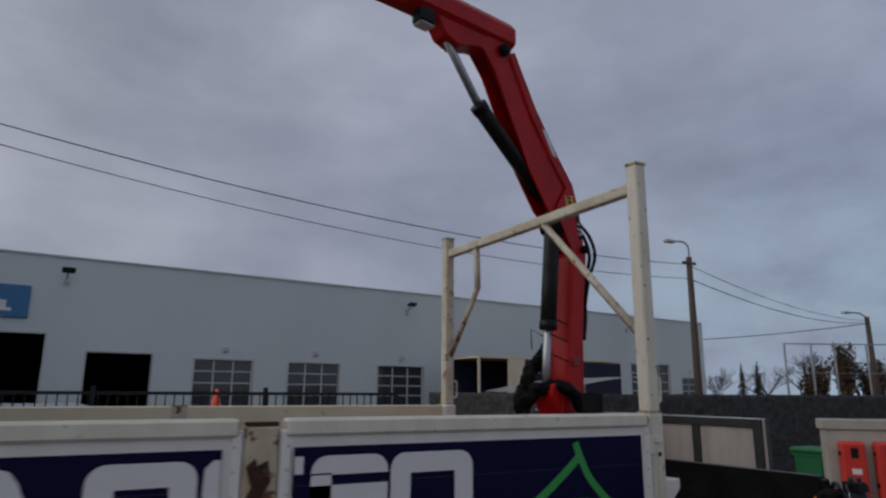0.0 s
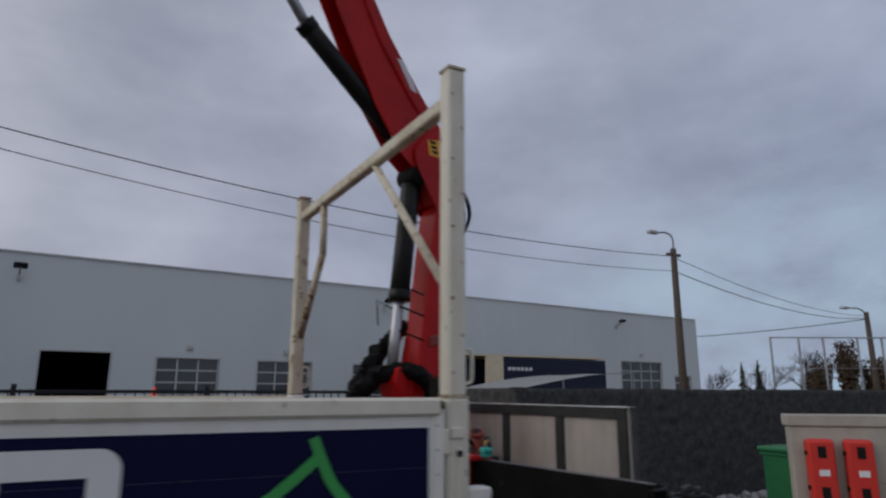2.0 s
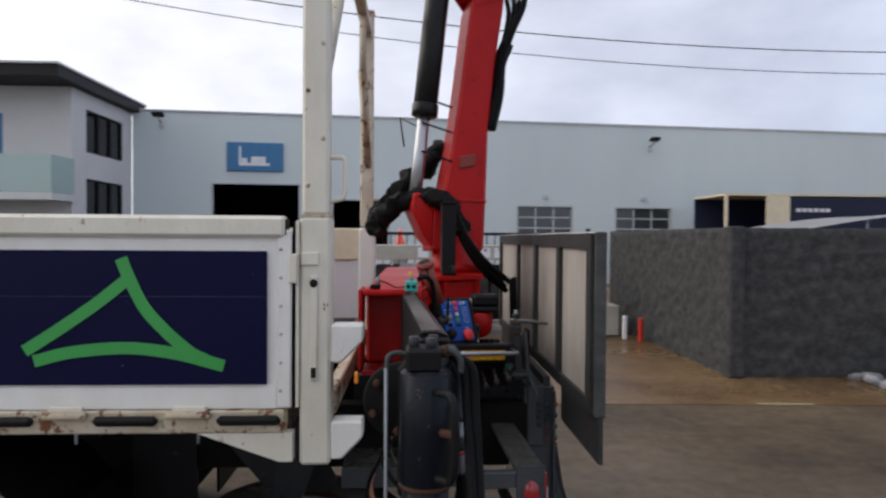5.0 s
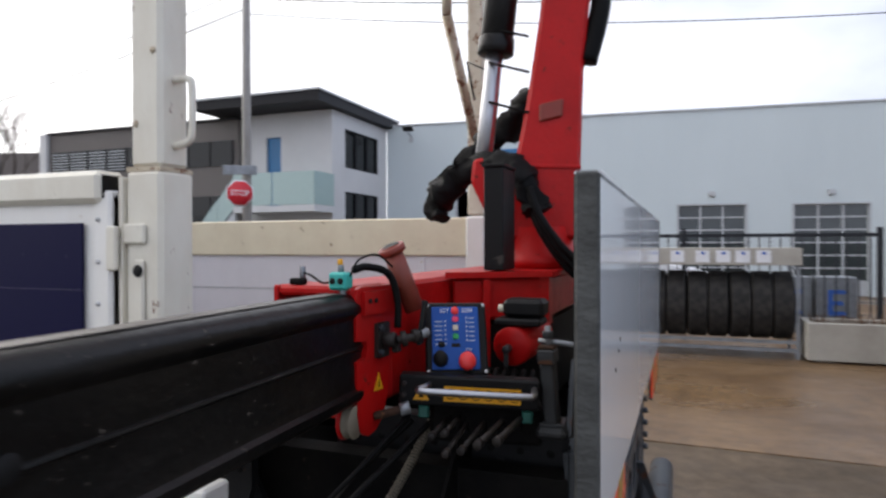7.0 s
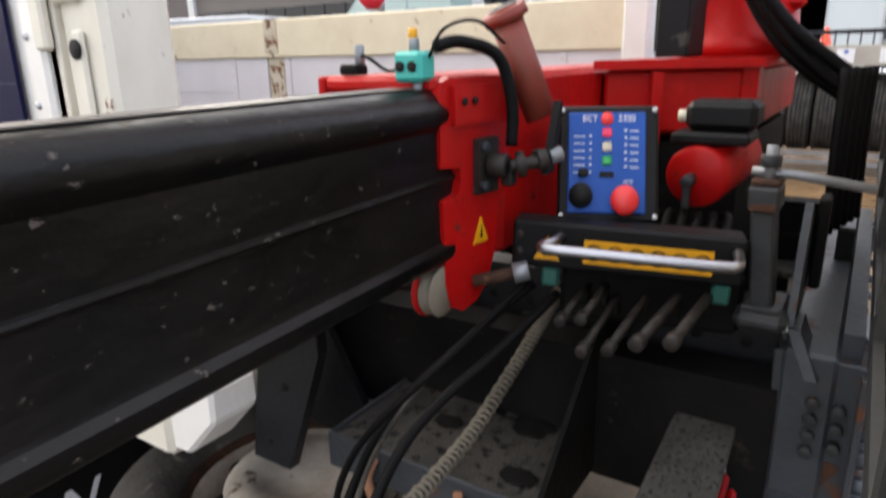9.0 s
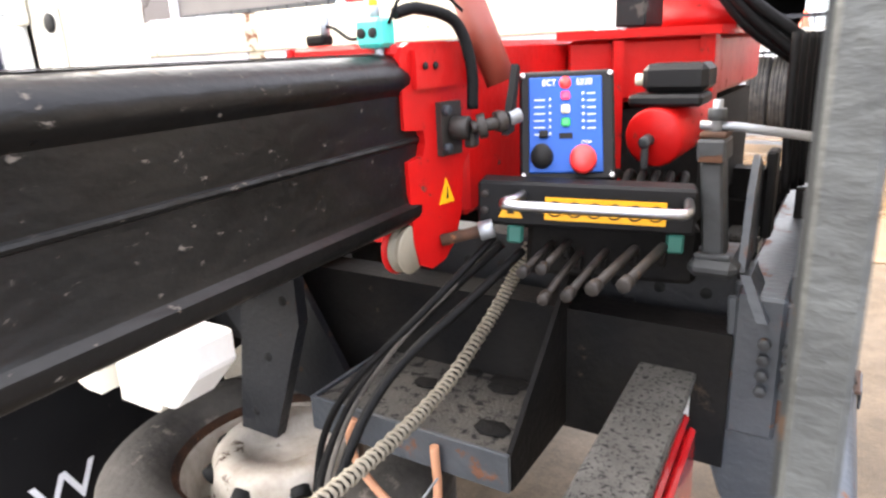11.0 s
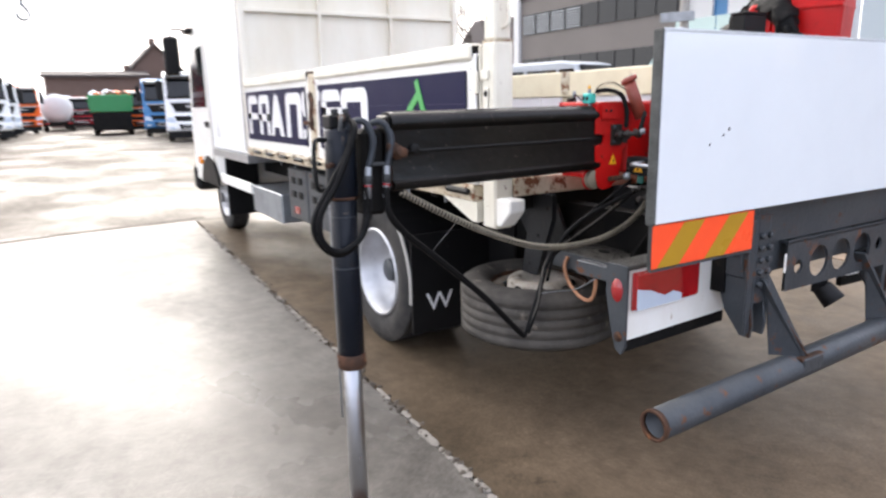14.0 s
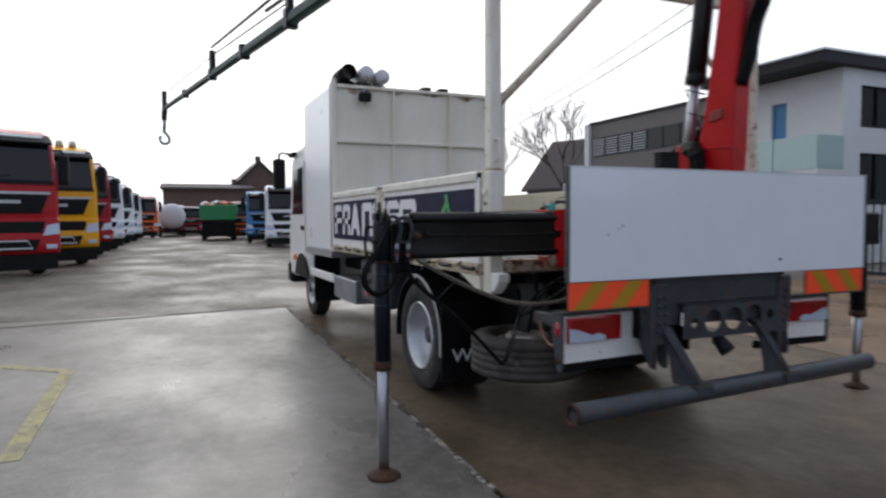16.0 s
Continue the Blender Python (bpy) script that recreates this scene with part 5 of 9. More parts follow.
part("lock_catch", box((-0.06, -0.002, 1.68), (0.0, 0.0095, 1.725), 0.004), M["post"], nearp)
part("lock_catch", box((-0.1, -0.013, 1.62), (-0.07, 0.0015, 1.72), 0.004), M["post"], nearp)
part("lock_hole", cyl((-0.017, -0.003, 1.62), (-0.017, -0.0002, 1.62), 0.014, seg=12), M["ink"], nearp)
for z in (1.148, 1.478):
    part("step_bracket", prism([(0.0385, 0.015, z - 0.13), (0.0385, 0.015, z), (0.148, 0.015, z), (0.148, 0.015, z - 0.055), (0.075, 0.015, z - 0.13)], (0, 0.085, 0), bev=0.006), M["white"], nearp, "white chipped step bracket")
part("sill_gusset", prism([(-0.4, -0.008, 1.117), (-0.086, -0.008, 1.117), (-0.086, -0.008, 1.02), (-0.13, -0.008, 1.02)], (0, 0.05, 0)), M["post"], nearp)
part("grab_handle", tube([(0.028, 0.06, 2.05), (0.07, 0.06, 2.05), (0.08, 0.06, 2.03), (0.08, 0.06, 1.94), (0.07, 0.06, 1.91), (0.028, 0.06, 1.9)], 0.0082, per=5), M["post"], nearp)
farp = part("stake_post", box((-0.06, 2.42, 1.85), (0.03, 2.51, 3.36), 0.01), M["rustbar"], tk, "chipped cream steel stake post")
part("post_cap", box((-0.064, 2.416, 3.36), (0.034, 2.514, 3.378), 0.005), M["hinge"], farp)
part("post_socket", box((-0.07, 2.41, 1.02), (0.045, 2.52, 1.845), 0.012), M["white"], farp)
part("grab_handle", tube([(0.028, 2.46, 2.05), (0.07, 2.46, 2.05), (0.08, 2.46, 2.03), (0.08, 2.46, 1.94), (0.07, 2.46, 1.91), (0.028, 2.46, 1.9)], 0.0082, per=5), M["post"], farp)
part("cross_bar", box((-0.045, 0.1085, 3.185), (0.02, 2.4195, 3.255), 0.008), M["rustbar"], tk, "chipped cream cross bar")
part("brace", tube([(-0.01, 0.1, 2.3), (-0.01, 1.02, 3.2)], 0.03, seg=4, smooth=False), M["rustbar"], tk)
part("brace", tube([(-0.01, 1.965, 3.19), (-0.01, 1.95, 2.83)], 0.028, seg=4, smooth=False), M["rustbar"], tk)
part("brace", tube([(-0.01, 1.95, 2.83), (-0.01, 2.41, 2.28)], 0.028, seg=4, smooth=False), M["hinge"], tk, "rusty bent brace")

part("rear_beam", box((0.0, 0.118, 1.145), (0.045, 2.4, 1.235), 0.006), M["hinge"], tk, "rust-stained cream rear deck beam")

# headboard
hb = part("headboard", box((-4.31, 0.04, 1.2), (-4.285, 2.46, 3.2)), M["headboard"], tk, "white ribbed headboard with rust runs")
for y in (0.0, 0.82, 1.64, 2.45):
    w = 0.06 if y in (0.0, 2.45) else 0.035
    part("upright", box((-4.284, y, 1.2), (-4.235, y + w, 3.3 if w > 0.05 else 3.2), 0.005), M["headboard"], hb)
for z in (1.22, 1.86, 2.5, 3.2):
    part("ledge", box((-4.284, 0.06, z), (-4.24, 2.45, z + 0.04), 0.004), M["headboard"], hb)
for y, w, drop in ((0.2, 0.2, 0.09), (0.36, 0.18, 0.2), (0.72, 0.3, 0.05), (1.2, 0.4, 0.04), (1.75, 0.3, 0.07), (2.15, 0.26, 0.12)):
    part("rust_run", prism([(-4.2848, y, 3.199), (-4.2848, y + w, 3.199), (-4.2848, y + w * 0.8, 3.199 - drop * 0.5), (-4.2848, y + w * 0.55, 3.199 - drop), (-4.2848, y + w * 0.25, 3.199 - drop * 0.6)], (0.0012, 0, 0)), M["hinge"], hb)
for y in (0.34, 2.2):
    lm = part("work_lamp", box((-4.22, y, 3.02), (-4.12, y + 0.16, 3.14), 0.02), M["plastic"], hb)
    part("lamp_bracket", box((-4.236, y + 0.06, 3.08), (-4.219, y + 0.1, 3.2)), M["galv"], lm)
# box body between headboard and cab
bx = part("front_box", box((-5.95, 0.0, 1.1), (-4.315, 2.5, 3.24), 0.03), M["boxwhite"], tk, "glossy white front box body")
part("box_sill", box((-5.95, -0.004, 1.02), (-4.32, 2.504, 1.098)), M["alu"], bx)
part("box_frame", box((-4.36, -0.006, 1.15), (-4.316, 0.04, 3.26), 0.004), M["alu"], bx)
for x, y in ((-4.3, 1.25), (-4.3, 1.5)):
    part("roof_clip", box((x - 0.1, y, 3.24), (x + 0.05, y + 0.13, 3.29), 0.01), M["plastic"], bx)

cab = part("cab", prism([(-5.97, 0.06, 0.62), (-7.55, 0.06, 0.55), (-7.62, 0.06, 1.3), (-7.3, 0.06, 2.52), (-6.95, 0.06, 2.68), (-5.97, 0.06, 2.72)], (0, 2.38, 0), bev=0.06), M["white"], tk, "white truck cab")
for y, s in ((0.05, -1), (2.45, 1)):
    dr = part("door", prism([(-6.2, y, 0.9), (-7.2, y, 0.9), (-7.25, y, 1.5), (-7.05, y, 2.38), (-6.2, y, 2.42)], (0, 0.012 * s, 0)), M["white"], cab)
    yy = y + 0.013 * s
    part("door_window", prism([(-6.3, yy, 1.6), (-7.18, yy, 1.6), (-7.0, yy, 2.32), (-6.3, yy, 2.34)], (0, 0.006 * s, 0)), M["glass"], dr)
    part("door_handle", box((-6.4, min(yy, yy + 0.03 * s), 1.35), (-6.25, max(yy, yy + 0.03 * s), 1.42), 0.005), M["plastic"], dr)
    mr = part("mirror", box((-7.25, y + 0.22 * s - 0.1, 2.03), (-7.14, y + 0.22 * s + 0.1, 2.53), 0.03), M["plastic"], cab, "black wing mirror")
    part("mirror_arm", tube([(-7.1, y + 0.03, 2.6), (-7.16, y + 0.2 * s, 2.62), (-7.19, y + 0.22 * s, 2.52)], 0.016, seg=8), M["plastic"], mr)
    part("mirror_top", box((-7.15, y + 0.02 * s - 0.06, 2.55), (-6.85, y + 0.02 * s + 0.06, 2.62), 0.02), M["plastic"], mr)
    part("wheel_arch", prism([(-5.8, y, 0.62)] + [(x, y, z) for x, z in arc_pts(-6.45, 0.45, 0.53, 20, 160, 12)] + [(-6.95, y, 0.62)], (0, 0.03 * s, 0)), M["plastic"], cab)
    part("side_marker", box((-6.98, min(y, y + 0.05 * s), 0.85), (-6.88, max(y, y + 0.05 * s), 0.95), 0.01), M["amber"], cab)
part("windscreen", prism([(-7.6, 0.2, 1.45), (-7.33, 0.2, 2.42), (-7.33, 2.3, 2.42), (-7.6, 2.3, 1.45)], (-0.02, 0, 0.005)), M["glass"], cab)
part("bumper", box((-7.72, 0.04, 0.42), (-7.45, 2.46, 0.8), 0.05), M["plastic"], cab)


def wheel(x, y, z, R, w, parent, name, out, dual=False):
    """A road wheel about y; out is the side of the visible face."""
    root = part(name, tyre_mesh(R, w, R * 0.6, 48, 0.006), M["rubber"], parent)
    root.data.transform(Matrix.Translation((x, y, z)))
    s = out
    if dual:   # deep dish
        prof = [(R * 0.63, 0.1), (R * 0.61, 0.125), (R * 0.58, 0.11), (R * 0.55, 0.02), (R * 0.45, -0.06), (R * 0.34, -0.085), (R * 0.26, -0.075), (R * 0.22, -0.02), (R * 0.2, 0.0), (0, 0.0)]
    else:
        prof = [(R * 0.63, 0.09), (R * 0.61, 0.115), (R * 0.57, 0.09), (R * 0.5, 0.03), (R * 0.42, 0.06), (R * 0.3, 0.09), (R * 0.2, 0.1), (R * 0.16, 0.13), (0, 0.135)]
    rm = part("rim", lathe(prof, (x, y, z), (0, s, 0), seg=36), M["rim"], root, "silver steel wheel rim")
    part("hub", cyl((x, y - s * 0.08, z), (x, y + s * (0.035 if dual else 0.15), z), R * 0.19, R * 0.16, seg=20), M["steel"], root)
    for k in range(10):
        a = 2 * math.pi * k / 10
        h = -0.07 if dual else 0.09
        part("wheel_nut", cyl((x + math.cos(a) * R * 0.29, y + s * h, z + math.sin(a) * R * 0.29), (x + math.cos(a) * R * 0.29, y + s * (h + 0.03), z + math.sin(a) * R * 0.29), 0.015, seg=6), M["alu"], root)
    return root


for y, s in ((0.2, -1), (2.3, 1)):
    wheel(-6.45, y + 0.1 * s * -1, 0.42, 0.42, 0.25, tk, "front_wheel", s)
    wheel(-1.42, y - 0.02 * s * -1, 0.48, 0.48, 0.26, tk, "rear_wheel", s, True)
    wheel(-1.42, y - s * 0.3, 0.48, 0.48, 0.26, tk, "inner_wheel", s, True)
    # mudguard
    y0, y1 = (0.04, 0.66) if s < 0 else (1.84, 2.46)
    bm = bmesh.new()
    outer, inner = arc_pts(-1.42, 0.48, 0.545, -8, 188, 22), arc_pts(-1.42, 0.48, 0.53, -8, 188, 22)
    prism([(p[0], y0, p[1]) for p in outer] + [(p[0], y0, p[1]) for p in inner[::-1]], (0, y1 - y0, 0), bm)
    mg = part("mudguard", bm, M["plastic"], tk, "black plastic mudguard")
    ye = y0 if s < 0 else y1
    bm = prism([(p[0], ye, p[1]) for p in arc_pts(-1.42, 0.48, 0.55, -10, 100, 18)] + [(p[0], ye, p[1]) for p in arc_pts(-1.42, 0.48, 0.52, -10, 100, 18)[::-1]], (0, 0.006 * s, 0))
    part("guard_edge", bm, M["alu"], mg, "pale worn guard edge")
    fl = part("mud_flap", box((-0.885, y0, 0.2), (-0.87, y1 + (0.0 if s < 0 else 0), 0.82)), M["plastic"], tk, "black mud flap with a pale letter")
    part("side_skirt", box((-0.868, y0 + 0.56, 0.3), (-0.6, y0 + 0.58, 1.0)), M["plastic"], fl)
    if s < 0:
        text_mesh("W", 0.16, M["letter"], Matrix.Translation((-0.867, 0.228, 0.385)) @ pose(0, 0, 0, 90, 0, 90) @ Matrix.Diagonal((1.15, 1, 1, 1)), "flap_letter", fl)
part("axle", cyl((-1.42, 0.3, 0.48), (-1.42, 2.2, 0.48), 0.09), M["dark"], tk)
part("differential", lathe([(0, -0.2), (0.14, -0.15), (0.2, 0), (0.14, 0.15), (0, 0.2)], (-1.42, 1.25, 0.48), (0, 1, 0)), M["dark"], tk)
part("axle", cyl((-6.3, 0.3, 0.4), (-6.3, 2.2, 0.4), 0.06), M["dark"], tk)
# under-deck side: boxes, aluminium locker and guard rail
for x0, x1 in ((-3.28, -2.78), (-2.76, -2.26)):
    tb = part("battery_box", box((x0, 0.08, 0.6), (x1, 0.5, 1.06), 0.015), M["steel"], tk, "dark grey switch box")
    for k, z in ((0.12, 0.92), (0.3, 0.92), (0.12, 0.8), (0.3, 0.8)):
        part("switch", box((x0 + k, 0.066, z), (x0 + k + 0.08, 0.079, z + 0.06), 0.005), M["ink"], tb)
    part("red_label", box((x0 + 0.16, 0.074, 0.66), (x0 + 0.28, 0.079, 0.72)), M["redlens"], tb)
part("locker", box((-4.5, 0.07, 0.5), (-3.5, 0.5, 0.78), 0.012), M["galv"], tk, "dull aluminium locker")
part("guard_rail", box((-5.9, 0.05, 0.68), (-4.5, 0.09, 0.79), 0.008), M["white"], tk)
part("front_mudguard", box((-5.86, 0.1, 0.27), (-5.82, 0.5, 0.98), 0.01), M["plastic"], tk, "black mudguard behind the front wheel")
part("fuel_tank", box((-4.6, 1.8, 0.5), (-3.0, 2.4, 1.0), 0.08), M["alu"], tk)
part("air_tank", cyl((-3.9, 0.6, 0.86), (-3.4, 0.6, 0.86), 0.12), M["dark"], tk)
part("gearbox", box((-5.4, 0.9, 0.45), (-3.6, 1.6, 0.95), 0.1), M["dark"], tk)
part("propshaft", cyl((-3.6, 1.25, 0.62), (-1.75, 1.25, 0.52), 0.05), M["dark"], tk)

# rear frame, tail lamps, bumper tube
part("rear_crossmember", box((0.82, 0.62, 0.86), (0.9, 1.83, 1.13), 0.006), M["steel"], tk)
part("dark_panel", box((0.9, 0.66, 1.0), (0.93, 1.68, 1.16)), M["steel"], tk, "dark grey centre panel")
hp = part("hitch_plate", plate_with_holes(0.853, 1.69, 0.775, 0.985, [(0.942, 0.872, 0.03), (1.095, 0.876, 0.07), (1.268, 0.881, 0.072), (1.443, 0.886, 0.072), (1.588, 0.89, 0.03)], 0.93, 0.012), M["steel"], tk, "dark steel plate with round holes")
part("hitch_lip", box((0.9, 0.853, 0.98), (0.942, 1.69, 0.993)), M["steel"], hp)
for y0, w in ((0.63, 0.1), (1.69, 0.06)):
    prof_h = [(0.805, y0, 1.12), (0.945, y0, 1.12), (0.945, y0, 0.74), (0.955, y0, 0.67), (0.945, y0, 0.615), (0.9, y0, 0.615), (0.82, y0, 0.71), (0.795, y0, 0.78), (0.82, y0, 0.9)]
    lg = part("hanger_plate", prism(prof_h, (0, 0.014, 0), bev=0.003), M["steel"], tk, "rust-marked steel hanger")
    part("hanger_cheek", prism([(x, y0 + w - 0.016, z) for x, _, z in prof_h], (0, 0.016, 0), bev=0.003), M["steel"], lg)
    part("hanger_face", box((0.93, y0 + 0.0145, 0.76), (0.944, y0 + w - 0.0165, 1.12)), M["steel"], lg)
    part("hanger_flange", box((0.933, y0 - 0.03, 0.64), (0.944, y0 - 0.0005, 1.11), 0.002), M["steel"], lg)
    part("splice_plate", box((0.83, y0 - 0.0085, 0.95), (0.895, y0 - 0.0005, 1.065), 0.002), M["steel"], lg)
    part("rust_patch", prism([(0.815, y0 - 0.0005, 0.885), (0.85, y0 - 0.0005, 0.87), (0.9, y0 - 0.0005, 0.89), (0.925, y0 - 0.0005, 0.935), (0.91, y0 - 0.0005, 0.94), (0.83, y0 - 0.0005, 0.938)], (0, -0.0015, 0)), M["rust"], lg)
    part("rust_edge", prism([(0.9455, y0, 0.74), (0.9555, y0, 0.67), (0.9455, y0, 0.615), (0.935, y0, 0.62), (0.944, y0, 0.67), (0.935, y0, 0.74)], (0, -0.002, 0)), M["rust"], lg)
    for k in range(4):
        part("bolt", cyl((0.872, y0 - 0.0085, 1.048 - 0.03 * k), (0.872, y0 - 0.024, 1.048 - 0.03 * k), 0.011, seg=6), M["clampsteel"], lg)
        if k < 3:
            part("bolt", cyl((0.91, y0 - 0.0005, 1.04 - 0.034 * k), (0.91, y0 - 0.018, 1.04 - 0.034 * k), 0.011, seg=6), M["clampsteel"], lg)
    for z in (0.84, 0.89, 0.94, 0.99, 1.04):
        for dy in (0.03, 0.08):
            if y0 < 1 or dy < 0.05:
                part("bolt", cyl((0.945, y0 + dy, z), (0.962, y0 + dy, z), 0.013, seg=6), M["steel"], lg)
for y0 in (0.76, 1.52):
    sr = part("tube_strut", prism([(0.9, y0 - 0.09, 0.86), (0.965, y0 - 0.09, 0.86), (1.05, y0 + 0.1, 0.515), (0.97, y0 + 0.1, 0.515)], (0, 0.012, 0.004)), M["steel"], tk, "bent steel bumper strut")
    part("strut_web", prism([(0.9, y0 - 0.075, 0.86), (0.914, y0 - 0.075, 0.86), (0.984, y0 + 0.115, 0.515), (0.97, y0 + 0.115, 0.515)], (0, 0.1, -0.005)), M["steel"], sr)
    part("strut_gusset", prism([(0.946, y0 - 0.045, 0.8), (0.96, y0 - 0.045, 0.8), (1.055, y0 + 0.11, 0.522), (0.96, y0 - 0.005, 0.522)], (0, 0.012, 0)), M["steel"], sr)
    part("rust_edge", prism([(0.958, y0 - 0.046, 0.8), (0.966, y0 - 0.046, 0.8), (1.061, y0 + 0.109, 0.522), (1.053, y0 + 0.109, 0.522)], (0, 0.006, 0)), M["rust"], sr)
    part("tube_clamp", box((0.945, y0 + 0.06, 0.507), (1.07, y0 + 0.22, 0.521), 0.004), M["rust"], sr)
    part("clamp_side", box((1.066, y0 + 0.07, 0.455), (1.074, y0 + 0.21, 0.518), 0.003), M["steel"], sr)
part("white_edge", box((0.9425, 0.834, 0.86), (0.9455, 0.846, 0.94)), M["white"], tk)
bm = bmesh.new()
lathe([(0.058, 0), (0.058, 2.5), (0.05, 2.5), (0.05, 0)], (1.03, -0.01, 0.448), (-0.016, 1, 0.023), bm, 28, True)
bt = part("bumper_tube", bm, M["steel"], tk, "grey steel bumper tube, open at its rusty end")
part("tube_end_rim", lathe([(0.0595, 0), (0.0595, 0.02), (0.049, 0.02), (0.049, 0)], (1.03, -0.015, 0.448), (-0.016, 1, 0.023), seg=28, close=True), M["rust"], bt)
part("tow_socket", cyl((0.93, 1.16, 0.745), (0.985, 1.175, 0.685), 0.042, 0.05), M["plastic"], tk)
part("socket_stem", box((0.9, 1.13, 0.72), (0.94, 1.19, 0.79)), M["plastic"], tk)
for mirror in (False, True):
    def my(y):
        return 2.44 - y if mirror else y
    def mbox(lo, hi, bev=0.0):
        a, b = my(lo[1]), my(hi[1])
        return box((lo[0], min(a, b), lo[2]), (hi[0], max(a, b), hi[2]), bev)
    tl = part("lamp_bracket", mbox((0.803, -0.045, 1.0), (0.908, 0.7, 1.02), 0.004), M["speckle"], tk, "grimy steel lamp bracket")
    part("side_plate", prism([(0.81, my(-0.062), 1.02), (0.912, my(-0.062), 1.02), (0.912, my(-0.062), 0.7), (0.893, my(-0.062), 0.665), (0.865, my(-0.062), 0.68), (0.84, my(-0.062), 0.76), (0.81, my(-0.062), 0.9)], (0, 0.012 if not mirror else -0.012, 0)), M["steel"], tl, "grey side plate with a rust spot")
    part("rust_spot", lathe([(0, 0.0012), (0.022, 0.0012), (0.022, 0)], (0.878, my(-0.0625), 0.735), (0, -1 if not mirror else 1, 0), seg=9), M["rust"], tl)
    part("arm", mbox((0.64, -0.06, 0.94), (0.81, -0.02, 0.998), 0.004), M["steel"], tl)
    part("white_backing", prism([(0.888, my(-0.045), 0.998), (0.888, my(0.58), 0.998), (0.888, my(0.58), 0.725), (0.888, my(-0.045), 0.72)], (0.012, 0, 0)), M["white"], tl, "white backing plate")
    part("under_frame", prism([(0.86, my(-0.045), 0.718), (0.887, my(-0.045), 0.718), (0.887, my(0.6), 0.718), (0.86, my(0.6), 0.718)], (0, 0, -0.05)), M["dark"], tl)
    part("lamp_body", mbox((0.9005, -0.026, 0.838), (0.915, 0.38, 0.99), 0.006), M["redlens"], tl)
    part("red_lens", mbox((0.9155, -0.025, 0.842), (0.93, 0.35, 0.985), 0.006), M["redlens"], tl, "red tail lamp lens")
    wave = [(-0.022, 0.845), (0.24, 0.845), (0.24, 0.872), (0.19, 0.89), (0.14, 0.88), (0.1, 0.895), (0.05, 0.915), (0.0, 0.925), (-0.022, 0.93)]
    part("clear_lens", prism([(0.9305, my(y), z) for y, z in wave], (0.004, 0, 0)), M["clearlens"], tl, "pale wavy reversing lens")
    refl = part("side_reflector", lathe([(0, 0.012), (0.018, 0.01), (0.025, 0.0)], (0.865, my(-0.0625), 0.92), (0, -1 if not mirror else 1, 0), seg=16), M["redlens"], tl)
    refl.data.transform(Matrix.Translation((0.865, 0, 0.92)) @ Matrix.Diagonal((1.15, 1, 1.9, 1)) @ Matrix.Translation((-0.865, 0, -0.92)))
    recast(tl, Matrix.Translation((0.778, my(0.1), -0.055)) @ pose(0, 0, 0, 0, 0, -2.4 if mirror else 2.4) @ Matrix.Translation((-0.9, -my(-0.045), 0)))
    hz = part("hazard_plate", mbox((0.94, 0.0, 1.005), (0.948, 0.56, 1.158), 0.002), M["orange"], tk, "orange and yellow striped hazard plate")
    for k in (0, 1):
        y0 = 0.03 + 0.25 * k
        part("yellow_stripe", prism([(0.9485, my(y0), 1.007), (0.9485, my(y0 + 0.11), 1.007), (0.9485, my(y0 + 0.24), 1.156), (0.9485, my(y0 + 0.13), 1.156)], (0.0015, 0, 0)), M["yellow"], hz)
    part("plate_rail", mbox((0.935, 0.0, 0.995), (0.95, 0.56, 1.0045)), M["steel"], hz)
    part("back_sheet", mbox((0.932, -0.002, 1.004), (0.9395, 0.562, 1.159)), M["framedark"], hz)
    part("plate_edge", mbox((0.94, -0.004, 1.004), (0.9485, -0.0005, 1.159)), M["framedark"], hz)
    recast(hz, Matrix.Translation((0.025, 0, 0)))

# white rear board on its frame
rb_ = part("rear_board", box((0.925, 0.006, 1.162), (0.95, 2.44, 1.795), 0.004), M["board"], tk, "glossy white rear board with a few scuffs")
part("edge_strip", box((0.909, -0.004, 1.158), (0.952, 0.0055, 1.8), 0.005), M["edge"], rb_, "scuffed grey aluminium edge")
part("edge_strip", box((0.908, 2.4405, 1.158), (0.952, 2.45, 1.8), 0.003), M["edge"], rb_)
part("top_strip", box((0.908, 0.006, 1.7955), (0.952, 2.44, 1.801)), M["board"], rb_)
part("back_panel", box((0.92, 0.02, 1.17), (0.9245, 2.42, 1.78)), M["boardback"], rb_, "stained pale back of the board")
for y in (0.03, 0.52, 1.05, 1.6, 2.36):
    part("back_rib", box((0.903, y, 1.162), (0.9195, y + 0.06, 1.795)), M["framedark"], rb_)
part("back_rail", box((0.904, 0.095, 1.74), (0.9175, 2.36, 1.793)), M["framedark"], rb_)
part("back_rail", box((0.904, 0.095, 1.162), (0.9175, 2.36, 1.21)), M["framedark"], rb_)
for y, z, r_ in ((1.62, 1.245, 0.012), (0.36, 1.47, 0.006), (0.33, 1.45, 0.005), (0.26, 1.42, 0.005)):
    part("scuff", lathe([(0, 0.001), (r_, 0.001), (r_, 0)], (0.9502, y, z), (1, 0, 0), seg=8), M["ink"], rb_)
recast(rb_, Matrix.Translation((0.03, 0, 0)))
part("stay", box((0.86, 1.2, 0.9), (0.895, 1.24, 1.2)), M["dark"], tk)

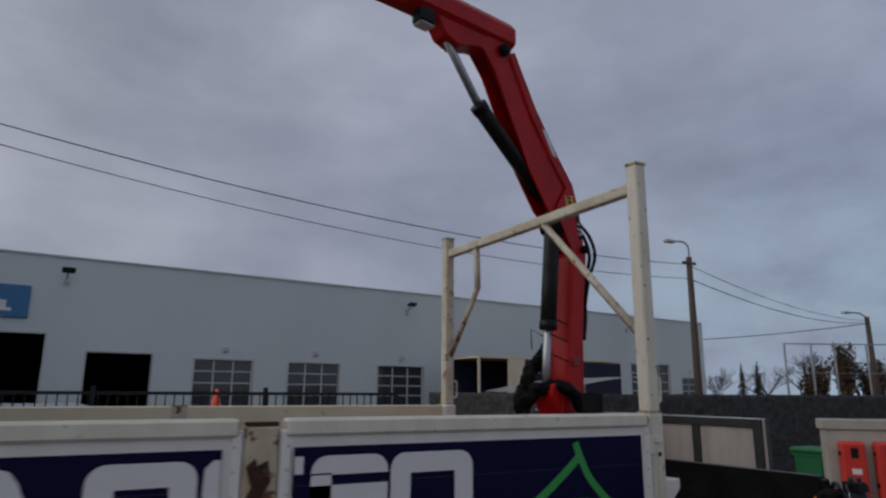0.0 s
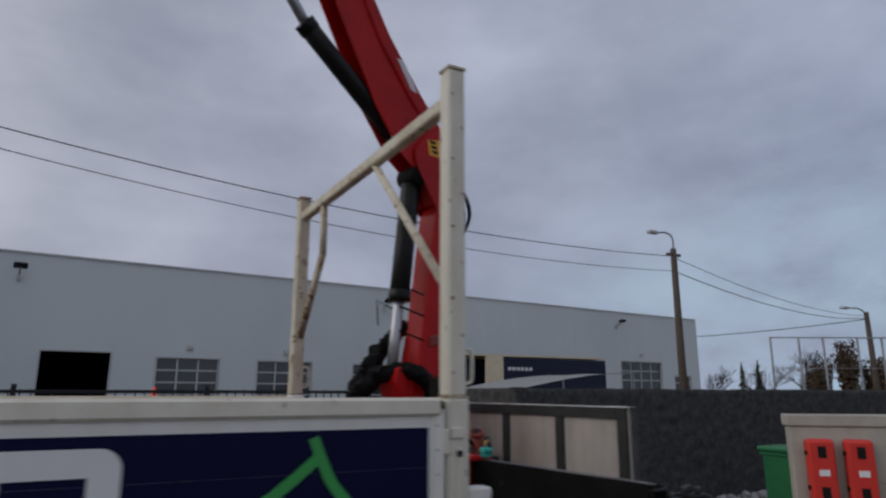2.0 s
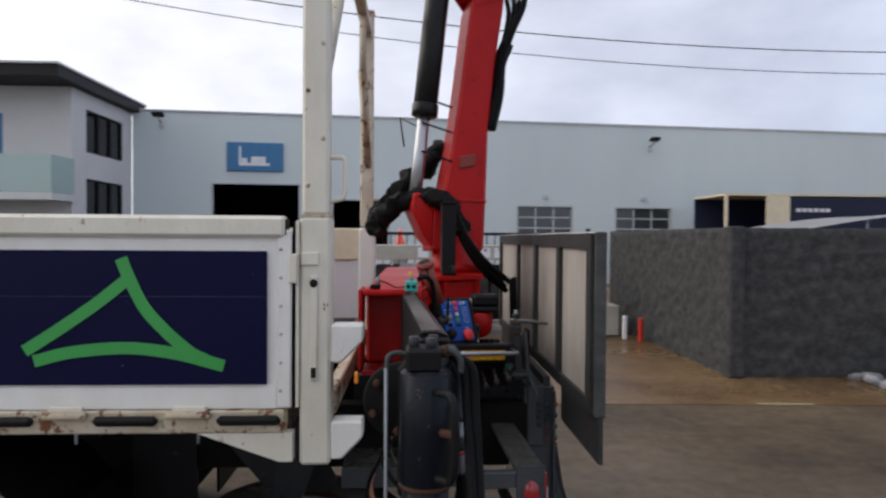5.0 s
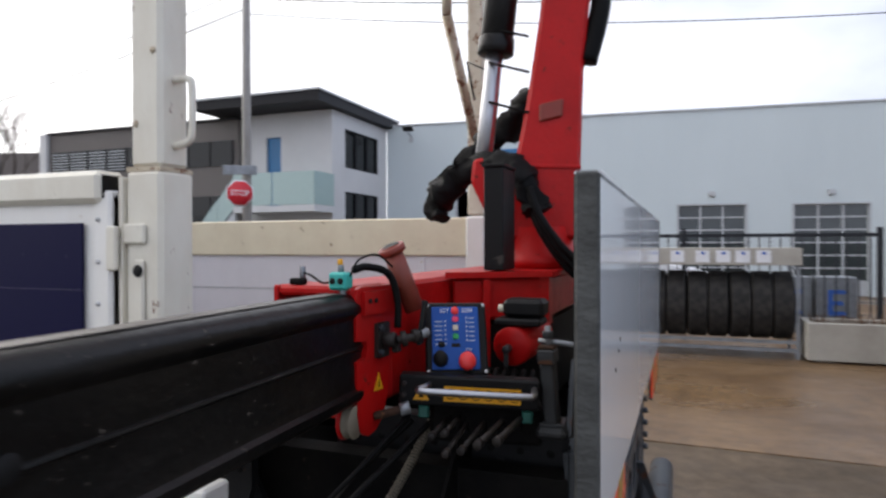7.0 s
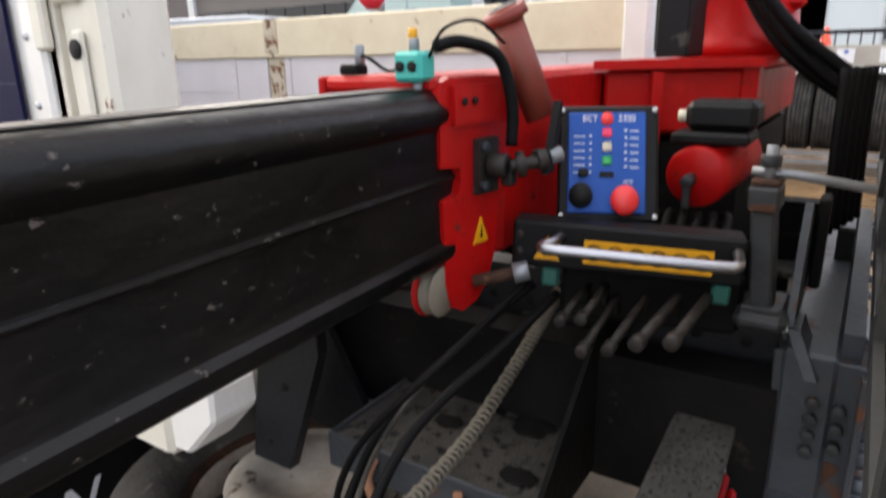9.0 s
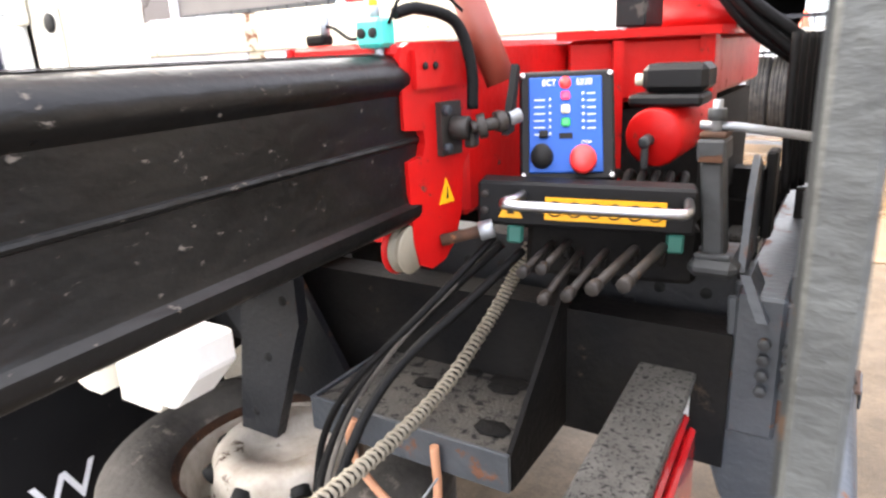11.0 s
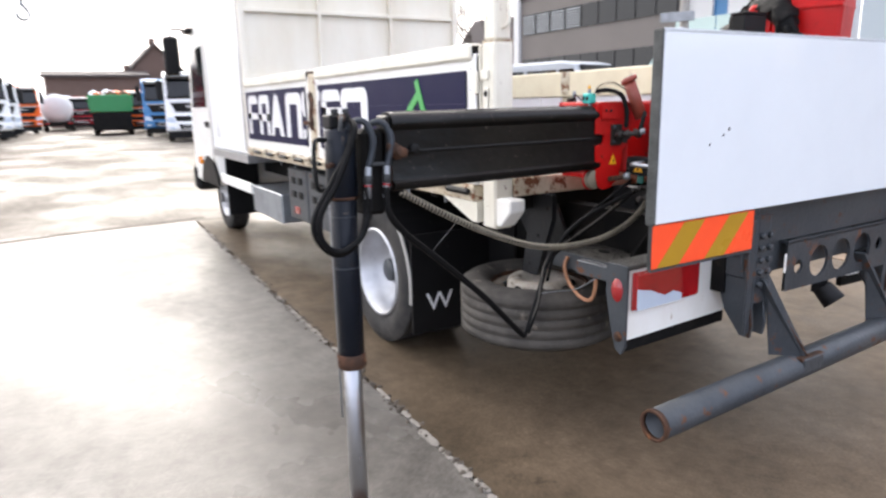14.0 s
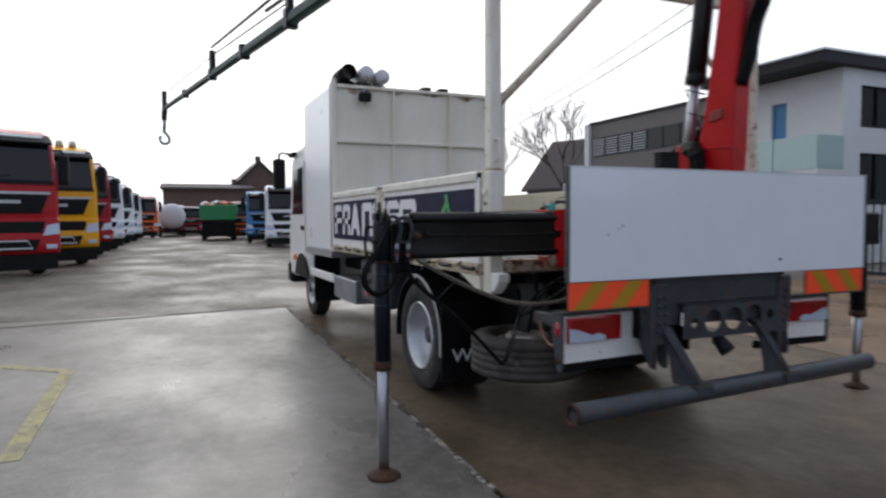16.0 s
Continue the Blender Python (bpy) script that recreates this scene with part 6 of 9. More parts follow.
# deck of the crane frame behind the bed
fr = part("rear_subframe", box((0.05, 0.75, 0.99), (0.803, 0.82, 1.15)), M["framegrey"], tk, "drilled grey subframe plate")
for k in range(8):
    part("drilled_hole", cyl((0.12 + k * 0.09, 0.7485, 1.075), (0.12 + k * 0.09, 0.752, 1.075), 0.012, seg=10), M["ink"], fr)
    part("drilled_hole", cyl((0.1 + k * 0.09, 0.7485, 1.01), (0.1 + k * 0.09, 0.752, 1.01), 0.01, seg=10), M["ink"], fr)
for x, z in ((0.3, 1.03), (0.52, 1.02), (0.6, 1.03)):
    part("bolt", cyl((x, 0.735, z), (x, 0.75, z), 0.018, seg=6), M["framegrey"], fr)
part("rear_subframe", box((0.05, 1.74, 0.95), (0.85, 1.82, 1.15)), M["dark"], tk)
tray = part("tray", box((0.05, 0.36, 0.845), (0.5, 0.749, 0.86)), M["grime"], tk, "dirty steel tray")
for lo, hi in (((0.04, 0.35, 0.79), (0.51, 0.36, 0.868)), ((0.04, 0.361, 0.79), (0.05, 0.75, 0.868))):
    part("tray_rim", box(lo, hi, 0.002), M["steel"], tray)
part("tray_side", prism([(0.501, 0.361, 0.79), (0.501, 0.361, 0.868), (0.501, 0.66, 1.14), (0.501, 0.749, 1.14), (0.501, 0.749, 0.79)], (0.01, 0, 0)), M["dark"], tray)
rl = random.Random(5)
for _ in range(5):
    lump = bmesh.new()
    bmesh.ops.create_icosphere(lump, subdivisions=1, radius=rl.uniform(0.012, 0.028))
    lump.transform(Matrix.Translation((rl.uniform(0.15, 0.47), rl.uniform(0.4, 0.62), 0.863)) @ Matrix.Diagonal((2.0, 1.3, 0.3, 1)))
    part("dirt_lump", lump, M["dark"], tray)
part("triangle_gusset", prism([(-0.62, 0.55, 1.1), (-0.2, 0.55, 1.1), (0.0, 0.55, 0.75), (-0.05, 0.55, 0.7), (-0.3, 0.55, 0.72)], (0, 0.02, 0)), M["framegrey"], tk)
sh_ = part("spare_hanger", prism([(-0.18, 0.4, 1.12), (-0.02, 0.4, 1.12), (-0.02, 0.4, 1.0), (-0.14, 0.4, 0.68), (-0.26, 0.4, 0.68)], (0, 0.03, 0)), M["framegrey"], tk, "drilled spare wheel hanger")
for x, z in ((-0.06, 1.05), (-0.13, 0.9), (-0.2, 0.74)):
    part("drilled_hole", cyl((x, 0.3985, z), (x, 0.402, z), 0.012, seg=10), M["ink"], sh_)
part("cable_rope", tube([(0.165, 0.345, 0.85), (0.155, 0.335, 0.8), (0.18, 0.34, 0.73), (0.27, 0.33, 0.68), (0.34, 0.33, 0.68), (0.365, 0.335, 0.74), (0.36, 0.34, 0.85)], 0.009), M["rope"], tk, "frayed orange rope loop")

SX, SY, SZ = -0.13, 0.41, 0.545
sw = thing("spare_wheel", (SX, SY, 0.42), "worn spare wheel slung flat under the frame", "wheel")
o = part("tyre", tyre_mesh(0.415, 0.3, 0.25, 56, 0.006), M["dusty"], sw)
o.data.transform(Matrix.Translation((SX, SY, SZ)) @ pose(0, 0, 0, 90, 0, 0))
rm = part("rim", lathe([(0.262, 0.08), (0.25, 0.1), (0.232, 0.08), (0.222, -0.02), (0.186, -0.02), (0.178, 0.06), (0.166, 0.115), (0.148, 0.135), (0.095, 0.13), (0.085, 0.1), (0, 0.1)], (SX, SY, SZ), (0, 0, 1), seg=40), M["rimwhite"], sw, "dirty off-white rim")
part("rim_ring", lathe([(0.268, 0.085), (0.263, 0.108), (0.247, 0.112), (0.242, 0.09)], (SX, SY, SZ), (0, 0, 1), seg=40), M["rust"], sw, "rusty lock ring")
for k in range(8):
    a = 2 * math.pi * k / 8 + 0.2
    part("rim_hole", cyl((SX + 0.158 * math.cos(a), SY + 0.158 * math.sin(a), SZ + 0.097), (SX + 0.178 * math.cos(a), SY + 0.178 * math.sin(a), SZ + 0.082), 0.024, seg=12), M["ink"], rm)

for k, (y, z, mt, lb) in enumerate(((0.24, 3.41, "dark", "open dark pipe lying on the box roof"), (0.47, 3.4, "alu", "grey capped pipe lying on the box roof"), (0.68, 3.37, "alu", "grey capped pipe lying on the box roof"))):
    t = thing("roof_pipe", (-4.8, y, z - 0.09), lb, "pipe", "roof pipes")
    if k == 0:
        part("shell", lathe([(0.098, 0), (0.098, 0.5), (0.088, 0.5), (0.088, 0)], (-4.25, y, z), (-1, 0, 0), seg=24, close=True), M[mt], t)
    else:
        part("shell", cyl((-4.22, y, z), (-4.75, y, z), 0.098, seg=24), M[mt], t)
    part("saddle", box((-4.5, y - 0.1, 3.24), (-4.4, y + 0.1, z - 0.085)), M["dark"], t)

# ---- loader crane behind the deck ----
CT = radians(13.4)
CD = V(-math.cos(CT), -math.sin(CT), 0)
CN = V(math.sin(CT), -math.cos(CT), 0)
CO = V(0.45, 1.5, 0)


def cp_(s, z, w=0.0):
    """A point in the boom's plane: s ahead of the post, w to its near side, z up."""
    return CO + CD * s + CN * w + V(0, 0, z)


def slab_s(pts, w0, w1, bev=0.0):
    return prism([cp_(s, z, w0) for s, z in pts], CN * (w1 - w0), bev=bev)


cr = thing("loader_crane", (0.55, 1.5, 1.15), "red loader crane with its boom reaching over the truck", "crane")
part("base_beam", box((0.125, 0.5, 1.255), (0.36, 2.3, 1.572), 0.012), M["red"], cr, "red outrigger beam housing")
bs = part("base", prism([(0.37, 0.967, 1.16), (0.655, 1.15, 1.16), (0.66, 1.3, 1.16), (0.66, 2.0, 1.16), (0.37, 2.0, 1.16)], (0, 0, 0.145), bev=0.01), M["red"], cr, "red crane base")
bs.data.transform(Matrix.Translation((0, 0, 0.26)))
# solid dark filler: the shade below the base is put into its colour
part("base_foot", prism([(0.38, 1.02, 1.1), (0.64, 1.17, 1.1), (0.645, 1.95, 1.1), (0.38, 1.95, 1.1)], (0, 0, 0.3)), M["dark"], cr, "dark block standing in for the shaded recess under the crane base")
part("base_post", prism([(0.635, 1.13, 1.4), (0.665, 1.15, 1.4), (0.665, 1.21, 1.4), (0.635, 1.21, 1.4)], (0, 0, 0.165)), M["red"], cr)
part("base_lip", prism([(0.36, 0.93, 1.566), (0.68, 1.135, 1.566), (0.685, 1.3, 1.566), (0.69, 2.05, 1.566), (0.36, 2.05, 1.566)], (0, 0, 0.02)), M["red"], bs)
part("base_rib", prism([(0.47, 1.005, 1.2), (0.49, 1.019, 1.2), (0.475, 1.05, 1.2), (0.455, 1.035, 1.2)], (0, 0, 0.36)), M["red"], bs)
part("turret", lathe([(0.0, 1.587), (0.17, 1.587), (0.17, 1.63), (0.14, 1.645), (0.13, 1.75), (0, 1.75)], (0.56, 1.52, 0), (0, 0, 1), seg=32), M["red"], cr)
col = part("column", slab_s([(0.06, 1.7), (-0.25, 1.7), (-0.262, 2.0), (-0.275, 2.4), (-0.31, 2.75), (-0.362, 3.1), (-0.36, 3.2), (-0.31, 3.24), (-0.24, 3.22), (-0.165, 3.08), (-0.1, 2.56), (-0.055, 2.26), (-0.01, 2.03), (0.05, 1.99)], -0.1, 0.1, 0.015), M["red"], cr, "tapered red crane column")
part("cylinder_lug", slab_s([(0.05, 1.72), (0.1, 1.78), (0.17, 1.93), (0.16, 2.02), (0.1, 2.03), (0.04, 1.98)], -0.1, 0.1, 0.01), M["red"], col)
part("column_shelf", slab_s([(0.05, 1.985), (-0.262, 1.975), (-0.262, 1.99), (0.05, 2.0)], -0.104, 0.108, 0.003), M["red"], col)
part("elbow_pin", cyl(cp_(-0.3, 3.17, 0.15), cp_(-0.3, 3.17, -0.15), 0.035), M["dark"], col)
part("front_cover", box((0.46, 1.04, 1.59), (0.53, 1.2, 1.945), 0.004), M["plastic"], cr, "black hose cover")
part("cover_top", box((0.455, 1.035, 1.946), (0.535, 1.2, 1.956), 0.002), M["plastic"], cr)
lc = part("lift_cylinder", cyl(cp_(0.075, 2.48), cp_(-0.01, 3.28), 0.068, 0.068, seg=28), M["black"], cr, "black lift cylinder")
part("chrome_rod", cyl(cp_(0.13, 1.98), cp_(0.075, 2.5), 0.036, seg=24), M["chrome"], lc, "chromed piston rod")
part("cylinder_collar", cyl(cp_(0.076, 2.46), cp_(0.07, 2.53), 0.075, seg=28), M["black"], lc)
part("cylinder_eye", cyl(cp_(-0.02, 3.34, 0.09), cp_(-0.02, 3.34, -0.09), 0.07), M["dark"], lc)
# first boom with its side plates
bo = part("boom", slab_s([(-0.31, 3.14), (-0.18, 3.17), (-0.09, 3.4), (0.02, 3.6), (0.25, 3.9), (0.63, 4.5), (0.8, 4.68), (0.85, 4.78), (0.62, 4.82), (0.52, 4.62), (0.25, 4.24), (0.0, 3.9), (-0.19, 3.7), (-0.25, 3.53)], -0.066, 0.066, 0.008), M["red"], cr, "red main boom")
for w in (0.067, -0.083):
    part("boom_cheek", slab_s([(-0.31, 3.14), (-0.16, 3.15), (0.0, 3.36), (0.14, 3.46), (0.37, 3.76), (0.76, 4.48), (0.92, 4.66), (0.85, 4.78), (0.62, 4.82), (0.52, 4.62), (0.25, 4.24), (0.0, 3.9), (-0.19, 3.7), (-0.25, 3.53)], w, w + 0.016, 0.004), M["red"], bo)
part("boom_flange", slab_s([(0.6, 4.66), (0.54, 4.74), (0.27, 4.3), (0.0, 3.96), (-0.2, 3.74), (-0.27, 3.54), (-0.2, 3.52), (-0.12, 3.66), (0.1, 3.9), (0.35, 4.22)], -0.1, 0.1, 0.01), M["red"], bo)
for w in (0.101, -0.105):
    part("side_plate", slab_s([(-0.33, 3.12), (-0.2, 3.08), (-0.13, 3.17), (0.02, 3.4), (0.04, 3.5), (-0.1, 3.7), (-0.18, 3.7), (-0.26, 3.52)], w, w + 0.004), M["red"], bo)
    o1, o2 = (0.005, 0.0065) if w > 0 else (-0.001, -0.0025)
    part("warning_sticker", slab_s([(-0.2, 3.5), (-0.09, 3.5), (-0.07, 3.61), (-0.18, 3.63)], w + o1, w + o2), M["sticker"], bo)
    for k in range(3):
        z = 3.52 + 0.035 * k
        part("sticker_bar", slab_s([(-0.17 + 0.01 * k, z), (-0.115 + 0.01 * k, z), (-0.112 + 0.01 * k, z + 0.022), (-0.167 + 0.01 * k, z + 0.022)], w + o2 * 1.05, w + o2 * 1.2), M["ink"], bo)
    part("type_plate", slab_s([(0.02, 3.93), (0.08, 3.94), (0.21, 4.14), (0.15, 4.14)], w + (0.001 if w > 0 else -0.001), w + (0.003 if w > 0 else -0.003)), M["inner"], bo, "pale label plate")
part("number_plate", slab_s([(-0.3, 3.26), (-0.25, 3.25), (-0.2, 3.48), (-0.245, 3.5)], 0.106, 0.1075), M["ink"], bo, "black model plate")
basis = Matrix((( -CD.x, 0, CN.x, 0), (-CD.y, 0, CN.y, 0), (0, 1, 0, 0), (0, 0, 0, 1)))
text_mesh("735", 0.085, M["paper"], Matrix.Translation(cp_(-0.256, 3.345, 0.1085)) @ basis @ Matrix.Rotation(radians(-78), 4, "Z"), "type_number", bo)
part("knuckle_pin", cyl(cp_(0.68, 4.7, 0.13), cp_(0.68, 4.7, -0.13), 0.05), M["dark"], bo)
c2 = part("boom_cylinder", cyl(cp_(0.12, 3.59), cp_(0.885, 4.18), 0.064, seg=28), M["black"], cr, "black boom cylinder")
part("cylinder_rod", cyl(cp_(0.86, 4.16), cp_(1.25, 4.64), 0.034, seg=20), M["chrome"], c2)
part("cylinder_head", cyl(cp_(0.83, 4.137), cp_(0.89, 4.184), 0.071, seg=24), M["black"], c2)
# second boom: hexagonal red case and dark green extensions


def along(s):
    return 4.885 - (s - 0.4) * 0.0445


def boom_box(s0, s1, h, w, mat, name, parent, label=""):
    bm = bmesh.new()
    rings = []
    for s in (s0, s1):
        z = along(s)
        rings.append([bm.verts.new(cp_(s, z + a * h, b * w)) for a, b in ((0.5, 0.28), (0.5, -0.28), (0.22, -0.5), (-0.3, -0.5), (-0.5, -0.25), (-0.5, 0.25), (-0.3, 0.5), (0.22, 0.5))])
    n = 8
    fs = [bm.faces.new(rings[0]), bm.faces.new(rings[1][::-1])]
    for i in range(n):
        fs.append(bm.faces.new((rings[0][i], rings[0][(i + 1) % n], rings[1][(i + 1) % n], rings[1][i])))
    bmesh.ops.recalc_face_normals(bm, faces=fs)
    return part(name, bm, mat, parent, label)


b2 = boom_box(0.54, 2.6, 0.245, 0.22, M["red"], "second_boom", cr, "red second boom")
part("boom_lug", slab_s([(0.6, 4.78), (1.4, 4.74), (1.3, 4.6), (1.16, 4.56), (0.95, 4.63), (0.75, 4.62)], -0.08, 0.08, 0.01), M["red"], b2)
M["olive"] = surf("dark_green_boom_paint", (0.014, 0.042, 0.034), 0.45, second=(0.02, 0.05, 0.042), spec=0.3)
for k, (s0, s1, h) in enumerate(((2.58, 4.8, 0.23), (4.78, 7.0, 0.2), (6.98, 9.0, 0.175), (8.98, 10.8, 0.15), (10.78, 12.7, 0.125), (12.68, 14.5, 0.1))):
    ex = boom_box(s0, s1, h, h * 0.85, M["olive"], "extension", cr, "dark green boom extension")
    part("end_collar", slab_s([(s1 - 0.12, along(s1) - h * 0.66), (s1, along(s1) - h * 0.66), (s1, along(s1) + h * 0.75), (s1 - 0.12, along(s1) + h * 0.75)], -h * 0.5, h * 0.5), M["black"], ex)
for a, b, dz, r_ in ((2.6, 7.9, 0.42, 0.03), (6.0, 10.75, 0.55, 0.024), (10.75, 14.45, 0.36, 0.008), (4.8, 10.75, 0.38, 0.012)):
    part("extension_ram", cyl(cp_(a, along(a) + dz * (0.6 if a < 5 else 1)), cp_(b, along(b) + dz), r_, seg=10), M["black"] if r_ > 0.02 else M["wire"], cr)
for s in (7.0, 10.75, 14.48):
    part("stay_bracket", slab_s([(s - 0.08, along(s)), (s + 0.02, along(s)), (s + 0.02, along(s) + 0.6 - 0.012 * s), (s - 0.08, along(s) + 0.6 - 0.012 * s)], -0.05, 0.05), M["black"], cr)
hk = part("hook_block", slab_s([(14.42, 4.22), (14.56, 4.22), (14.54, 3.98), (14.44, 3.98)], -0.06, 0.06, 0.01), M["black"], cr)
part("hook_link", tube([cp_(14.5, 3.98), cp_(14.47, 3.9), cp_(14.5, 3.82), cp_(14.53, 3.75), cp_(14.5, 3.68)], 0.045, seg=8), M["galv"], hk)
part("hook", tube([cp_(14.5, 3.7, 0.01), cp_(14.49, 3.65, -0.04), cp_(14.5, 3.57, -0.1), cp_(14.5, 3.47, -0.105), cp_(14.5, 3.41, -0.03), cp_(14.5, 3.43, 0.07), cp_(14.5, 3.51, 0.11), cp_(14.5, 3.59, 0.09)], 0.036, seg=8), M["galv"], hk)
wl_ = part("boom_lamp", slab_s([(1.46, 4.58), (1.6, 4.58), (1.6, 4.7), (1.46, 4.7)], 0.02, 0.14, 0.015), M["plastic"], cr, "small black work lamp")
part("lamp_glass", slab_s([(1.47, 4.572), (1.59, 4.572), (1.59, 4.579), (1.47, 4.579)], 0.03, 0.13), M["inner"], wl_)
part("lamp_hanger", tube([cp_(1.53, 4.7, 0.08), cp_(1.56, 4.8, 0.05)], 0.012, smooth=False, seg=6), M["plastic"], wl_)

# hoses
for k, w in enumerate((-0.06, 0.0, 0.05, 0.1)):
    part("elbow_hose", tube([cp_(-0.26, 3.4, w), cp_(-0.38 - 0.012 * k, 3.3, w), cp_(-0.45 - 0.012 * k, 3.14, w), cp_(-0.42, 2.95, w * 0.8), cp_(-0.36, 2.78, w * 0.8), cp_(-0.33, 2.6, w * 0.7), cp_(-0.27, 2.4, w * 0.6)], 0.015), M["hose"], cr)
part("hose_sleeve", tube([cp_(-0.41, 2.9, 0.02), cp_(-0.36, 2.78, 0.03), cp_(-0.34, 2.6, 0.05), cp_(-0.29, 2.4, 0.06)], 0.04, seg=12), M["hose"], cr, "bundled black hose sleeve")
def rumpled(pts, r, seed, amp=1.0, end=None):
    bm = tube(pts, r, seg=16, per=10, r_end=end or r)
    for v in bm.verts:
        v.co += amp * V(noise.noise(v.co * 16 + V(seed, 0, 0)), noise.noise(v.co * 16 + V(0, seed, 5)), noise.noise(v.co * 16 + V(9, 0, seed))) * r * 0.55 + amp * V(noise.noise(v.co * 45), noise.noise(v.co * 45 + V(3, 3, seed)), 0) * r * 0.25
    return bm


part("hose_sleeve", rumpled([cp_(-0.08, 2.32, -0.14), cp_(0.02, 2.2, -0.16), cp_(0.12, 2.11, -0.16), cp_(0.25, 1.98, -0.13), cp_(0.32, 1.87, -0.09), cp_(0.325, 1.8, -0.08)], 0.054, 1, 1.3), M["hose"], cr, "rumpled black hose sleeve")
part("hose_sleeve", rumpled([cp_(0.32, 1.87, -0.07), cp_(0.22, 1.97, -0.02), cp_(0.08, 2.0, 0.07), cp_(-0.02, 1.96, 0.15), cp_(-0.06, 1.87, 0.18), cp_(-0.09, 1.8, 0.2)], 0.06, 2, 1.0, 0.048), M["hose"], cr, "rumpled black hose sleeve")
for k, (w, z) in enumerate(((0.0, 0.022), (0.022, 0.0), (-0.02, -0.004), (0.004, -0.024), (0.03, 0.026))):
    part("hose", tube([cp_(-0.06, 1.87 + z, 0.18 + w), cp_(-0.1, 1.76 + z, 0.21 + w), cp_(-0.2, 1.62 + z * 1.2, 0.23 + w * 1.2), cp_(-0.31 - 0.008 * k, 1.51 + z, 0.24 + w)], 0.0145, seg=10), M["hose"], cr)
for z in (2.2, 2.36, 2.5):
    part("pipe_clip", tube([cp_(0.1, z + 0.06, 0.04), cp_(-0.06, z, 0.1)], 0.006, seg=6, smooth=False), M["dark"], cr)
part("guard_wire", tube([cp_(0.1, 2.4, -0.02), cp_(0.2, 2.46, -0.08), cp_(0.17, 2.3, -0.1)], 0.005, seg=6, smooth=False), M["dark"], cr)
part("column_lug", slab_s([(-0.1, 2.16), (-0.19, 2.18), (-0.195, 2.25), (-0.1, 2.23)], 0.1005, 0.116, 0.006), M["redrust"], col)

# outrigger on the near side: beam, sleeve, leg
og = thing("outrigger", (0.32, -0.3, 0), "black extended outrigger with a chrome support leg", "outrigger", "outriggers")
bm = bmesh.new()
prof = [(0.335, 1.28), (0.395, 1.28)] + arc_pts(0.395, 1.298, 0.018, -90, 0, 4) + [(0.413, 1.31), (0.403, 1.318), (0.4, 1.33), (0.4, 1.408)] + arc_pts(0.399, 1.417, 0.006, -80, 80, 4) + [(0.4, 1.426), (0.4, 1.492), (0.406, 1.5)] + arc_pts(0.371, 1.516, 0.04, -12, 90, 8) + [(0.335, 1.556)]
prism([(x, -0.69, z) for x, z in prof], (0, 1.07, 0), bm)
for f in bm.faces:
    f.smooth = len(f.verts) == 4
for e in bm.edges:
    e.smooth = e.calc_face_angle(0) < radians(35)
be = part("beam", bm, M["black"], og, "scuffed black outrigger beam")
part("beam_end", box((0.325, -0.71, 1.29), (0.4, -0.691, 1.545), 0.006), M["black"], be)
part("end_pin", cyl((0.4, -0.675, 1.42), (0.455, -0.675, 1.418), 0.017), M["rust"], be, "rusty end pin")
part("pin_rust", cyl((0.405, -0.675, 1.418), (0.42, -0.675, 1.418), 0.026, seg=9), M["rust"], be)
part("pin_hole", cyl((0.411, -0.6, 1.425), (0.4125, -0.6, 1.425), 0.019), M["ink"], be)
part("inner_web", box((0.331, -0.688, 1.285), (0.3346, 0.38, 1.552)), M["dark"], be, "grimy black inner side of the beam")
part("beam_flange", cyl((0.285, -0.738, 1.41), (0.285, -0.716, 1.41), 0.085, seg=24), M["dark"], be, "black round flange")
for k in range(6):
    a = 2 * math.pi * k / 6 + 0.4
    part("flange_bolt", cyl((0.285 + 0.068 * math.cos(a), -0.75, 1.41 + 0.068 * math.sin(a)), (0.285 + 0.068 * math.cos(a), -0.739, 1.41 + 0.068 * math.sin(a)), 0.009, seg=6), M["rust"], be)
part("amber_reflector", box((0.182, -0.748, 1.452), (0.19, -0.738, 1.478), 0.002), M["amber"], be)
part("worn_top", box((0.336, -0.67, 1.5563), (0.38, 0.3, 1.5578)), M["wornblack"], be, "worn grey top of the beam")
recast(be, Matrix.Translation((0.41, -0.64, 0)) @ pose(0, 0, 0, 0, 0, 3.4) @ Matrix.Translation((-0.41, 0.64, 0)))
LX, LY = 0.345, -0.86
part("leg_upper", cyl((LX, LY, 1.27), (LX, LY, 1.5), 0.055, 0.053, seg=28), M["legpaint"], og)
part("leg_tube", cyl((LX, LY, 0.67), (LX, LY, 1.28), 0.048, seg=28), M["legpaint"], og, "dark blue-black leg tube")
part("leg_band", cyl((LX, LY, 1.262), (LX, LY, 1.274), 0.0565, seg=28), M["rust"], og)
for z in (1.015, 1.2):
    part("leg_band", cyl((LX, LY, z), (LX, LY, z + 0.005), 0.0495, seg=28), M["bluehose"], og)
part("leg_collar", cyl((LX, LY, 0.635), (LX, LY, 0.69), 0.053, seg=28), M["rust"], og)
part("leg_rod", cyl((LX, LY, 0.05), (LX, LY, 0.64), 0.033, seg=28), M["chrome"], og, "chromed leg rod")
part("foot_plate", lathe([(0, 0.0), (0.095, 0.0), (0.1, 0.012), (0.09, 0.02), (0.04, 0.05), (0, 0.055)], (LX, LY, 0), (0, 0, 1), seg=28), M["rust"], og)
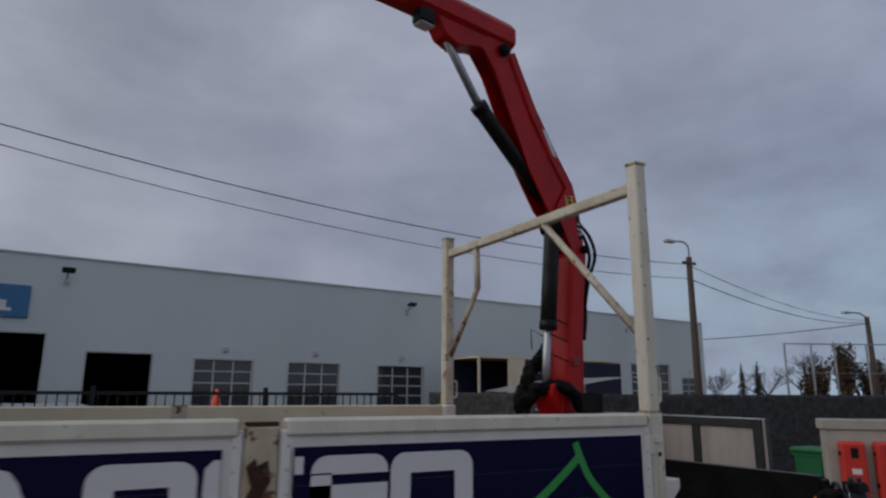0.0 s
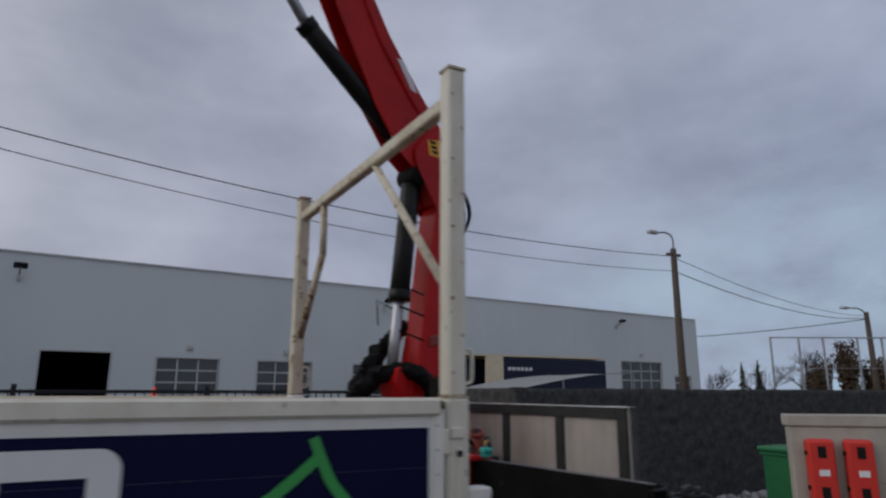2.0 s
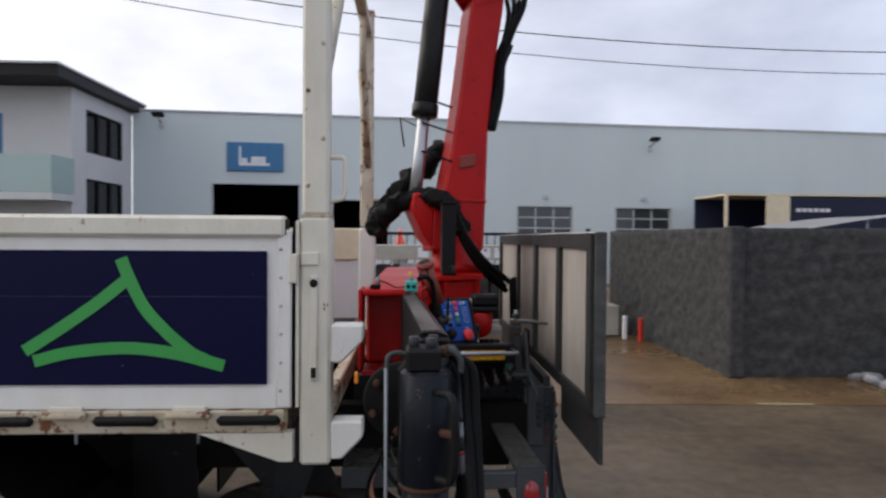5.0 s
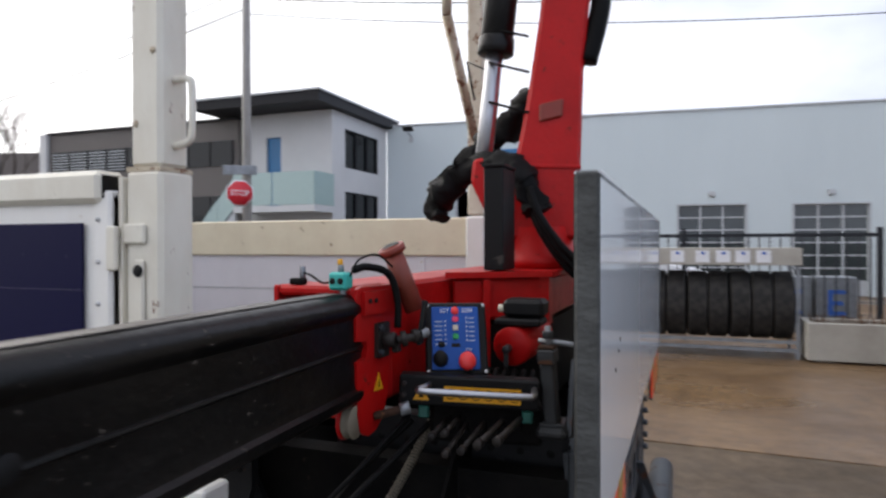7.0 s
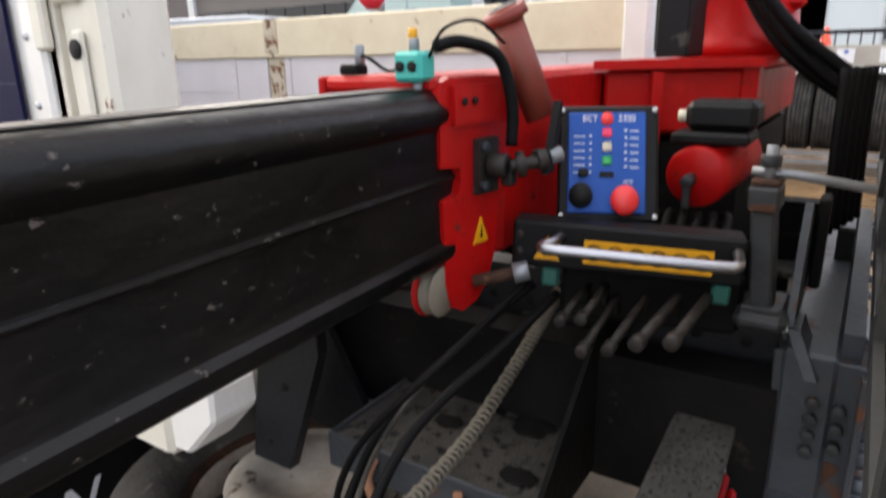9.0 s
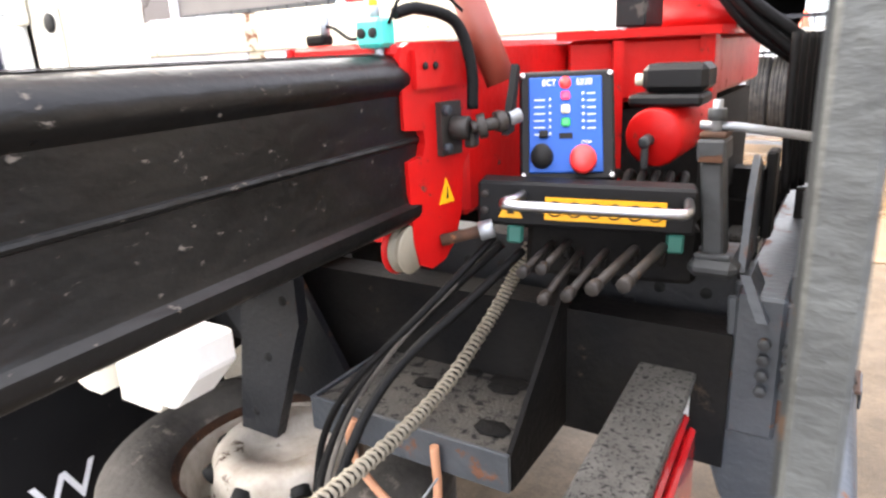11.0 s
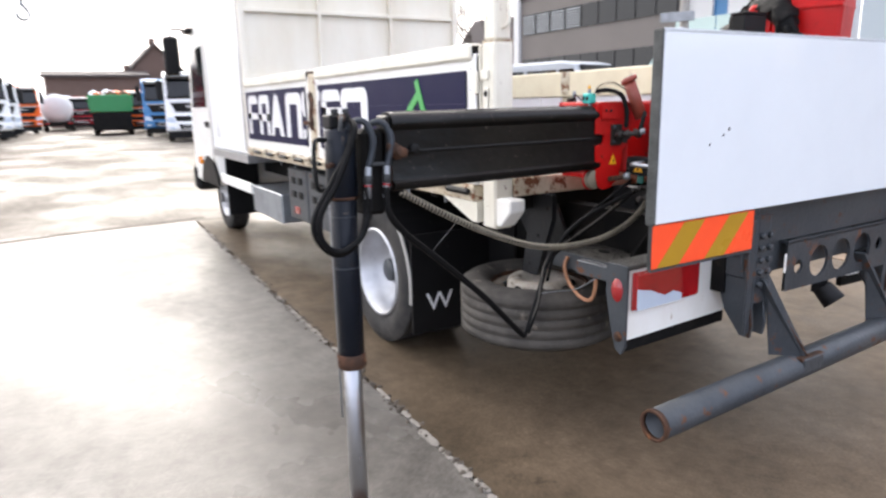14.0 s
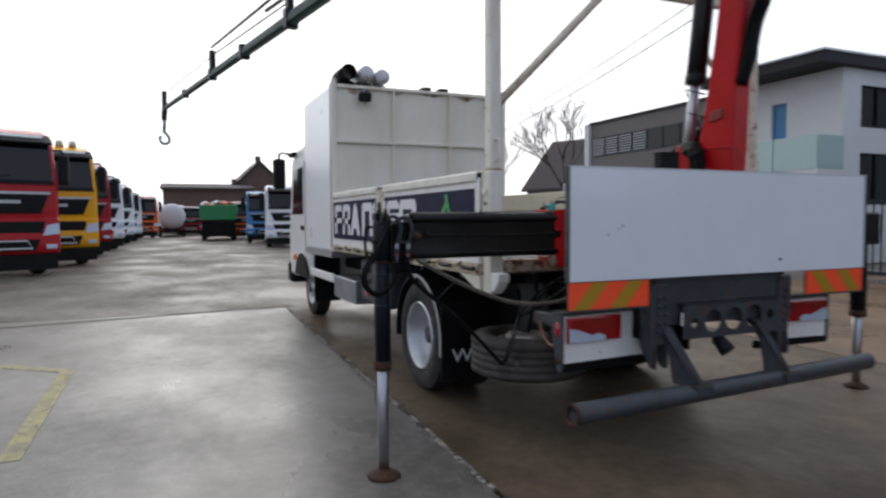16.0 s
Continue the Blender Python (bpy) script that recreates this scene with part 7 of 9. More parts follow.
hd = part("valve_head", box((LX - 0.042, LY - 0.045, 1.505), (LX + 0.03, LY + 0.035, 1.552), 0.006), M["plastic"], og, "greasy black valve block")
part("leg_cap", cyl((LX, LY, 1.49), (LX, LY, 1.507), 0.05, 0.044, seg=24), M["legpaint"], hd)
for x, y in ((-0.025, 0.0), (0.01, -0.02), (0.015, 0.02)):
    part("valve_cap", cyl((LX + x, LY + y, 1.552), (LX + x, LY + y, 1.572), 0.011, seg=8), M["clampsteel"], hd)
part("pipe_elbow", tube([(LX - 0.042, LY, 1.535), (LX - 0.062, LY, 1.537), (LX - 0.078, LY - 0.01, 1.53), (LX - 0.081, LY - 0.018, 1.505)], 0.006, seg=8), M["clampsteel"], hd)
part("pipe_elbow", tube([(LX + 0.03, LY, 1.54), (LX + 0.05, LY - 0.01, 1.543), (LX + 0.068, LY - 0.02, 1.53), (LX + 0.07, LY - 0.025, 1.5)], 0.007, seg=8), M["clampsteel"], hd)
part("rusty_collar", cyl((LX + 0.032, LY, 1.54), (LX + 0.045, LY - 0.008, 1.542), 0.013, seg=8), M["rust"], hd)
part("leg_mount", box((LX - 0.06, LY + 0.06, 1.2), (LX + 0.05, -0.711, 1.5), 0.015), M["dark"], og)
part("tell_rod", cyl((LX - 0.08, LY - 0.02, 0.4), (LX - 0.082, LY - 0.02, 1.51), 0.0036, seg=8), M["galv"], og, "pale thin leg position rod")
part("side_handle", tube([(LX + 0.02, LY - 0.06, 1.47), (LX + 0.05, LY - 0.11, 1.46), (LX + 0.05, LY - 0.11, 1.32), (LX + 0.02, LY - 0.07, 1.3)], 0.008, per=5), M["plastic"], og)
for k, (dx, dz) in enumerate(((0.0, 0.0), (0.016, 0.012))):
    part("hose_loop", tube([(0.4, -0.835, 1.53), (0.425 + dx, -0.845, 1.5), (0.43 + dx, -0.875, 1.42), (0.432 + dx, -0.935 + dz, 1.325), (0.432 + dx, -0.995 + dz, 1.23), (0.432 + dx, -0.998 + dz, 1.155), (0.432 + dx, -0.95, 1.095 + dz), (0.432 + dx, -0.9, 1.088 + dz), (0.432 + dx, -0.845, 1.125 + dz), (0.43 + dx, -0.817, 1.19), (0.428, -0.812 + dx, 1.265)], 0.0105), M["hose"], og)
for y, top in ((-0.79, 1.528), (-0.72, 1.522)):
    part("hose_arch", tube([(0.37, y - 0.055, 1.5), (0.39, y - 0.03, top), (0.41, y, top - 0.005), (0.42, y + 0.02, 1.47), (0.42, y + 0.015, 1.42), (0.42, y, 1.375)], 0.0115), M["bluehose"], og, "grey guarded hose")
    part("coupling", cyl((0.422, y - 0.002, 1.375), (0.426, y - 0.012, 1.265), 0.0125, seg=8), M["galv"], og)
    part("coupling_nut", cyl((0.422, y - 0.004, 1.345), (0.423, y - 0.006, 1.315), 0.0165, seg=6), M["clampsteel"], og)
    part("coupling_ring", cyl((0.4235, y - 0.007, 1.312), (0.424, y - 0.008, 1.306), 0.0155, seg=10), M["redlens"], og)
part("coupling_bridge", box((0.408, -0.785, 1.374), (0.424, -0.7, 1.388), 0.003), M["clampsteel"], og)
part("rusty_lug", box((0.405, -0.715, 1.41), (0.43, -0.675, 1.452), 0.006), M["rust"], og, "rusty pin lug")
part("rusty_lug", cyl((0.385, -0.69, 1.395), (0.385, -0.69, 1.3), 0.014, seg=8), M["rust"], og)
part("drain_tube", cyl((0.445, -0.815, 1.31), (0.45, -0.805, 1.2), 0.006, seg=8), M["hose"], og)
part("side_stud", cyl((LX + 0.03, LY - 0.045, 1.385), (LX + 0.06, LY - 0.075, 1.385), 0.009, seg=8), M["rust"], og)
part("trailing_hose", tube([(0.426, -0.732, 1.3), (0.43, -0.72, 1.2), (0.418, -0.64, 1.11), (0.4, -0.54, 1.03), (0.39, -0.3, 0.82), (0.38, -0.11, 0.625), (0.376, -0.075, 0.605)], 0.0125), M["hose"], og)
part("trailing_hose", tube([(0.37, -0.07, 0.607), (0.37, -0.02, 0.73), (0.345, 0.05, 0.86), (0.27, 0.13, 0.88), (0.215, 0.25, 0.905), (0.205, 0.32, 0.935), (0.225, 0.42, 0.995), (0.3, 0.5, 1.085), (0.4, 0.56, 1.19)], 0.0085), M["hose"], og)
part("trailing_hose", tube([(0.378, -0.06, 0.61), (0.378, -0.01, 0.73), (0.36, 0.045, 0.88), (0.355, 0.11, 0.965), (0.36, 0.18, 1.03), (0.386, 0.25, 1.085), (0.44, 0.36, 1.15), (0.47, 0.5, 1.2)], 0.0085), M["hose"], og)
part("trailing_cable", tube([(0.372, -0.066, 0.608), (0.382, -0.012, 0.74), (0.362, 0.03, 0.87), (0.3, 0.13, 0.92), (0.24, 0.28, 0.95), (0.25, 0.43, 1.02), (0.33, 0.52, 1.12)], 0.005, seg=8), M["dusty"], og)
part("hose_strap", tube([(0.37, -0.005, 0.775), (0.365, 0.1, 0.765), (0.36, 0.22, 0.755), (0.37, 0.34, 0.79)], 0.0028, seg=6), M["galv"], og)
part("tie_wire", tube([(0.4, -0.54, 1.035), (0.37, -0.4, 1.14)], 0.0018, seg=6, smooth=False), M["clampsteel"], og)
sp_pts = [(0.44, -0.68, 1.28), (0.46, -0.55, 1.205), (0.455, -0.4, 1.13), (0.44, -0.25, 1.065), (0.42, -0.08, 1.005), (0.4, 0.08, 0.975), (0.393, 0.22, 0.97), (0.385, 0.36, 0.98), (0.38, 0.5, 1.02), (0.4, 0.58, 1.09), (0.44, 0.6, 1.18)]
part("spiral_hose", tube(sp_pts, 0.0095), M["dark"], og, "hose inside a beige spiral guard")
bm = bmesh.new()
ps = smooth_path(sp_pts, 60)
hel = []
for i, p in enumerate(ps):
    d = (ps[min(i + 1, len(ps) - 1)] - ps[max(i - 1, 0)]).normalized()
    u, v = frame_of(d)
    a = i * 1.15
    hel.append(p + (u * math.cos(a) + v * math.sin(a)) * 0.0112)
tube(hel, 0.004, bm, 5, False)
part("spiral_wrap", bm, M["coil"], og)

# far outrigger
og2 = thing("outrigger", (0.3, 2.8, 0), "black far outrigger leg on its foot plate", "outrigger", "outriggers")
part("beam", box((0.2, 2.31, 1.28), (0.385, 3.56, 1.55), 0.015), M["black"], og2)
part("leg_tube", cyl((0.16, 3.62, 0.67), (0.16, 3.62, 1.5), 0.065, seg=24), M["legpaint"], og2)
part("leg_collar", cyl((0.16, 3.62, 0.635), (0.16, 3.62, 0.69), 0.07, seg=24), M["rust"], og2)
part("leg_rod", cyl((0.16, 3.62, 0.05), (0.16, 3.62, 0.64), 0.037, seg=24), M["chrome"], og2)
part("foot_plate", lathe([(0, 0.0), (0.095, 0.0), (0.1, 0.012), (0.04, 0.05), (0, 0.055)], (0.16, 3.62, 0), (0, 0, 1), seg=24), M["rust"], og2)

# red sleeve with pulley, sensor and lock
sv = thing("outrigger_sleeve", (0.33, 0.35, 1.27), "red outrigger sleeve with pulley and lock lever", "crane part")


def sx(y, z, x=0.0):
    """A point on the sleeve's near plate; x is the height over its face."""
    return V(0.345 + 0.15 * (y - 0.325) + x, y - 0.15 * x, z)


def on_plate(pts, x0, x1):
    return prism([sx(y, z, x0) for y, z in pts], sx(0.4, 1.4, x1) - sx(0.4, 1.4, x0))


plate = [(0.325, 1.437), (0.325, 1.545), (0.333, 1.565), (0.35, 1.572), (0.5, 1.572), (0.5, 1.39), (0.47, 1.36), (0.462, 1.28), (0.44, 1.225), (0.41, 1.198), (0.375, 1.19), (0.345, 1.205), (0.332, 1.25), (0.328, 1.385), (0.365, 1.39), (0.372, 1.41), (0.37, 1.432)]
face = part("face_plate", on_plate(plate, -0.012, 0.004), M["red"], sv, "chipped red sleeve plate")
part("sleeve_top", box((0.12, 0.325, 1.548), (0.34, 0.5, 1.574), 0.008), M["red"], sv)
part("plate_lip", on_plate([(0.35, 1.5), (0.46, 1.5), (0.46, 1.56), (0.35, 1.56)], 0.0045, 0.014), M["red"], sv)
part("far_cheek", box((0.105, 0.325, 1.26), (0.12, 0.5, 1.574), 0.004), M["red"], sv)
part("sleeve_bottom", box((0.12, 0.34, 1.238), (0.33, 0.5, 1.254)), M["red"], sv)
part("lower_lug", cyl((0.312, 0.33, 1.237), (0.322, 0.33, 1.237), 0.046), M["red"], sv)
part("pulley", lathe([(0, 0), (0.04, 0), (0.043, 0.004), (0.034, 0.009), (0.034, 0.017), (0.043, 0.022), (0.04, 0.026), (0, 0.026)], (0.3225, 0.33, 1.237), (1, 0, 0), seg=28), M["coil"], sv, "worn beige nylon pulley")
part("pulley_bolt", tube([sx(0.4, 1.235, 0.004), sx(0.43, 1.243, 0.035), sx(0.45, 1.25, 0.06)], 0.011, seg=8, smooth=False), M["rust"], sv)
part("bolt_knob", cyl(sx(0.445, 1.248, 0.055), sx(0.46, 1.254, 0.075), 0.017, seg=10), M["galv"], sv)
for y in (0.37, 0.395):
    part("bolt", cyl(sx(y, 1.535, 0.0145), sx(y, 1.535, 0.018), 0.006, seg=8), M["ink"], sv)
tri = part("warning_triangle", on_plate([(0.4, 1.3), (0.44, 1.3), (0.42, 1.345)], 0.0045, 0.006), M["sticker"], sv)
part("triangle_mark", on_plate([(0.417, 1.308), (0.423, 1.308), (0.421, 1.33)], 0.0063, 0.0072), M["ink"], tri)
lk = part("lock_plate", on_plate([(0.402, 1.385), (0.455, 1.385), (0.455, 1.475), (0.402, 1.475)], 0.0045, 0.016), M["leverworn"], sv)
for z in (1.398, 1.462):
    part("lock_bolt", cyl(sx(0.412, z, 0.016), sx(0.412, z, 0.026), 0.009, seg=6), M["bluehose"], lk)
part("lock_barrel", cyl(sx(0.43, 1.43, 0.016), sx(0.44, 1.43, 0.045), 0.02), M["leverworn"], lk)
part("lock_arm", tube([sx(0.44, 1.43, 0.05), sx(0.46, 1.435, 0.075), sx(0.482, 1.438, 0.085)], 0.011, seg=8), M["leverworn"], lk)
part("lock_collar", cyl(sx(0.448, 1.431, 0.056), sx(0.457, 1.434, 0.068), 0.021, seg=8), M["leverworn"], lk)
part("lock_nut", cyl(sx(0.47, 1.437, 0.078), sx(0.484, 1.44, 0.086), 0.019, seg=6), M["leverworn"], lk)
part("lock_link", box(tuple(sx(0.44, 1.395, 0.03)), tuple(V(0.02, 0.025, 0.03) + sx(0.44, 1.395, 0.03)), 0.004), M["leverworn"], lk)
part("lock_lever", prism([sx(0.475, 1.415, 0.085), sx(0.495, 1.42, 0.085), sx(0.5, 1.45, 0.085), sx(0.515, 1.525, 0.085), sx(0.508, 1.53, 0.085), sx(0.487, 1.46, 0.085)], (0.012, 0, 0)), M["plastic"], lk)
part("lock_cap", cyl(sx(0.49, 1.442, 0.09), sx(0.508, 1.446, 0.1), 0.013), M["galv"], lk)
sn = part("sensor", box((0.285, 0.298, 1.566), (0.335, 0.34, 1.61), 0.006), M["teal"], sv, "teal sensor block with two sockets")
for dx in (0.299, 0.321):
    part("socket", cyl((dx, 0.2975, 1.588), (dx, 0.295, 1.588), 0.008, seg=14), M["ink"], sn)
part("fitting", cyl((0.31, 0.32, 1.61), (0.31, 0.32, 1.628), 0.008, seg=8), M["galv"], sn)
part("yellow_cap", cyl((0.308, 0.32, 1.627), (0.308, 0.32, 1.642), 0.007, seg=8), M["sticker"], sn)
part("sensor_stem", cyl((0.315, 0.32, 1.55), (0.315, 0.32, 1.567), 0.008, seg=8), M["galv"], sn)
part("sensor_wire", tube([(0.285, 0.32, 1.585), (0.25, 0.33, 1.582), (0.21, 0.34, 1.6), (0.18, 0.35, 1.606)], 0.003, seg=6), M["hose"], sn)
part("sensor_wire", tube([(0.335, 0.32, 1.6), (0.35, 0.34, 1.64), (0.37, 0.4, 1.652), (0.38, 0.47, 1.62)], 0.0028, seg=6), M["hose"], sn)
part("hose", tube([(0.34, 0.33, 1.615), (0.36, 0.37, 1.622), (0.39, 0.43, 1.6), (0.405, 0.45, 1.53), (0.405, 0.45, 1.46)], 0.01), M["hose"], sv)
part("grease_block", box((0.15, 0.33, 1.575), (0.19, 0.36, 1.592), 0.004), M["dark"], sv)
part("grease_stud", cyl((0.18, 0.35, 1.59), (0.18, 0.35, 1.622), 0.008, seg=8), M["galv"], sv)
hn = part("holder_tube", tube([(0.425, 0.52, 1.5), (0.365, 0.492, 1.672)], 0.027, seg=16, smooth=False), M["redrust"], sv, "worn red square holder tube")
part("holder_flange", tube([(0.37, 0.499, 1.656), (0.365, 0.492, 1.673)], 0.037, seg=16, smooth=False), M["redrust"], hn)
part("holder_bore", tube([(0.3652, 0.4925, 1.6725), (0.3642, 0.491, 1.676)], 0.024, seg=14, smooth=False), M["ink"], hn)

# control station
cs = thing("control_station", (0.57, 0.6, 1.16), "crane control station with blue panel and lever row", "controls")
pn = part("panel_box", box((0.41, 0.612, 1.3), (0.6, 0.7, 1.51), 0.006), M["plastic"], cs)
fc = part("panel_face", box((0.43, 0.606, 1.315), (0.575, 0.6115, 1.495), 0.002), M["ctl"], pn, "blue control panel face")
for x, z in ((0.418, 1.5), (0.592, 1.5), (0.418, 1.31), (0.592, 1.31)):
    part("screw", cyl((x, 0.612, z), (x, 0.607, z), 0.005, seg=8), M["alu"], pn)
part("emergency_stop", lathe([(0.0, 0.028), (0.022, 0.026), (0.026, 0.02), (0.026, 0.012), (0.015, 0.01), (0.015, 0)], (0.535, 0.606, 1.335), (0, -1, 0), seg=24), M["button"], fc, "red emergency stop button")
part("black_knob", lathe([(0.0, 0.022), (0.02, 0.02), (0.023, 0.0)], (0.455, 0.606, 1.345), (0, -1, 0), seg=20), M["ink"], fc)
part("key_switch", box((0.45, 0.596, 1.378), (0.468, 0.6055, 1.392), 0.002), M["ink"], fc)
for z, mt in ((1.45, "pink"), (1.425, "ivory"), (1.4, "greenbtn")):
    part("button", box((0.494, 0.602, z), (0.512, 0.6055, z + 0.016), 0.003), M[mt], fc)
part("badge", lathe([(0, 0.0015), (0.012, 0.0015), (0.012, 0)], (0.503, 0.606, 1.483), (0, -1, 0), seg=16), M["button"], fc)
text_mesh("ECT", 0.016, M["paper"], Matrix.Translation((0.471, 0.6054, 1.483)) @ pose(0, 0, 0, 90, 0, 0), "panel_lettering", fc)
text_mesh("5320", 0.016, M["paper"], Matrix.Translation((0.54, 0.6054, 1.483)) @ pose(0, 0, 0, 90, 0, 0), "panel_lettering", fc)
text_mesh("STOP", 0.008, M["paper"], Matrix.Translation((0.543, 0.6054, 1.37)) @ pose(0, 0, 0, 90, 0, 0), "panel_lettering", fc)
for r_ in range(6):
    z = 1.46 - r_ * 0.013
    part("led", box((0.535, 0.604, z), (0.54, 0.6055, z + 0.004)), M["clearlens"], fc)
    part("print_bar", box((0.545, 0.6048, z), (0.562, 0.6055, z + 0.0022)), M["clearlens"], fc)
    part("print_bar", box((0.44, 0.6048, z - 0.01), (0.462, 0.6055, z - 0.0078)), M["clearlens"], fc)
    part("led", box((0.47, 0.604, z - 0.01), (0.474, 0.6055, z - 0.006)), M["clearlens"], fc)
part("display", box((0.49, 0.604, 1.378), (0.516, 0.6055, 1.388)), M["ink"], fc)
bar = part("sticker_bar", box((0.385, 0.5, 1.243), (0.77, 0.56, 1.322), 0.005), M["plastic"], cs, "black lever guard with warning stickers")
stk = part("sticker_strip", box((0.51, 0.4965, 1.258), (0.72, 0.4995, 1.298)), M["sticker"], bar, "yellow strip with round symbols")
for k in range(6):
    x = 0.528 + k * 0.035
    part("round_symbol", lathe([(0.014, 0.001), (0.0115, 0.001), (0.0115, 0), (0.014, 0)], (x, 0.4962, 1.278), (0, -1, 0), seg=16, close=True), M["ink"], stk)
tr2 = part("sticker_triangle", prism([(0.425, 0.499, 1.258), (0.47, 0.499, 1.258), (0.4475, 0.499, 1.3)], (0, -0.002, 0)), M["sticker"], bar)
part("triangle_mark", prism([(0.44, 0.4965, 1.266), (0.455, 0.4965, 1.266), (0.447, 0.4965, 1.284)], (0, -0.001, 0)), M["ink"], tr2)
part("guard_handle", tube([(0.47, 0.5, 1.3), (0.46, 0.46, 1.3), (0.445, 0.44, 1.298), (0.46, 0.43, 1.297), (0.55, 0.43, 1.296), (0.72, 0.43, 1.296), (0.745, 0.435, 1.297), (0.752, 0.46, 1.298), (0.755, 0.5, 1.3)], 0.009, per=6), M["chrome"], bar, "bright bent guard handle")
for z in (1.27, 1.3):
    part("bolt", cyl((0.4, 0.5, z), (0.4, 0.492, z), 0.007, seg=8), M["leverworn"], bar)
for bx, bz, tx, ty, tz, r_ in ((0.709, 1.222, 0.7, 0.365, 1.215, 0.0085), (0.662, 1.213, 0.652, 0.365, 1.202, 0.0085), (0.611, 1.203, 0.611, 0.365, 1.184, 0.007), (0.562, 1.195, 0.571, 0.365, 1.172, 0.0065), (0.541, 1.212, 0.562, 0.38, 1.216, 0.0065), (0.508, 1.206, 0.528, 0.38, 1.206, 0.0065)):
    lv = part("lever", tube([(bx, 0.55, bz), (tx, ty, tz)], r_, seg=10, smooth=False), M["leverworn"], cs, "worn dark control lever")
    e = (V(tx, ty, tz) - V(bx, 0.55, bz)).normalized()
    part("lever_tip", cyl(tuple(V(tx, ty, tz) - e * 0.014), tuple(V(tx, ty, tz) + e * 0.008), r_ + 0.003, seg=12), M["leverworn"], lv)
    part("lever_joint", cyl((bx - 0.006, 0.545, bz - 0.02), (bx + 0.006, 0.545, bz - 0.02), 0.013, seg=10), M["dark"], lv)
part("valve_block", box((0.47, 0.57, 1.13), (0.79, 0.7, 1.24), 0.01), M["dark"], cs)
for x in (0.44, 0.725):
    part("clip", box((x, 0.505, 1.208), (x + 0.03, 0.525, 1.242), 0.004), M["teal_dark"], cs)
for k in range(7):
    part("pipe", tube([(0.58 + k * 0.028, 0.62, 1.24), (0.6 + k * 0.028, 0.72, 1.3), (0.62 + k * 0.025, 0.82, 1.28)], 0.009, seg=8), M["hose"], cs)
flt = part("filter", cyl((0.663, 0.66, 1.394), (0.69, 0.88, 1.414), 0.059, seg=32, edge=0.005), M["red"], cs, "red oil filter canister")
part("filter_stud", cyl((0.655, 0.664, 1.392), (0.653, 0.63, 1.388), 0.012, seg=8), M["clampsteel"], flt)
part("filter_tap", box((0.646, 0.632, 1.335), (0.66, 0.648, 1.4), 0.004), M["clampsteel"], flt)
part("switch_box", box((0.63, 0.68, 1.48), (0.755, 0.78, 1.535), 0.012), M["plastic"], cs)
part("switch_tray", box((0.61, 0.66, 1.455), (0.75, 0.77, 1.478), 0.006), M["plastic"], cs)
part("white_gland", cyl((0.615, 0.7, 1.505), (0.63, 0.7, 1.505), 0.012, seg=12), M["ivory"], cs)
pc = part("post_clamp", prism([(0.762, 0.6, 1.195), (0.797, 0.6, 1.195), (0.784, 0.6, 1.36), (0.749, 0.6, 1.36)], (0.0, 0.06, 0), bev=0.004), M["clampsteel"], cs, "grey bolted clamp post")
part("clamp_collar", prism([(0.745, 0.592, 1.36), (0.79, 0.592, 1.36), (0.788, 0.592, 1.398), (0.743, 0.592, 1.398)], (0.0, 0.075, 0), bev=0.004), M["clampsteel"], pc)
part("clamp_rust", prism([(0.748, 0.5915, 1.362), (0.786, 0.5915, 1.362), (0.784, 0.5915, 1.374), (0.75, 0.5915, 1.37)], (0, -0.0015, 0)), M["rust"], pc)
part("clamp_foot", box((0.742, 0.575, 1.165), (0.822, 0.72, 1.197), 0.012), M["clampsteel"], pc)
part("clamp_web", box((0.752, 0.585, 1.197), (0.81, 0.6, 1.206), 0.002), M["clampsteel"], pc)
part("clamp_cheek", prism([(0.818, 0.62, 1.17), (0.818, 0.76, 1.17), (0.818, 0.76, 1.33), (0.818, 0.7, 1.36), (0.818, 0.66, 1.3)], (0.012, 0, 0)), M["steel"], pc)
part("sloped_stay", prism([(0.822, 0.62, 1.166), (0.84, 0.62, 1.166), (0.875, 0.6, 1.09), (0.857, 0.6, 1.09)], (0, 0.09, 0)), M["steel"], pc)
part("clamp_arm", tube([(0.742, 0.625, 1.418), (0.8, 0.625, 1.416), (0.91, 0.64, 1.4)], 0.0075, seg=8, smooth=False), M["galv"], pc)
part("clamp_cap", box((0.745, 0.6, 1.3985), (0.788, 0.66, 1.409), 0.003), M["rust"], pc)
part("clamp_bolt", cyl((0.768, 0.62, 1.405), (0.768, 0.62, 1.46), 0.009, seg=6), M["galv"], pc)
part("clamp_nut", cyl((0.768, 0.62, 1.427), (0.768, 0.62, 1.446), 0.0165, seg=6), M["clampsteel"], pc)
part("rubber_flap", box((0.835, 0.74, 1.2), (0.853, 0.8, 1.36), 0.004), M["hose"], cs)
for k in range(5):
    part("standing_hose", tube([(0.84 + 0.012 * k, 1.16 + 0.05 * k, 1.2), (0.832 + 0.012 * k, 1.16 + 0.05 * k, 1.4), (0.83 + 0.012 * k, 1.18 + 0.05 * k, 1.56)], 0.011, seg=8), M["hose"], cs)
for k, (x, w) in enumerate(((0.43, 0),)):
    part("hanging_hose", tube([(x, 0.47, 1.23), (x - 0.08, 0.36, 1.12), (x - 0.2, 0.28, 0.98), (x - 0.27, 0.26, 0.86), (x - 0.29, 0.24, 0.74)], 0.007), M["hose"], cs)

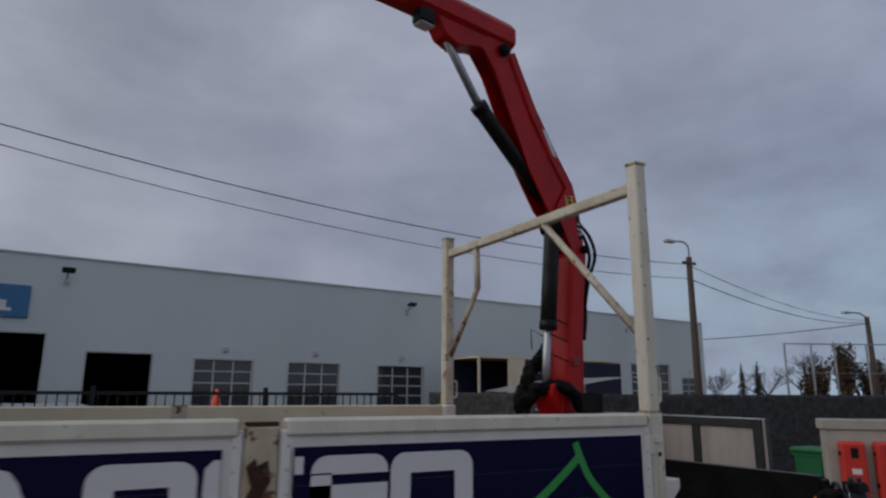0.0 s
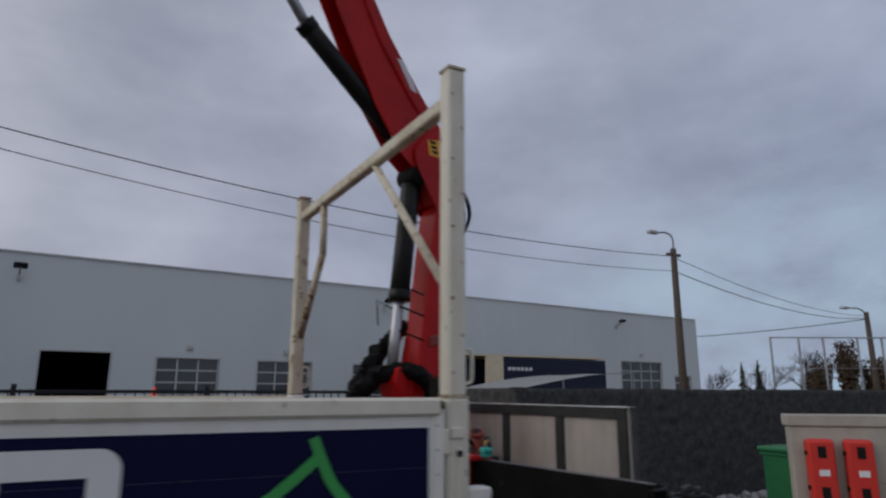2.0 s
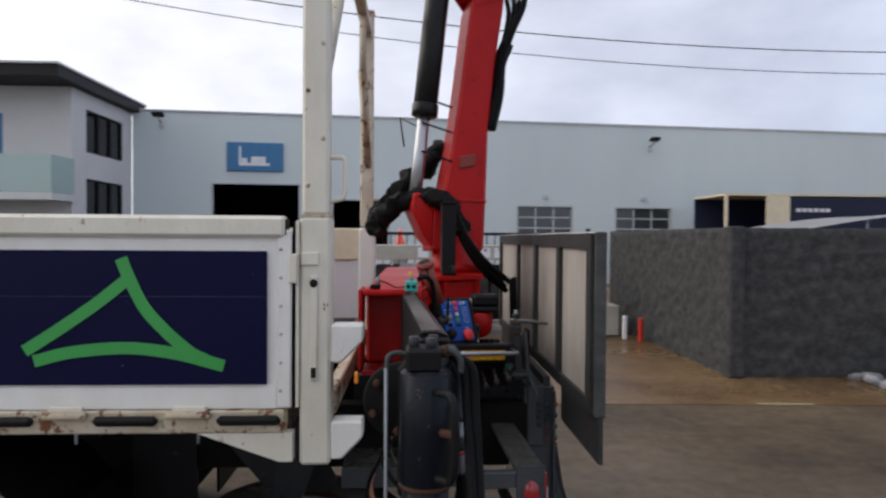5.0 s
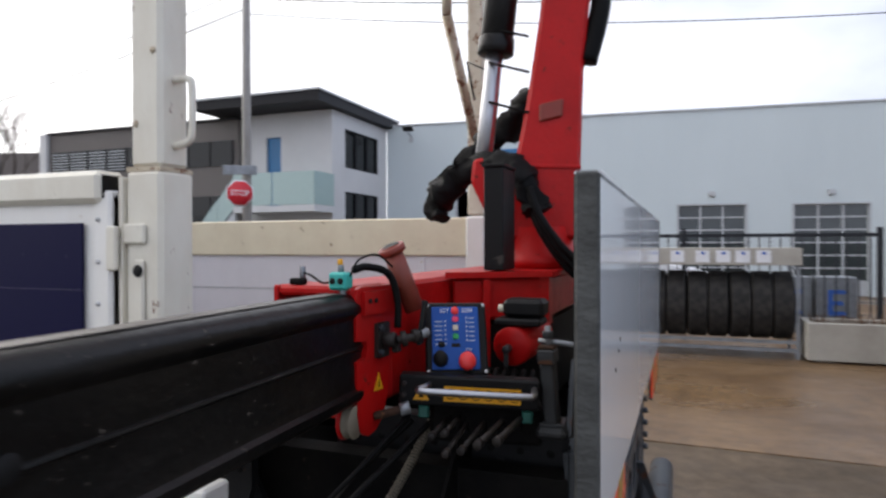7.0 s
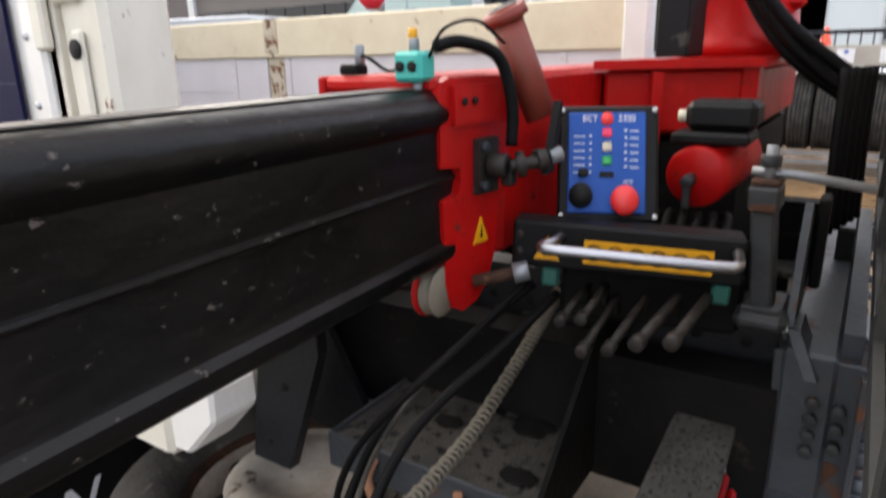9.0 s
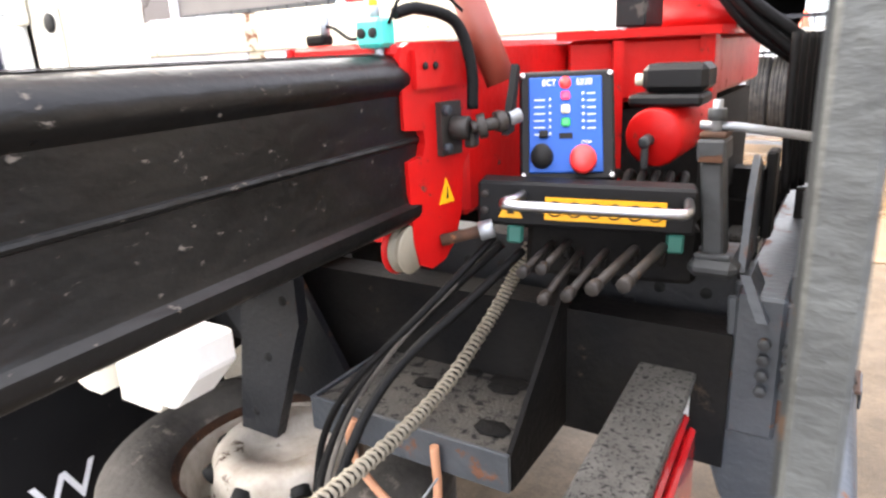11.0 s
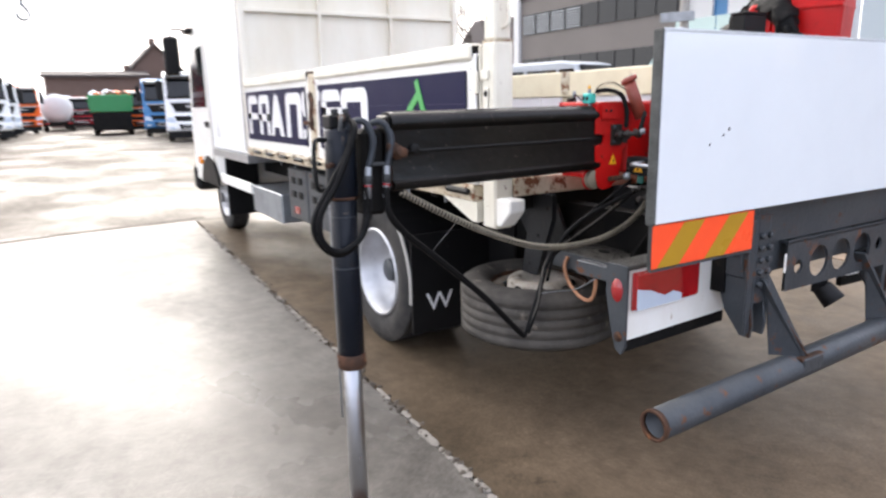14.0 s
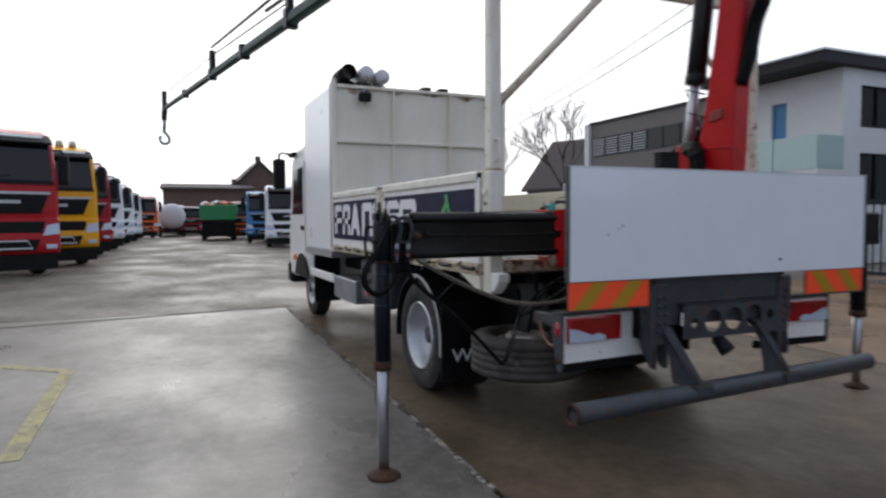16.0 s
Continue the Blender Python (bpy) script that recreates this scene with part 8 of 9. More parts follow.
# turn the control station to the slant of its bracket
UX, WX = V(0.924, 0.383, 0) * 0.91, V(-0.16, 0.355, 0.92).normalized()
NX = WX.cross(UX).normalized()
recast(pn, Matrix(((UX.x, NX.x, WX.x, 0.415), (UX.y, NX.y, WX.y, 0.614), (UX.z, NX.z, WX.z, 1.513), (0, 0, 0, 1))) @ Matrix.Translation((-0.41, -0.612, -1.51)))
TURN17 = Matrix.Translation((0.405, 0.46, 1.335)) @ pose(0, 0, 0, 0, 2.4, 17) @ Matrix.Diagonal((0.96, 1, 1, 1)) @ Matrix.Translation((-0.385, -0.5, -1.322))
for o in cs.children:
    if o.name.split(".")[0] in ("sticker_bar", "valve_block", "clip", "pipe"):
        recast(o, TURN17)
    if o.name.split(".")[0] in ("filter", "switch_box", "switch_tray", "white_gland"):
        recast(o, Matrix.Translation((-0.038, 0.12, -0.022)))

# ---- parked lorries ----


def lorry(name, colour, at, turn, H, label, visor="plastic", body=None, group="parked lorries"):
    """A lorry with its front towards +x of its own axes."""
    t = thing(name, (0, 0, 0), label, "lorry", group)
    t.matrix_basis = Matrix.Translation((*at, 0)) @ pose(0, 0, 0, 0, 0, turn)
    W = 2.5
    k = H / 4.05
    lo, hi = 2.6 * k, 3.6 * k      # windscreen
    cb = lpart("cab", prism([(0.0, -W / 2, 0.8), (0.06, -W / 2, 1.7 * k), (0.02, -W / 2, lo), (-0.22, -W / 2, hi), (-0.5, -W / 2, H * 0.955), (-1.0, -W / 2, H), (-2.1, -W / 2, H), (-2.2, -W / 2, 0.8)], (0, W, 0), bev=0.07), colour, t)
    lpart("windscreen", prism([(0.02, -1.12, lo), (-0.22, -1.1, hi), (-0.22, 1.1, hi), (0.02, 1.12, lo)], (0.03, 0, 0.006)), M["glass"], cb)
    lpart("screen_edge", prism([(0.03, -1.14, lo - 0.1), (0.02, -1.14, lo), (0.02, 1.14, lo), (0.03, 1.14, lo - 0.1)], (0.03, 0, 0)), M["plastic"], cb)
    lpart("wiper", tube([(0.07, -0.5, lo), (0.03, 0.1, lo + 0.12)], 0.012, seg=5, smooth=False), M["plastic"], cb)
    lpart("sun_visor", prism([(0.02, -1.15, hi - 0.02), (-0.3, -1.15, hi + 0.2), (-0.3, 1.15, hi + 0.2), (0.02, 1.15, hi - 0.02)], (0.02, 0, 0.06)), M[visor], cb)
    lpart("name_strip", prism([(-0.12, -0.95, hi + 0.105), (-0.22, -0.95, hi + 0.175), (-0.22, 0.95, hi + 0.175), (-0.12, 0.95, hi + 0.105)], (0.03, 0, 0.065)), M["frame"], cb, "pale name strip without lettering")
    gr = lpart("grille", prism([(0.055, -0.8, 1.72 * k), (0.055, 0.8, 1.72 * k), (0.055, 1.02, 2.28 * k), (0.055, -1.02, 2.28 * k)], (0.045, 0, 0), bev=0.015), M["plastic"], cb)
    lpart("grille_trim", prism([(0.1, -1.02, 2.23 * k), (0.1, 1.02, 2.23 * k), (0.1, 1.04, 2.3 * k), (0.1, -1.04, 2.3 * k)], (0.02, 0, 0)), M["alu"], gr)
    for j in range(4):
        lpart("grille_bar", box((0.1, -0.82, (1.76 + 0.11 * j) * k), (0.112, 0.82, (1.8 + 0.11 * j) * k)), M["ink"], gr)
    lpart("badge_bar", box((0.113, -0.32, 1.98 * k), (0.121, 0.32, 2.07 * k)), M["alu"], gr)
    bp = lpart("bumper", prism([(-0.3, -1.25, 0.62 * k), (0.1, -1.25, 0.62 * k), (0.16, -1.25, 0.85 * k), (0.09, -1.25, 1.62 * k), (-0.3, -1.25, 1.62 * k)], (0, 2.5, 0), bev=0.05), colour, t)
    lpart("lower_grille", prism([(0.1, -0.8, 1.2 * k), (0.1, 0.8, 1.2 * k), (0.1, 0.88, 1.5 * k), (0.1, -0.88, 1.5 * k)], (0.045, 0, 0)), M["plastic"], bp)
    lpart("lower_grille", prism([(0.13, -0.62, 0.72 * k), (0.13, 0.62, 0.72 * k), (0.13, 0.74, 1.02 * k), (0.13, -0.74, 1.02 * k)], (0.045, 0, 0)), M["plastic"], bp)
    lpart("step_frame", tube([(0.19, -0.55, 0.78 * k), (0.19, -0.42, 0.98 * k), (0.19, 0.42, 0.98 * k), (0.19, 0.55, 0.78 * k), (0.19, -0.55, 0.78 * k)], 0.03, seg=6, smooth=False), M["alu"], bp)
    lpart("skirt", box((-0.3, -1.18, 0.2), (0.08, 1.18, 0.615 * k)), M["plastic"], bp)
    for s in (-1, 1):
        lpart("headlight", prism([(0.09, s * 0.82, 1.12 * k), (0.09, s * 1.22, 1.16 * k), (0.07, s * 1.22, 1.46 * k), (0.08, s * 0.92, 1.4 * k)], (0.055, 0, 0)), M["clearlens"], bp)
        lpart("fog_lamp", box((0.13, s * 1.02 - 0.13, 0.76 * k), (0.175, s * 1.02 + 0.13, 0.88 * k), 0.015), M["clearlens"], bp)
        lpart("air_deflector", prism([(-0.02, s * 1.252, 1.0), (-0.32, s * 1.252, 1.0), (-0.42, s * 1.252, lo), (-0.02, s * 1.252, lo)], (0, 0.012 * s, 0)), colour, cb)
        lpart("mirror", box((-0.2, s * 1.45 - 0.13, lo - 0.1), (-0.05, s * 1.45 + 0.13, lo + 0.75), 0.04), M["plastic"], cb)
        lpart("mirror_arm", tube([(-0.15, s * 1.2, lo + 0.85), (-0.13, s * 1.4, lo + 0.85), (-0.13, s * 1.45, lo + 0.7)], 0.03, seg=6), M["plastic"], cb)
        lpart("side_window", prism([(-0.3, s * 1.251, lo), (-1.1, s * 1.251, lo), (-1.1, s * 1.251, hi - 0.05), (-0.45, s * 1.251, hi - 0.05)], (0, 0.006 * s, 0)), M["glass"], cb)
        for x in (-1.35, -5.2):
            lpart("wheel", lathe([(0, 0.0), (0.3, 0.02), (0.48, 0.0), (0.5, 0.04), (0.5, 0.26), (0.48, 0.3), (0, 0.3)], (x, s * 1.22, 0.5), (0, -s, 0), seg=20), M["rubber"], t)
        lpart("step", box((-2.2, s * 1.25 - 0.05, 0.4), (-0.3, s * 1.25, 0.94), 0.02), colour, t)
    lpart("chassis", box((-6.4, -0.45, 0.6), (-0.3, 0.45, 0.9)), M["dark"], t)
    if body == "box":
        lpart("load_box", box((-6.6, -1.25, 0.95), (-2.35, 1.25, H * 0.9), 0.03), M["white"], t)
    return t


P_red, P_dred = car_paint("red_lorry_paint", (0.38, 0.008, 0.012)), car_paint("dark_red_lorry_paint", (0.27, 0.006, 0.014))
P_yel, P_wht = car_paint("yellow_lorry_paint", (0.78, 0.38, 0.004)), car_paint("white_lorry_paint", (0.82, 0.84, 0.85))
P_org, P_blu = car_paint("orange_lorry_paint", (0.6, 0.1, 0.012)), car_paint("blue_lorry_paint", (0.06, 0.2, 0.42))
P_grn = car_paint("green_tipper_paint", (0.03, 0.2, 0.07))
lorry("parked_lorry", P_red, (-16.3, -5.72), 24, 4.05, "red parked lorry with a black grille")
y1 = lorry("parked_lorry", P_yel, (-20.6, -5.12), 20, 4.05, "yellow parked lorry with roof beacons")
for y in (-0.8, -0.4, 0.0, 0.4, 0.8):
    lpart("beacon", lathe([(0, 0.22), (0.11, 0.2), (0.13, 0.0), (0, 0)], (-1.0, y, 4.04), (0, 0, 1), seg=10), M["ivory"], y1)
lorry("parked_lorry", P_dred, (-27.2, -5.1), 20, 4.0, "dark red parked lorry with a black grille")
lorry("parked_lorry", P_wht, (-33.4, -4.9), 18, 3.9, "white parked lorry with box body", body="box")
lorry("parked_lorry", P_wht, (-43, -4.7), 16, 3.8, "white parked lorry with box body", body="box")
lorry("parked_lorry", P_wht, (-48.5, -4.4), 16, 3.6, "white parked lorry with plain cab")
lorry("parked_lorry", P_org, (-56.4, -3.3), 14, 3.6, "orange parked lorry with dark windscreen")
lorry("parked_lorry", P_wht, (-31.9, 4.5), -8, 3.4, "white lorry parked across the yard", body="box")
lorry("parked_lorry", P_blu, (-40.0, 4.45), -8, 3.4, "blue lorry parked across the yard")
lorry("parked_lorry", P_org, (-50.0, 4.35), -8, 3.0, "orange lorry parked across the yard")
lorry("parked_lorry", P_dred, (-66, 0.9), 0, 2.9, "red lorry parked at the yard's end")

tp = thing("tipper_lorry", (0, 0, 0), "green tipper lorry seen from behind, loaded", "lorry", "parked lorries")
tp.matrix_basis = Matrix.Translation((-45.8, 1.95, 0)) @ pose(0, 0, 0, 0, 0, -4.5)
lpart("body", prism([(0, -1.25, 1.5), (0, -1.35, 2.6), (0, 1.35, 2.6), (0, 1.25, 1.5)], (-5, 0, 0), bev=0.05), P_grn, tp)
for y in (-1.0, -0.35, 0.35, 1.0):
    lpart("rib", box((0.0, y - 0.06, 1.53), (0.08, y + 0.06, 2.55)), P_grn, tp)
lpart("underframe", box((-5.5, -1.18, 0.32), (0.05, 1.18, 1.48), 0.04), M["dark"], tp)
r = random.Random(3)
for _ in range(14):
    x, y, s = r.uniform(-4, -0.3), r.uniform(-1, 1), r.uniform(0.2, 0.45)
    lump = bmesh.new()
    bmesh.ops.create_icosphere(lump, subdivisions=1, radius=s)
    lump.transform(Matrix.Translation((x, y, 2.65)) @ Matrix.Diagonal((1, 1, 0.8, 1)))
    lpart("load_lump", lump, (P_org, M["soil"], M["paper"])[_ % 3], tp)
lpart("cab", box((-7.2, -1.2, 0.8), (-5.4, 1.2, 2.9), 0.1), P_org, tp)
for s in (-1, 1):
    for x in (-1.2, -2.6, -6.3):
        lpart("wheel", cyl((x, s * 0.9, 0.5), (x, s * 1.2, 0.5), 0.5, seg=18), M["rubber"], tp)
    lpart("mud_flap", box((-0.5, s * 0.9 - 0.3, 0.25), (-0.46, s * 0.9 + 0.3, 0.85)), M["plastic"], tp)

tn = thing("tanker_lorry", (0, 0, 0), "pale tanker lorry parked at the yard's end", "lorry", "parked lorries")
tn.matrix_basis = Matrix.Translation((-60, -0.95, 0)) @ pose(0, 0, 0, 0, 0, -1)
lpart("tank", lathe([(0, 0), (0.7, 0.05), (1.1, 0.25), (1.18, 0.6), (1.18, 5.6), (1.0, 5.9), (0, 6)], (0, 0, 1.85), (-1, 0, 0), seg=24), M["frame"], tn)
lpart("underframe", box((-6.5, -1.1, 0.45), (0.1, 1.1, 0.75)), M["dark"], tn)
lpart("cab", box((-8.3, -1.2, 0.6), (-6.5, 1.2, 3.0), 0.1), P_wht, tn)
for s in (-1, 1):
    for x in (-0.9, -2.3, -7.2):
        lpart("wheel", cyl((x, s * 0.85, 0.5), (x, s * 1.15, 0.5), 0.5, seg=18), M["rubber"], tn)
    lpart("tail_lamp", box((0.1, s * 0.8 - 0.15, 0.6), (0.14, s * 0.8 + 0.15, 0.72)), M["redlens"], tn)


def parked_van(at, turn, colour, label, h=2.2):
    t = thing("parked_van", (0, 0, 0), label, "van")
    t.matrix_basis = Matrix.Translation((*at, 0)) @ pose(0, 0, 0, 0, 0, turn)
    b = lpart("body", prism([(2.4, -0.95, 0.35), (2.45, -0.95, 0.95), (1.55, -0.95, 1.2), (0.9, -0.95, h - 0.1), (0.4, -0.95, h), (-2.4, -0.95, h), (-2.5, -0.95, 0.35)], (0, 1.9, 0), bev=0.06), colour, t)
    lpart("windscreen", prism([(1.56, -0.82, 1.23), (0.96, -0.82, h - 0.16), (0.96, 0.82, h - 0.16), (1.56, 0.82, 1.23)], (0.03, 0, 0.02)), M["glass"], b)
    for s in (-1, 1):
        for x0, x1 in ((0.3, 1.1), (-1.0, 0.2), (-2.2, -1.1)):
            lpart("side_window", prism([(x0, s * 0.951, 1.25), (x1 if x1 < 1 else 1.3, s * 0.951, 1.25), (x1 if x1 < 1 else 0.85, s * 0.951, h - 0.25), (x0, s * 0.951, h - 0.25)], (0, 0.006 * s, 0)), M["glass"], b)
        for x in (1.5, -1.5):
            lpart("wheel", cyl((x, s * 0.75, 0.34), (x, s * 0.96, 0.34), 0.34, seg=18), M["rubber"], t)
        lpart("headlight", box((2.4, s * 0.7 - 0.18, 0.75), (2.46, s * 0.7 + 0.18, 0.92), 0.02), M["clearlens"], b)
    return t


P_sil = car_paint("silver_van_paint", (0.4, 0.43, 0.46))
parked_van((-13.6, 12.6), 10, P_sil, "silver van parked by the street fence", 2.75)
parked_van((-3.2, 15.8), 4, P_sil, "silver estate car parked behind the fence", 1.6)
parked_van((-0.6, 16.0), 4, P_wht, "low white car parked behind the fence", 1.45)

# ---- distant houses and trees ----


def house(at, turn, L, W, eave, ridge, wall, label):
    t = thing("distant_house", (0, 0, 0), label, "house", "distant houses")
    t.matrix_basis = Matrix.Translation((*at, 0)) @ pose(0, 0, 0, 0, 0, turn)
    w = lpart("wall", prism([(-L / 2, -W / 2, 0), (-L / 2, W / 2, 0), (-L / 2, W / 2, eave), (-L / 2, 0, ridge), (-L / 2, -W / 2, eave)], (L, 0, 0)), wall, t)
    for s in (-1, 1):
        lpart("roof", prism([(-L / 2 - 0.3, s * (W / 2 + 0.4), eave - 0.2), (-L / 2 - 0.3, 0, ridge + 0.08), (-L / 2 - 0.3, 0, ridge + 0.28), (-L / 2 - 0.3, s * (W / 2 + 0.4), eave + 0.02)], (L + 0.6, 0, 0)), M["tile"], t)
        for k in range(int(L / 3)):
            x = -L / 2 + 1 + k * 3
            lpart("window", box((x, min(s * W / 2, s * (W / 2 + 0.03)), 1.0), (x + 1.1, max(s * W / 2, s * (W / 2 + 0.03)), 2.3)), M["glass"], t)
    lpart("chimney", box((L * 0.3, -0.3, ridge - 0.6), (L * 0.3 + 0.6, 0.3, ridge + 0.9)), M["brick"], t)
    return t


house((-80, 3.4), 88, 9.6, 9, 5.2, 5.6, M["brick"], "low brown brick building at the yard's end")
house((-84, 9.6), 0, 9, 7, 5.0, 8.6, M["brick"], "brown brick gabled house")
house((-42, 33), 20, 10, 8, 4.0, 8.2, M["brick"], "dark-roofed house behind the office")


def bare_tree(at, h, seed, label, spread=0.5, bark="bark", thick=0.008, depth=4, limbs=5):
    """Trunk and forking limbs, thinner at each fork, without leaves."""
    t = thing("bare_tree", (*at, 0), label, "tree", "bare trees")
    rg = random.Random(seed)
    tb = tube([(*at, 0), (at[0] + 0.1, at[1], h * 0.18), (at[0] + rg.uniform(-0.2, 0.2), at[1] + rg.uniform(-0.2, 0.2), h * 0.36)], h * 0.022, seg=8, r_end=h * 0.014)
    part("trunk", tb, M[bark], t)
    bm = bmesh.new()

    def fork(p, d, L, r, n):
        q = p + d * L * 0.5 + V(rg.uniform(-1, 1), rg.uniform(-1, 1), 0) * L * 0.06
        e = p + d * L
        tube([p, q, e], r, bm, 4, False, r_end=r * 0.62)
        if n == 0:
            return
        for _ in range(3 if n > 1 else 4):
            nd = (d + V(rg.uniform(-1, 1), rg.uniform(-1, 1), rg.uniform(-0.3, 0.6)) * spread).normalized()
            fork(p.lerp(e, rg.uniform(0.55, 1.0)), nd, L * rg.uniform(0.55, 0.8), r * 0.58, n - 1)
    for _ in range(limbs):
        d = V(rg.uniform(-0.7, 0.7), rg.uniform(-0.7, 0.7), 1).normalized()
        fork(V(*at, h * rg.uniform(0.12 if limbs > 5 else 0.3, 0.36)), d, h * 0.28, h * thick, depth)
    part("crown", bm, M[bark], t)


bare_tree((-38, 26.5), 10.5, 1, "tall bare winter tree behind the office")
bare_tree((-46, 25), 9.5, 2, "tall bare winter tree behind the office")
bare_tree((-56, 24), 10, 5, "bare winter tree beyond the yard")
for k, (x, y, h) in enumerate(((52, 48, 4.5), (57, 45, 5), (64, 44, 5.5), (68, 42, 7.5), (71, 38, 6.5), (75, 36, 6))):
    bare_tree((x, y), h, 20 + k, "dark bare hedge tree in the distance", 0.85, "darkbark", 0.009, 4, 8)


def conifer(at, h):
    t = thing("conifer", (*at, 0), "small dark conifer in the distance", "tree", "conifers")
    part("trunk", cyl((*at, 0), (*at, h * 0.5), 0.12, 0.08, seg=8), M["bark"], t)
    bm = bmesh.new()
    rg = random.Random(int(at[0]))
    for k in range(260):
        z = rg.uniform(0.1, 1.0)
        a = rg.uniform(0, 6.283)
        rad = h * 0.2 * (1 - z) + 0.05
        p = V(at[0], at[1], h * z)
        e = p + V(math.cos(a) * rad, math.sin(a) * rad, -0.12 * h * (1 - z))
        tube([p, e], 0.09, bm, 3, False, r_end=0.02)
    part("needles", bm, M["needle"], t)


conifer((62.5, 45.9), 5.2)
conifer((63.6, 44.7), 5.4)


def brown_bush(at, h, wide, seed, label):
    """A many-stemmed winter bush with a ragged crown of dry leaves."""
    t = thing("brown_bush", (*at, 0), label, "bush", "brown bushes")
    rg = random.Random(seed)
    bm = bmesh.new()
    tips = []
    for k in range(16):
        a, lean = rg.uniform(0, 6.283), rg.uniform(0.1, 0.5)
        e = V(at[0] + math.cos(a) * wide * lean, at[1] + math.sin(a) * wide * lean, h * rg.uniform(0.62, 1.0))
        tube([(*at, 0), tuple(V(*at, 0).lerp(e, 0.5) + V(0.1, 0.1, 0.3)), tuple(e)], 0.05, bm, 5, True, 3, 0.012)
        tips.append(e)
    part("stems", bm, M["bark"], t)
    bm = bmesh.new()
    for k in range(2600):
        e = rg.choice(tips)
        u = rg.uniform(0.35, 1.02)
        p = V(*at, 0).lerp(e, u) + V(rg.gauss(0, 1), rg.gauss(0, 1), rg.gauss(0, 0.8)) * wide * 0.13
        q = V(rg.gauss(0, 1), rg.gauss(0, 1), rg.gauss(0, 1)).normalized() * rg.uniform(0.1, 0.22)
        r = q.cross(V(rg.gauss(0, 1), rg.gauss(0, 1), rg.gauss(0, 1))).normalized() * rg.uniform(0.08, 0.16)
        bm.faces.new([bm.verts.new(v) for v in (p - q, p + r, p + q, p - r)])
    part("crown", bm, M["dryleaf"], t)


brown_bush((68.1, 37.6), 7.2, 2.2, 3, "tall brown winter bush beside the far fence")
brown_bush((66.6, 40.2), 4.9, 3.0, 4, "low brown winter bush in the distance")
brown_bush((70.2, 36.0), 5.4, 3.2, 5, "wide brown winter bush in the distance")

# ---- yard markings and slabs ----
for pts in (((-3.47, -2.98), (-3.55, -2.86), (-4.6, -4.1), (-4.5, -4.2)), ((-3.55, -2.86), (-3.47, -2.98), (-0.85, -3.02), (-0.85, -2.88))):
    single("yellow_marking", prism([(x, y, 0.001) for x, y in pts], (0, 0, 0.003)), M["yellowline"], "worn yellow line painted on the concrete", "marking", kind="structure")
single("yellow_marking", prism([(4.05, 4.6, 0.001), (4.65, 4.58, 0.001), (4.65, 4.64, 0.001), (4.05, 4.67, 0.001)], (0, 0, 0.003)), M["yellowline"], "worn yellow line painted on the concrete", "marking", kind="structure")
xs = [-90, -70, -50, -36, -27, -20, -13.5, -7.35, 5.6, 12, 19, 30, 60]
ys = [-60, -30, -18, -11, -5.6, -0.327, 4.75, 9.1, 15, 22.6, 60]
for a, b in zip(xs, xs[1:]):
    rows = ys if a > -8 else [y for y in ys if y != -0.327]
    for c, d in zip(rows, rows[1:]):
        # the row by the truck gets the brown concrete with shade in its colour
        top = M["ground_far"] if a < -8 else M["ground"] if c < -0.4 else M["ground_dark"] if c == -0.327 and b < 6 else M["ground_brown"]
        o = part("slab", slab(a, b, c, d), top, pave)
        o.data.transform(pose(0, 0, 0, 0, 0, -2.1))

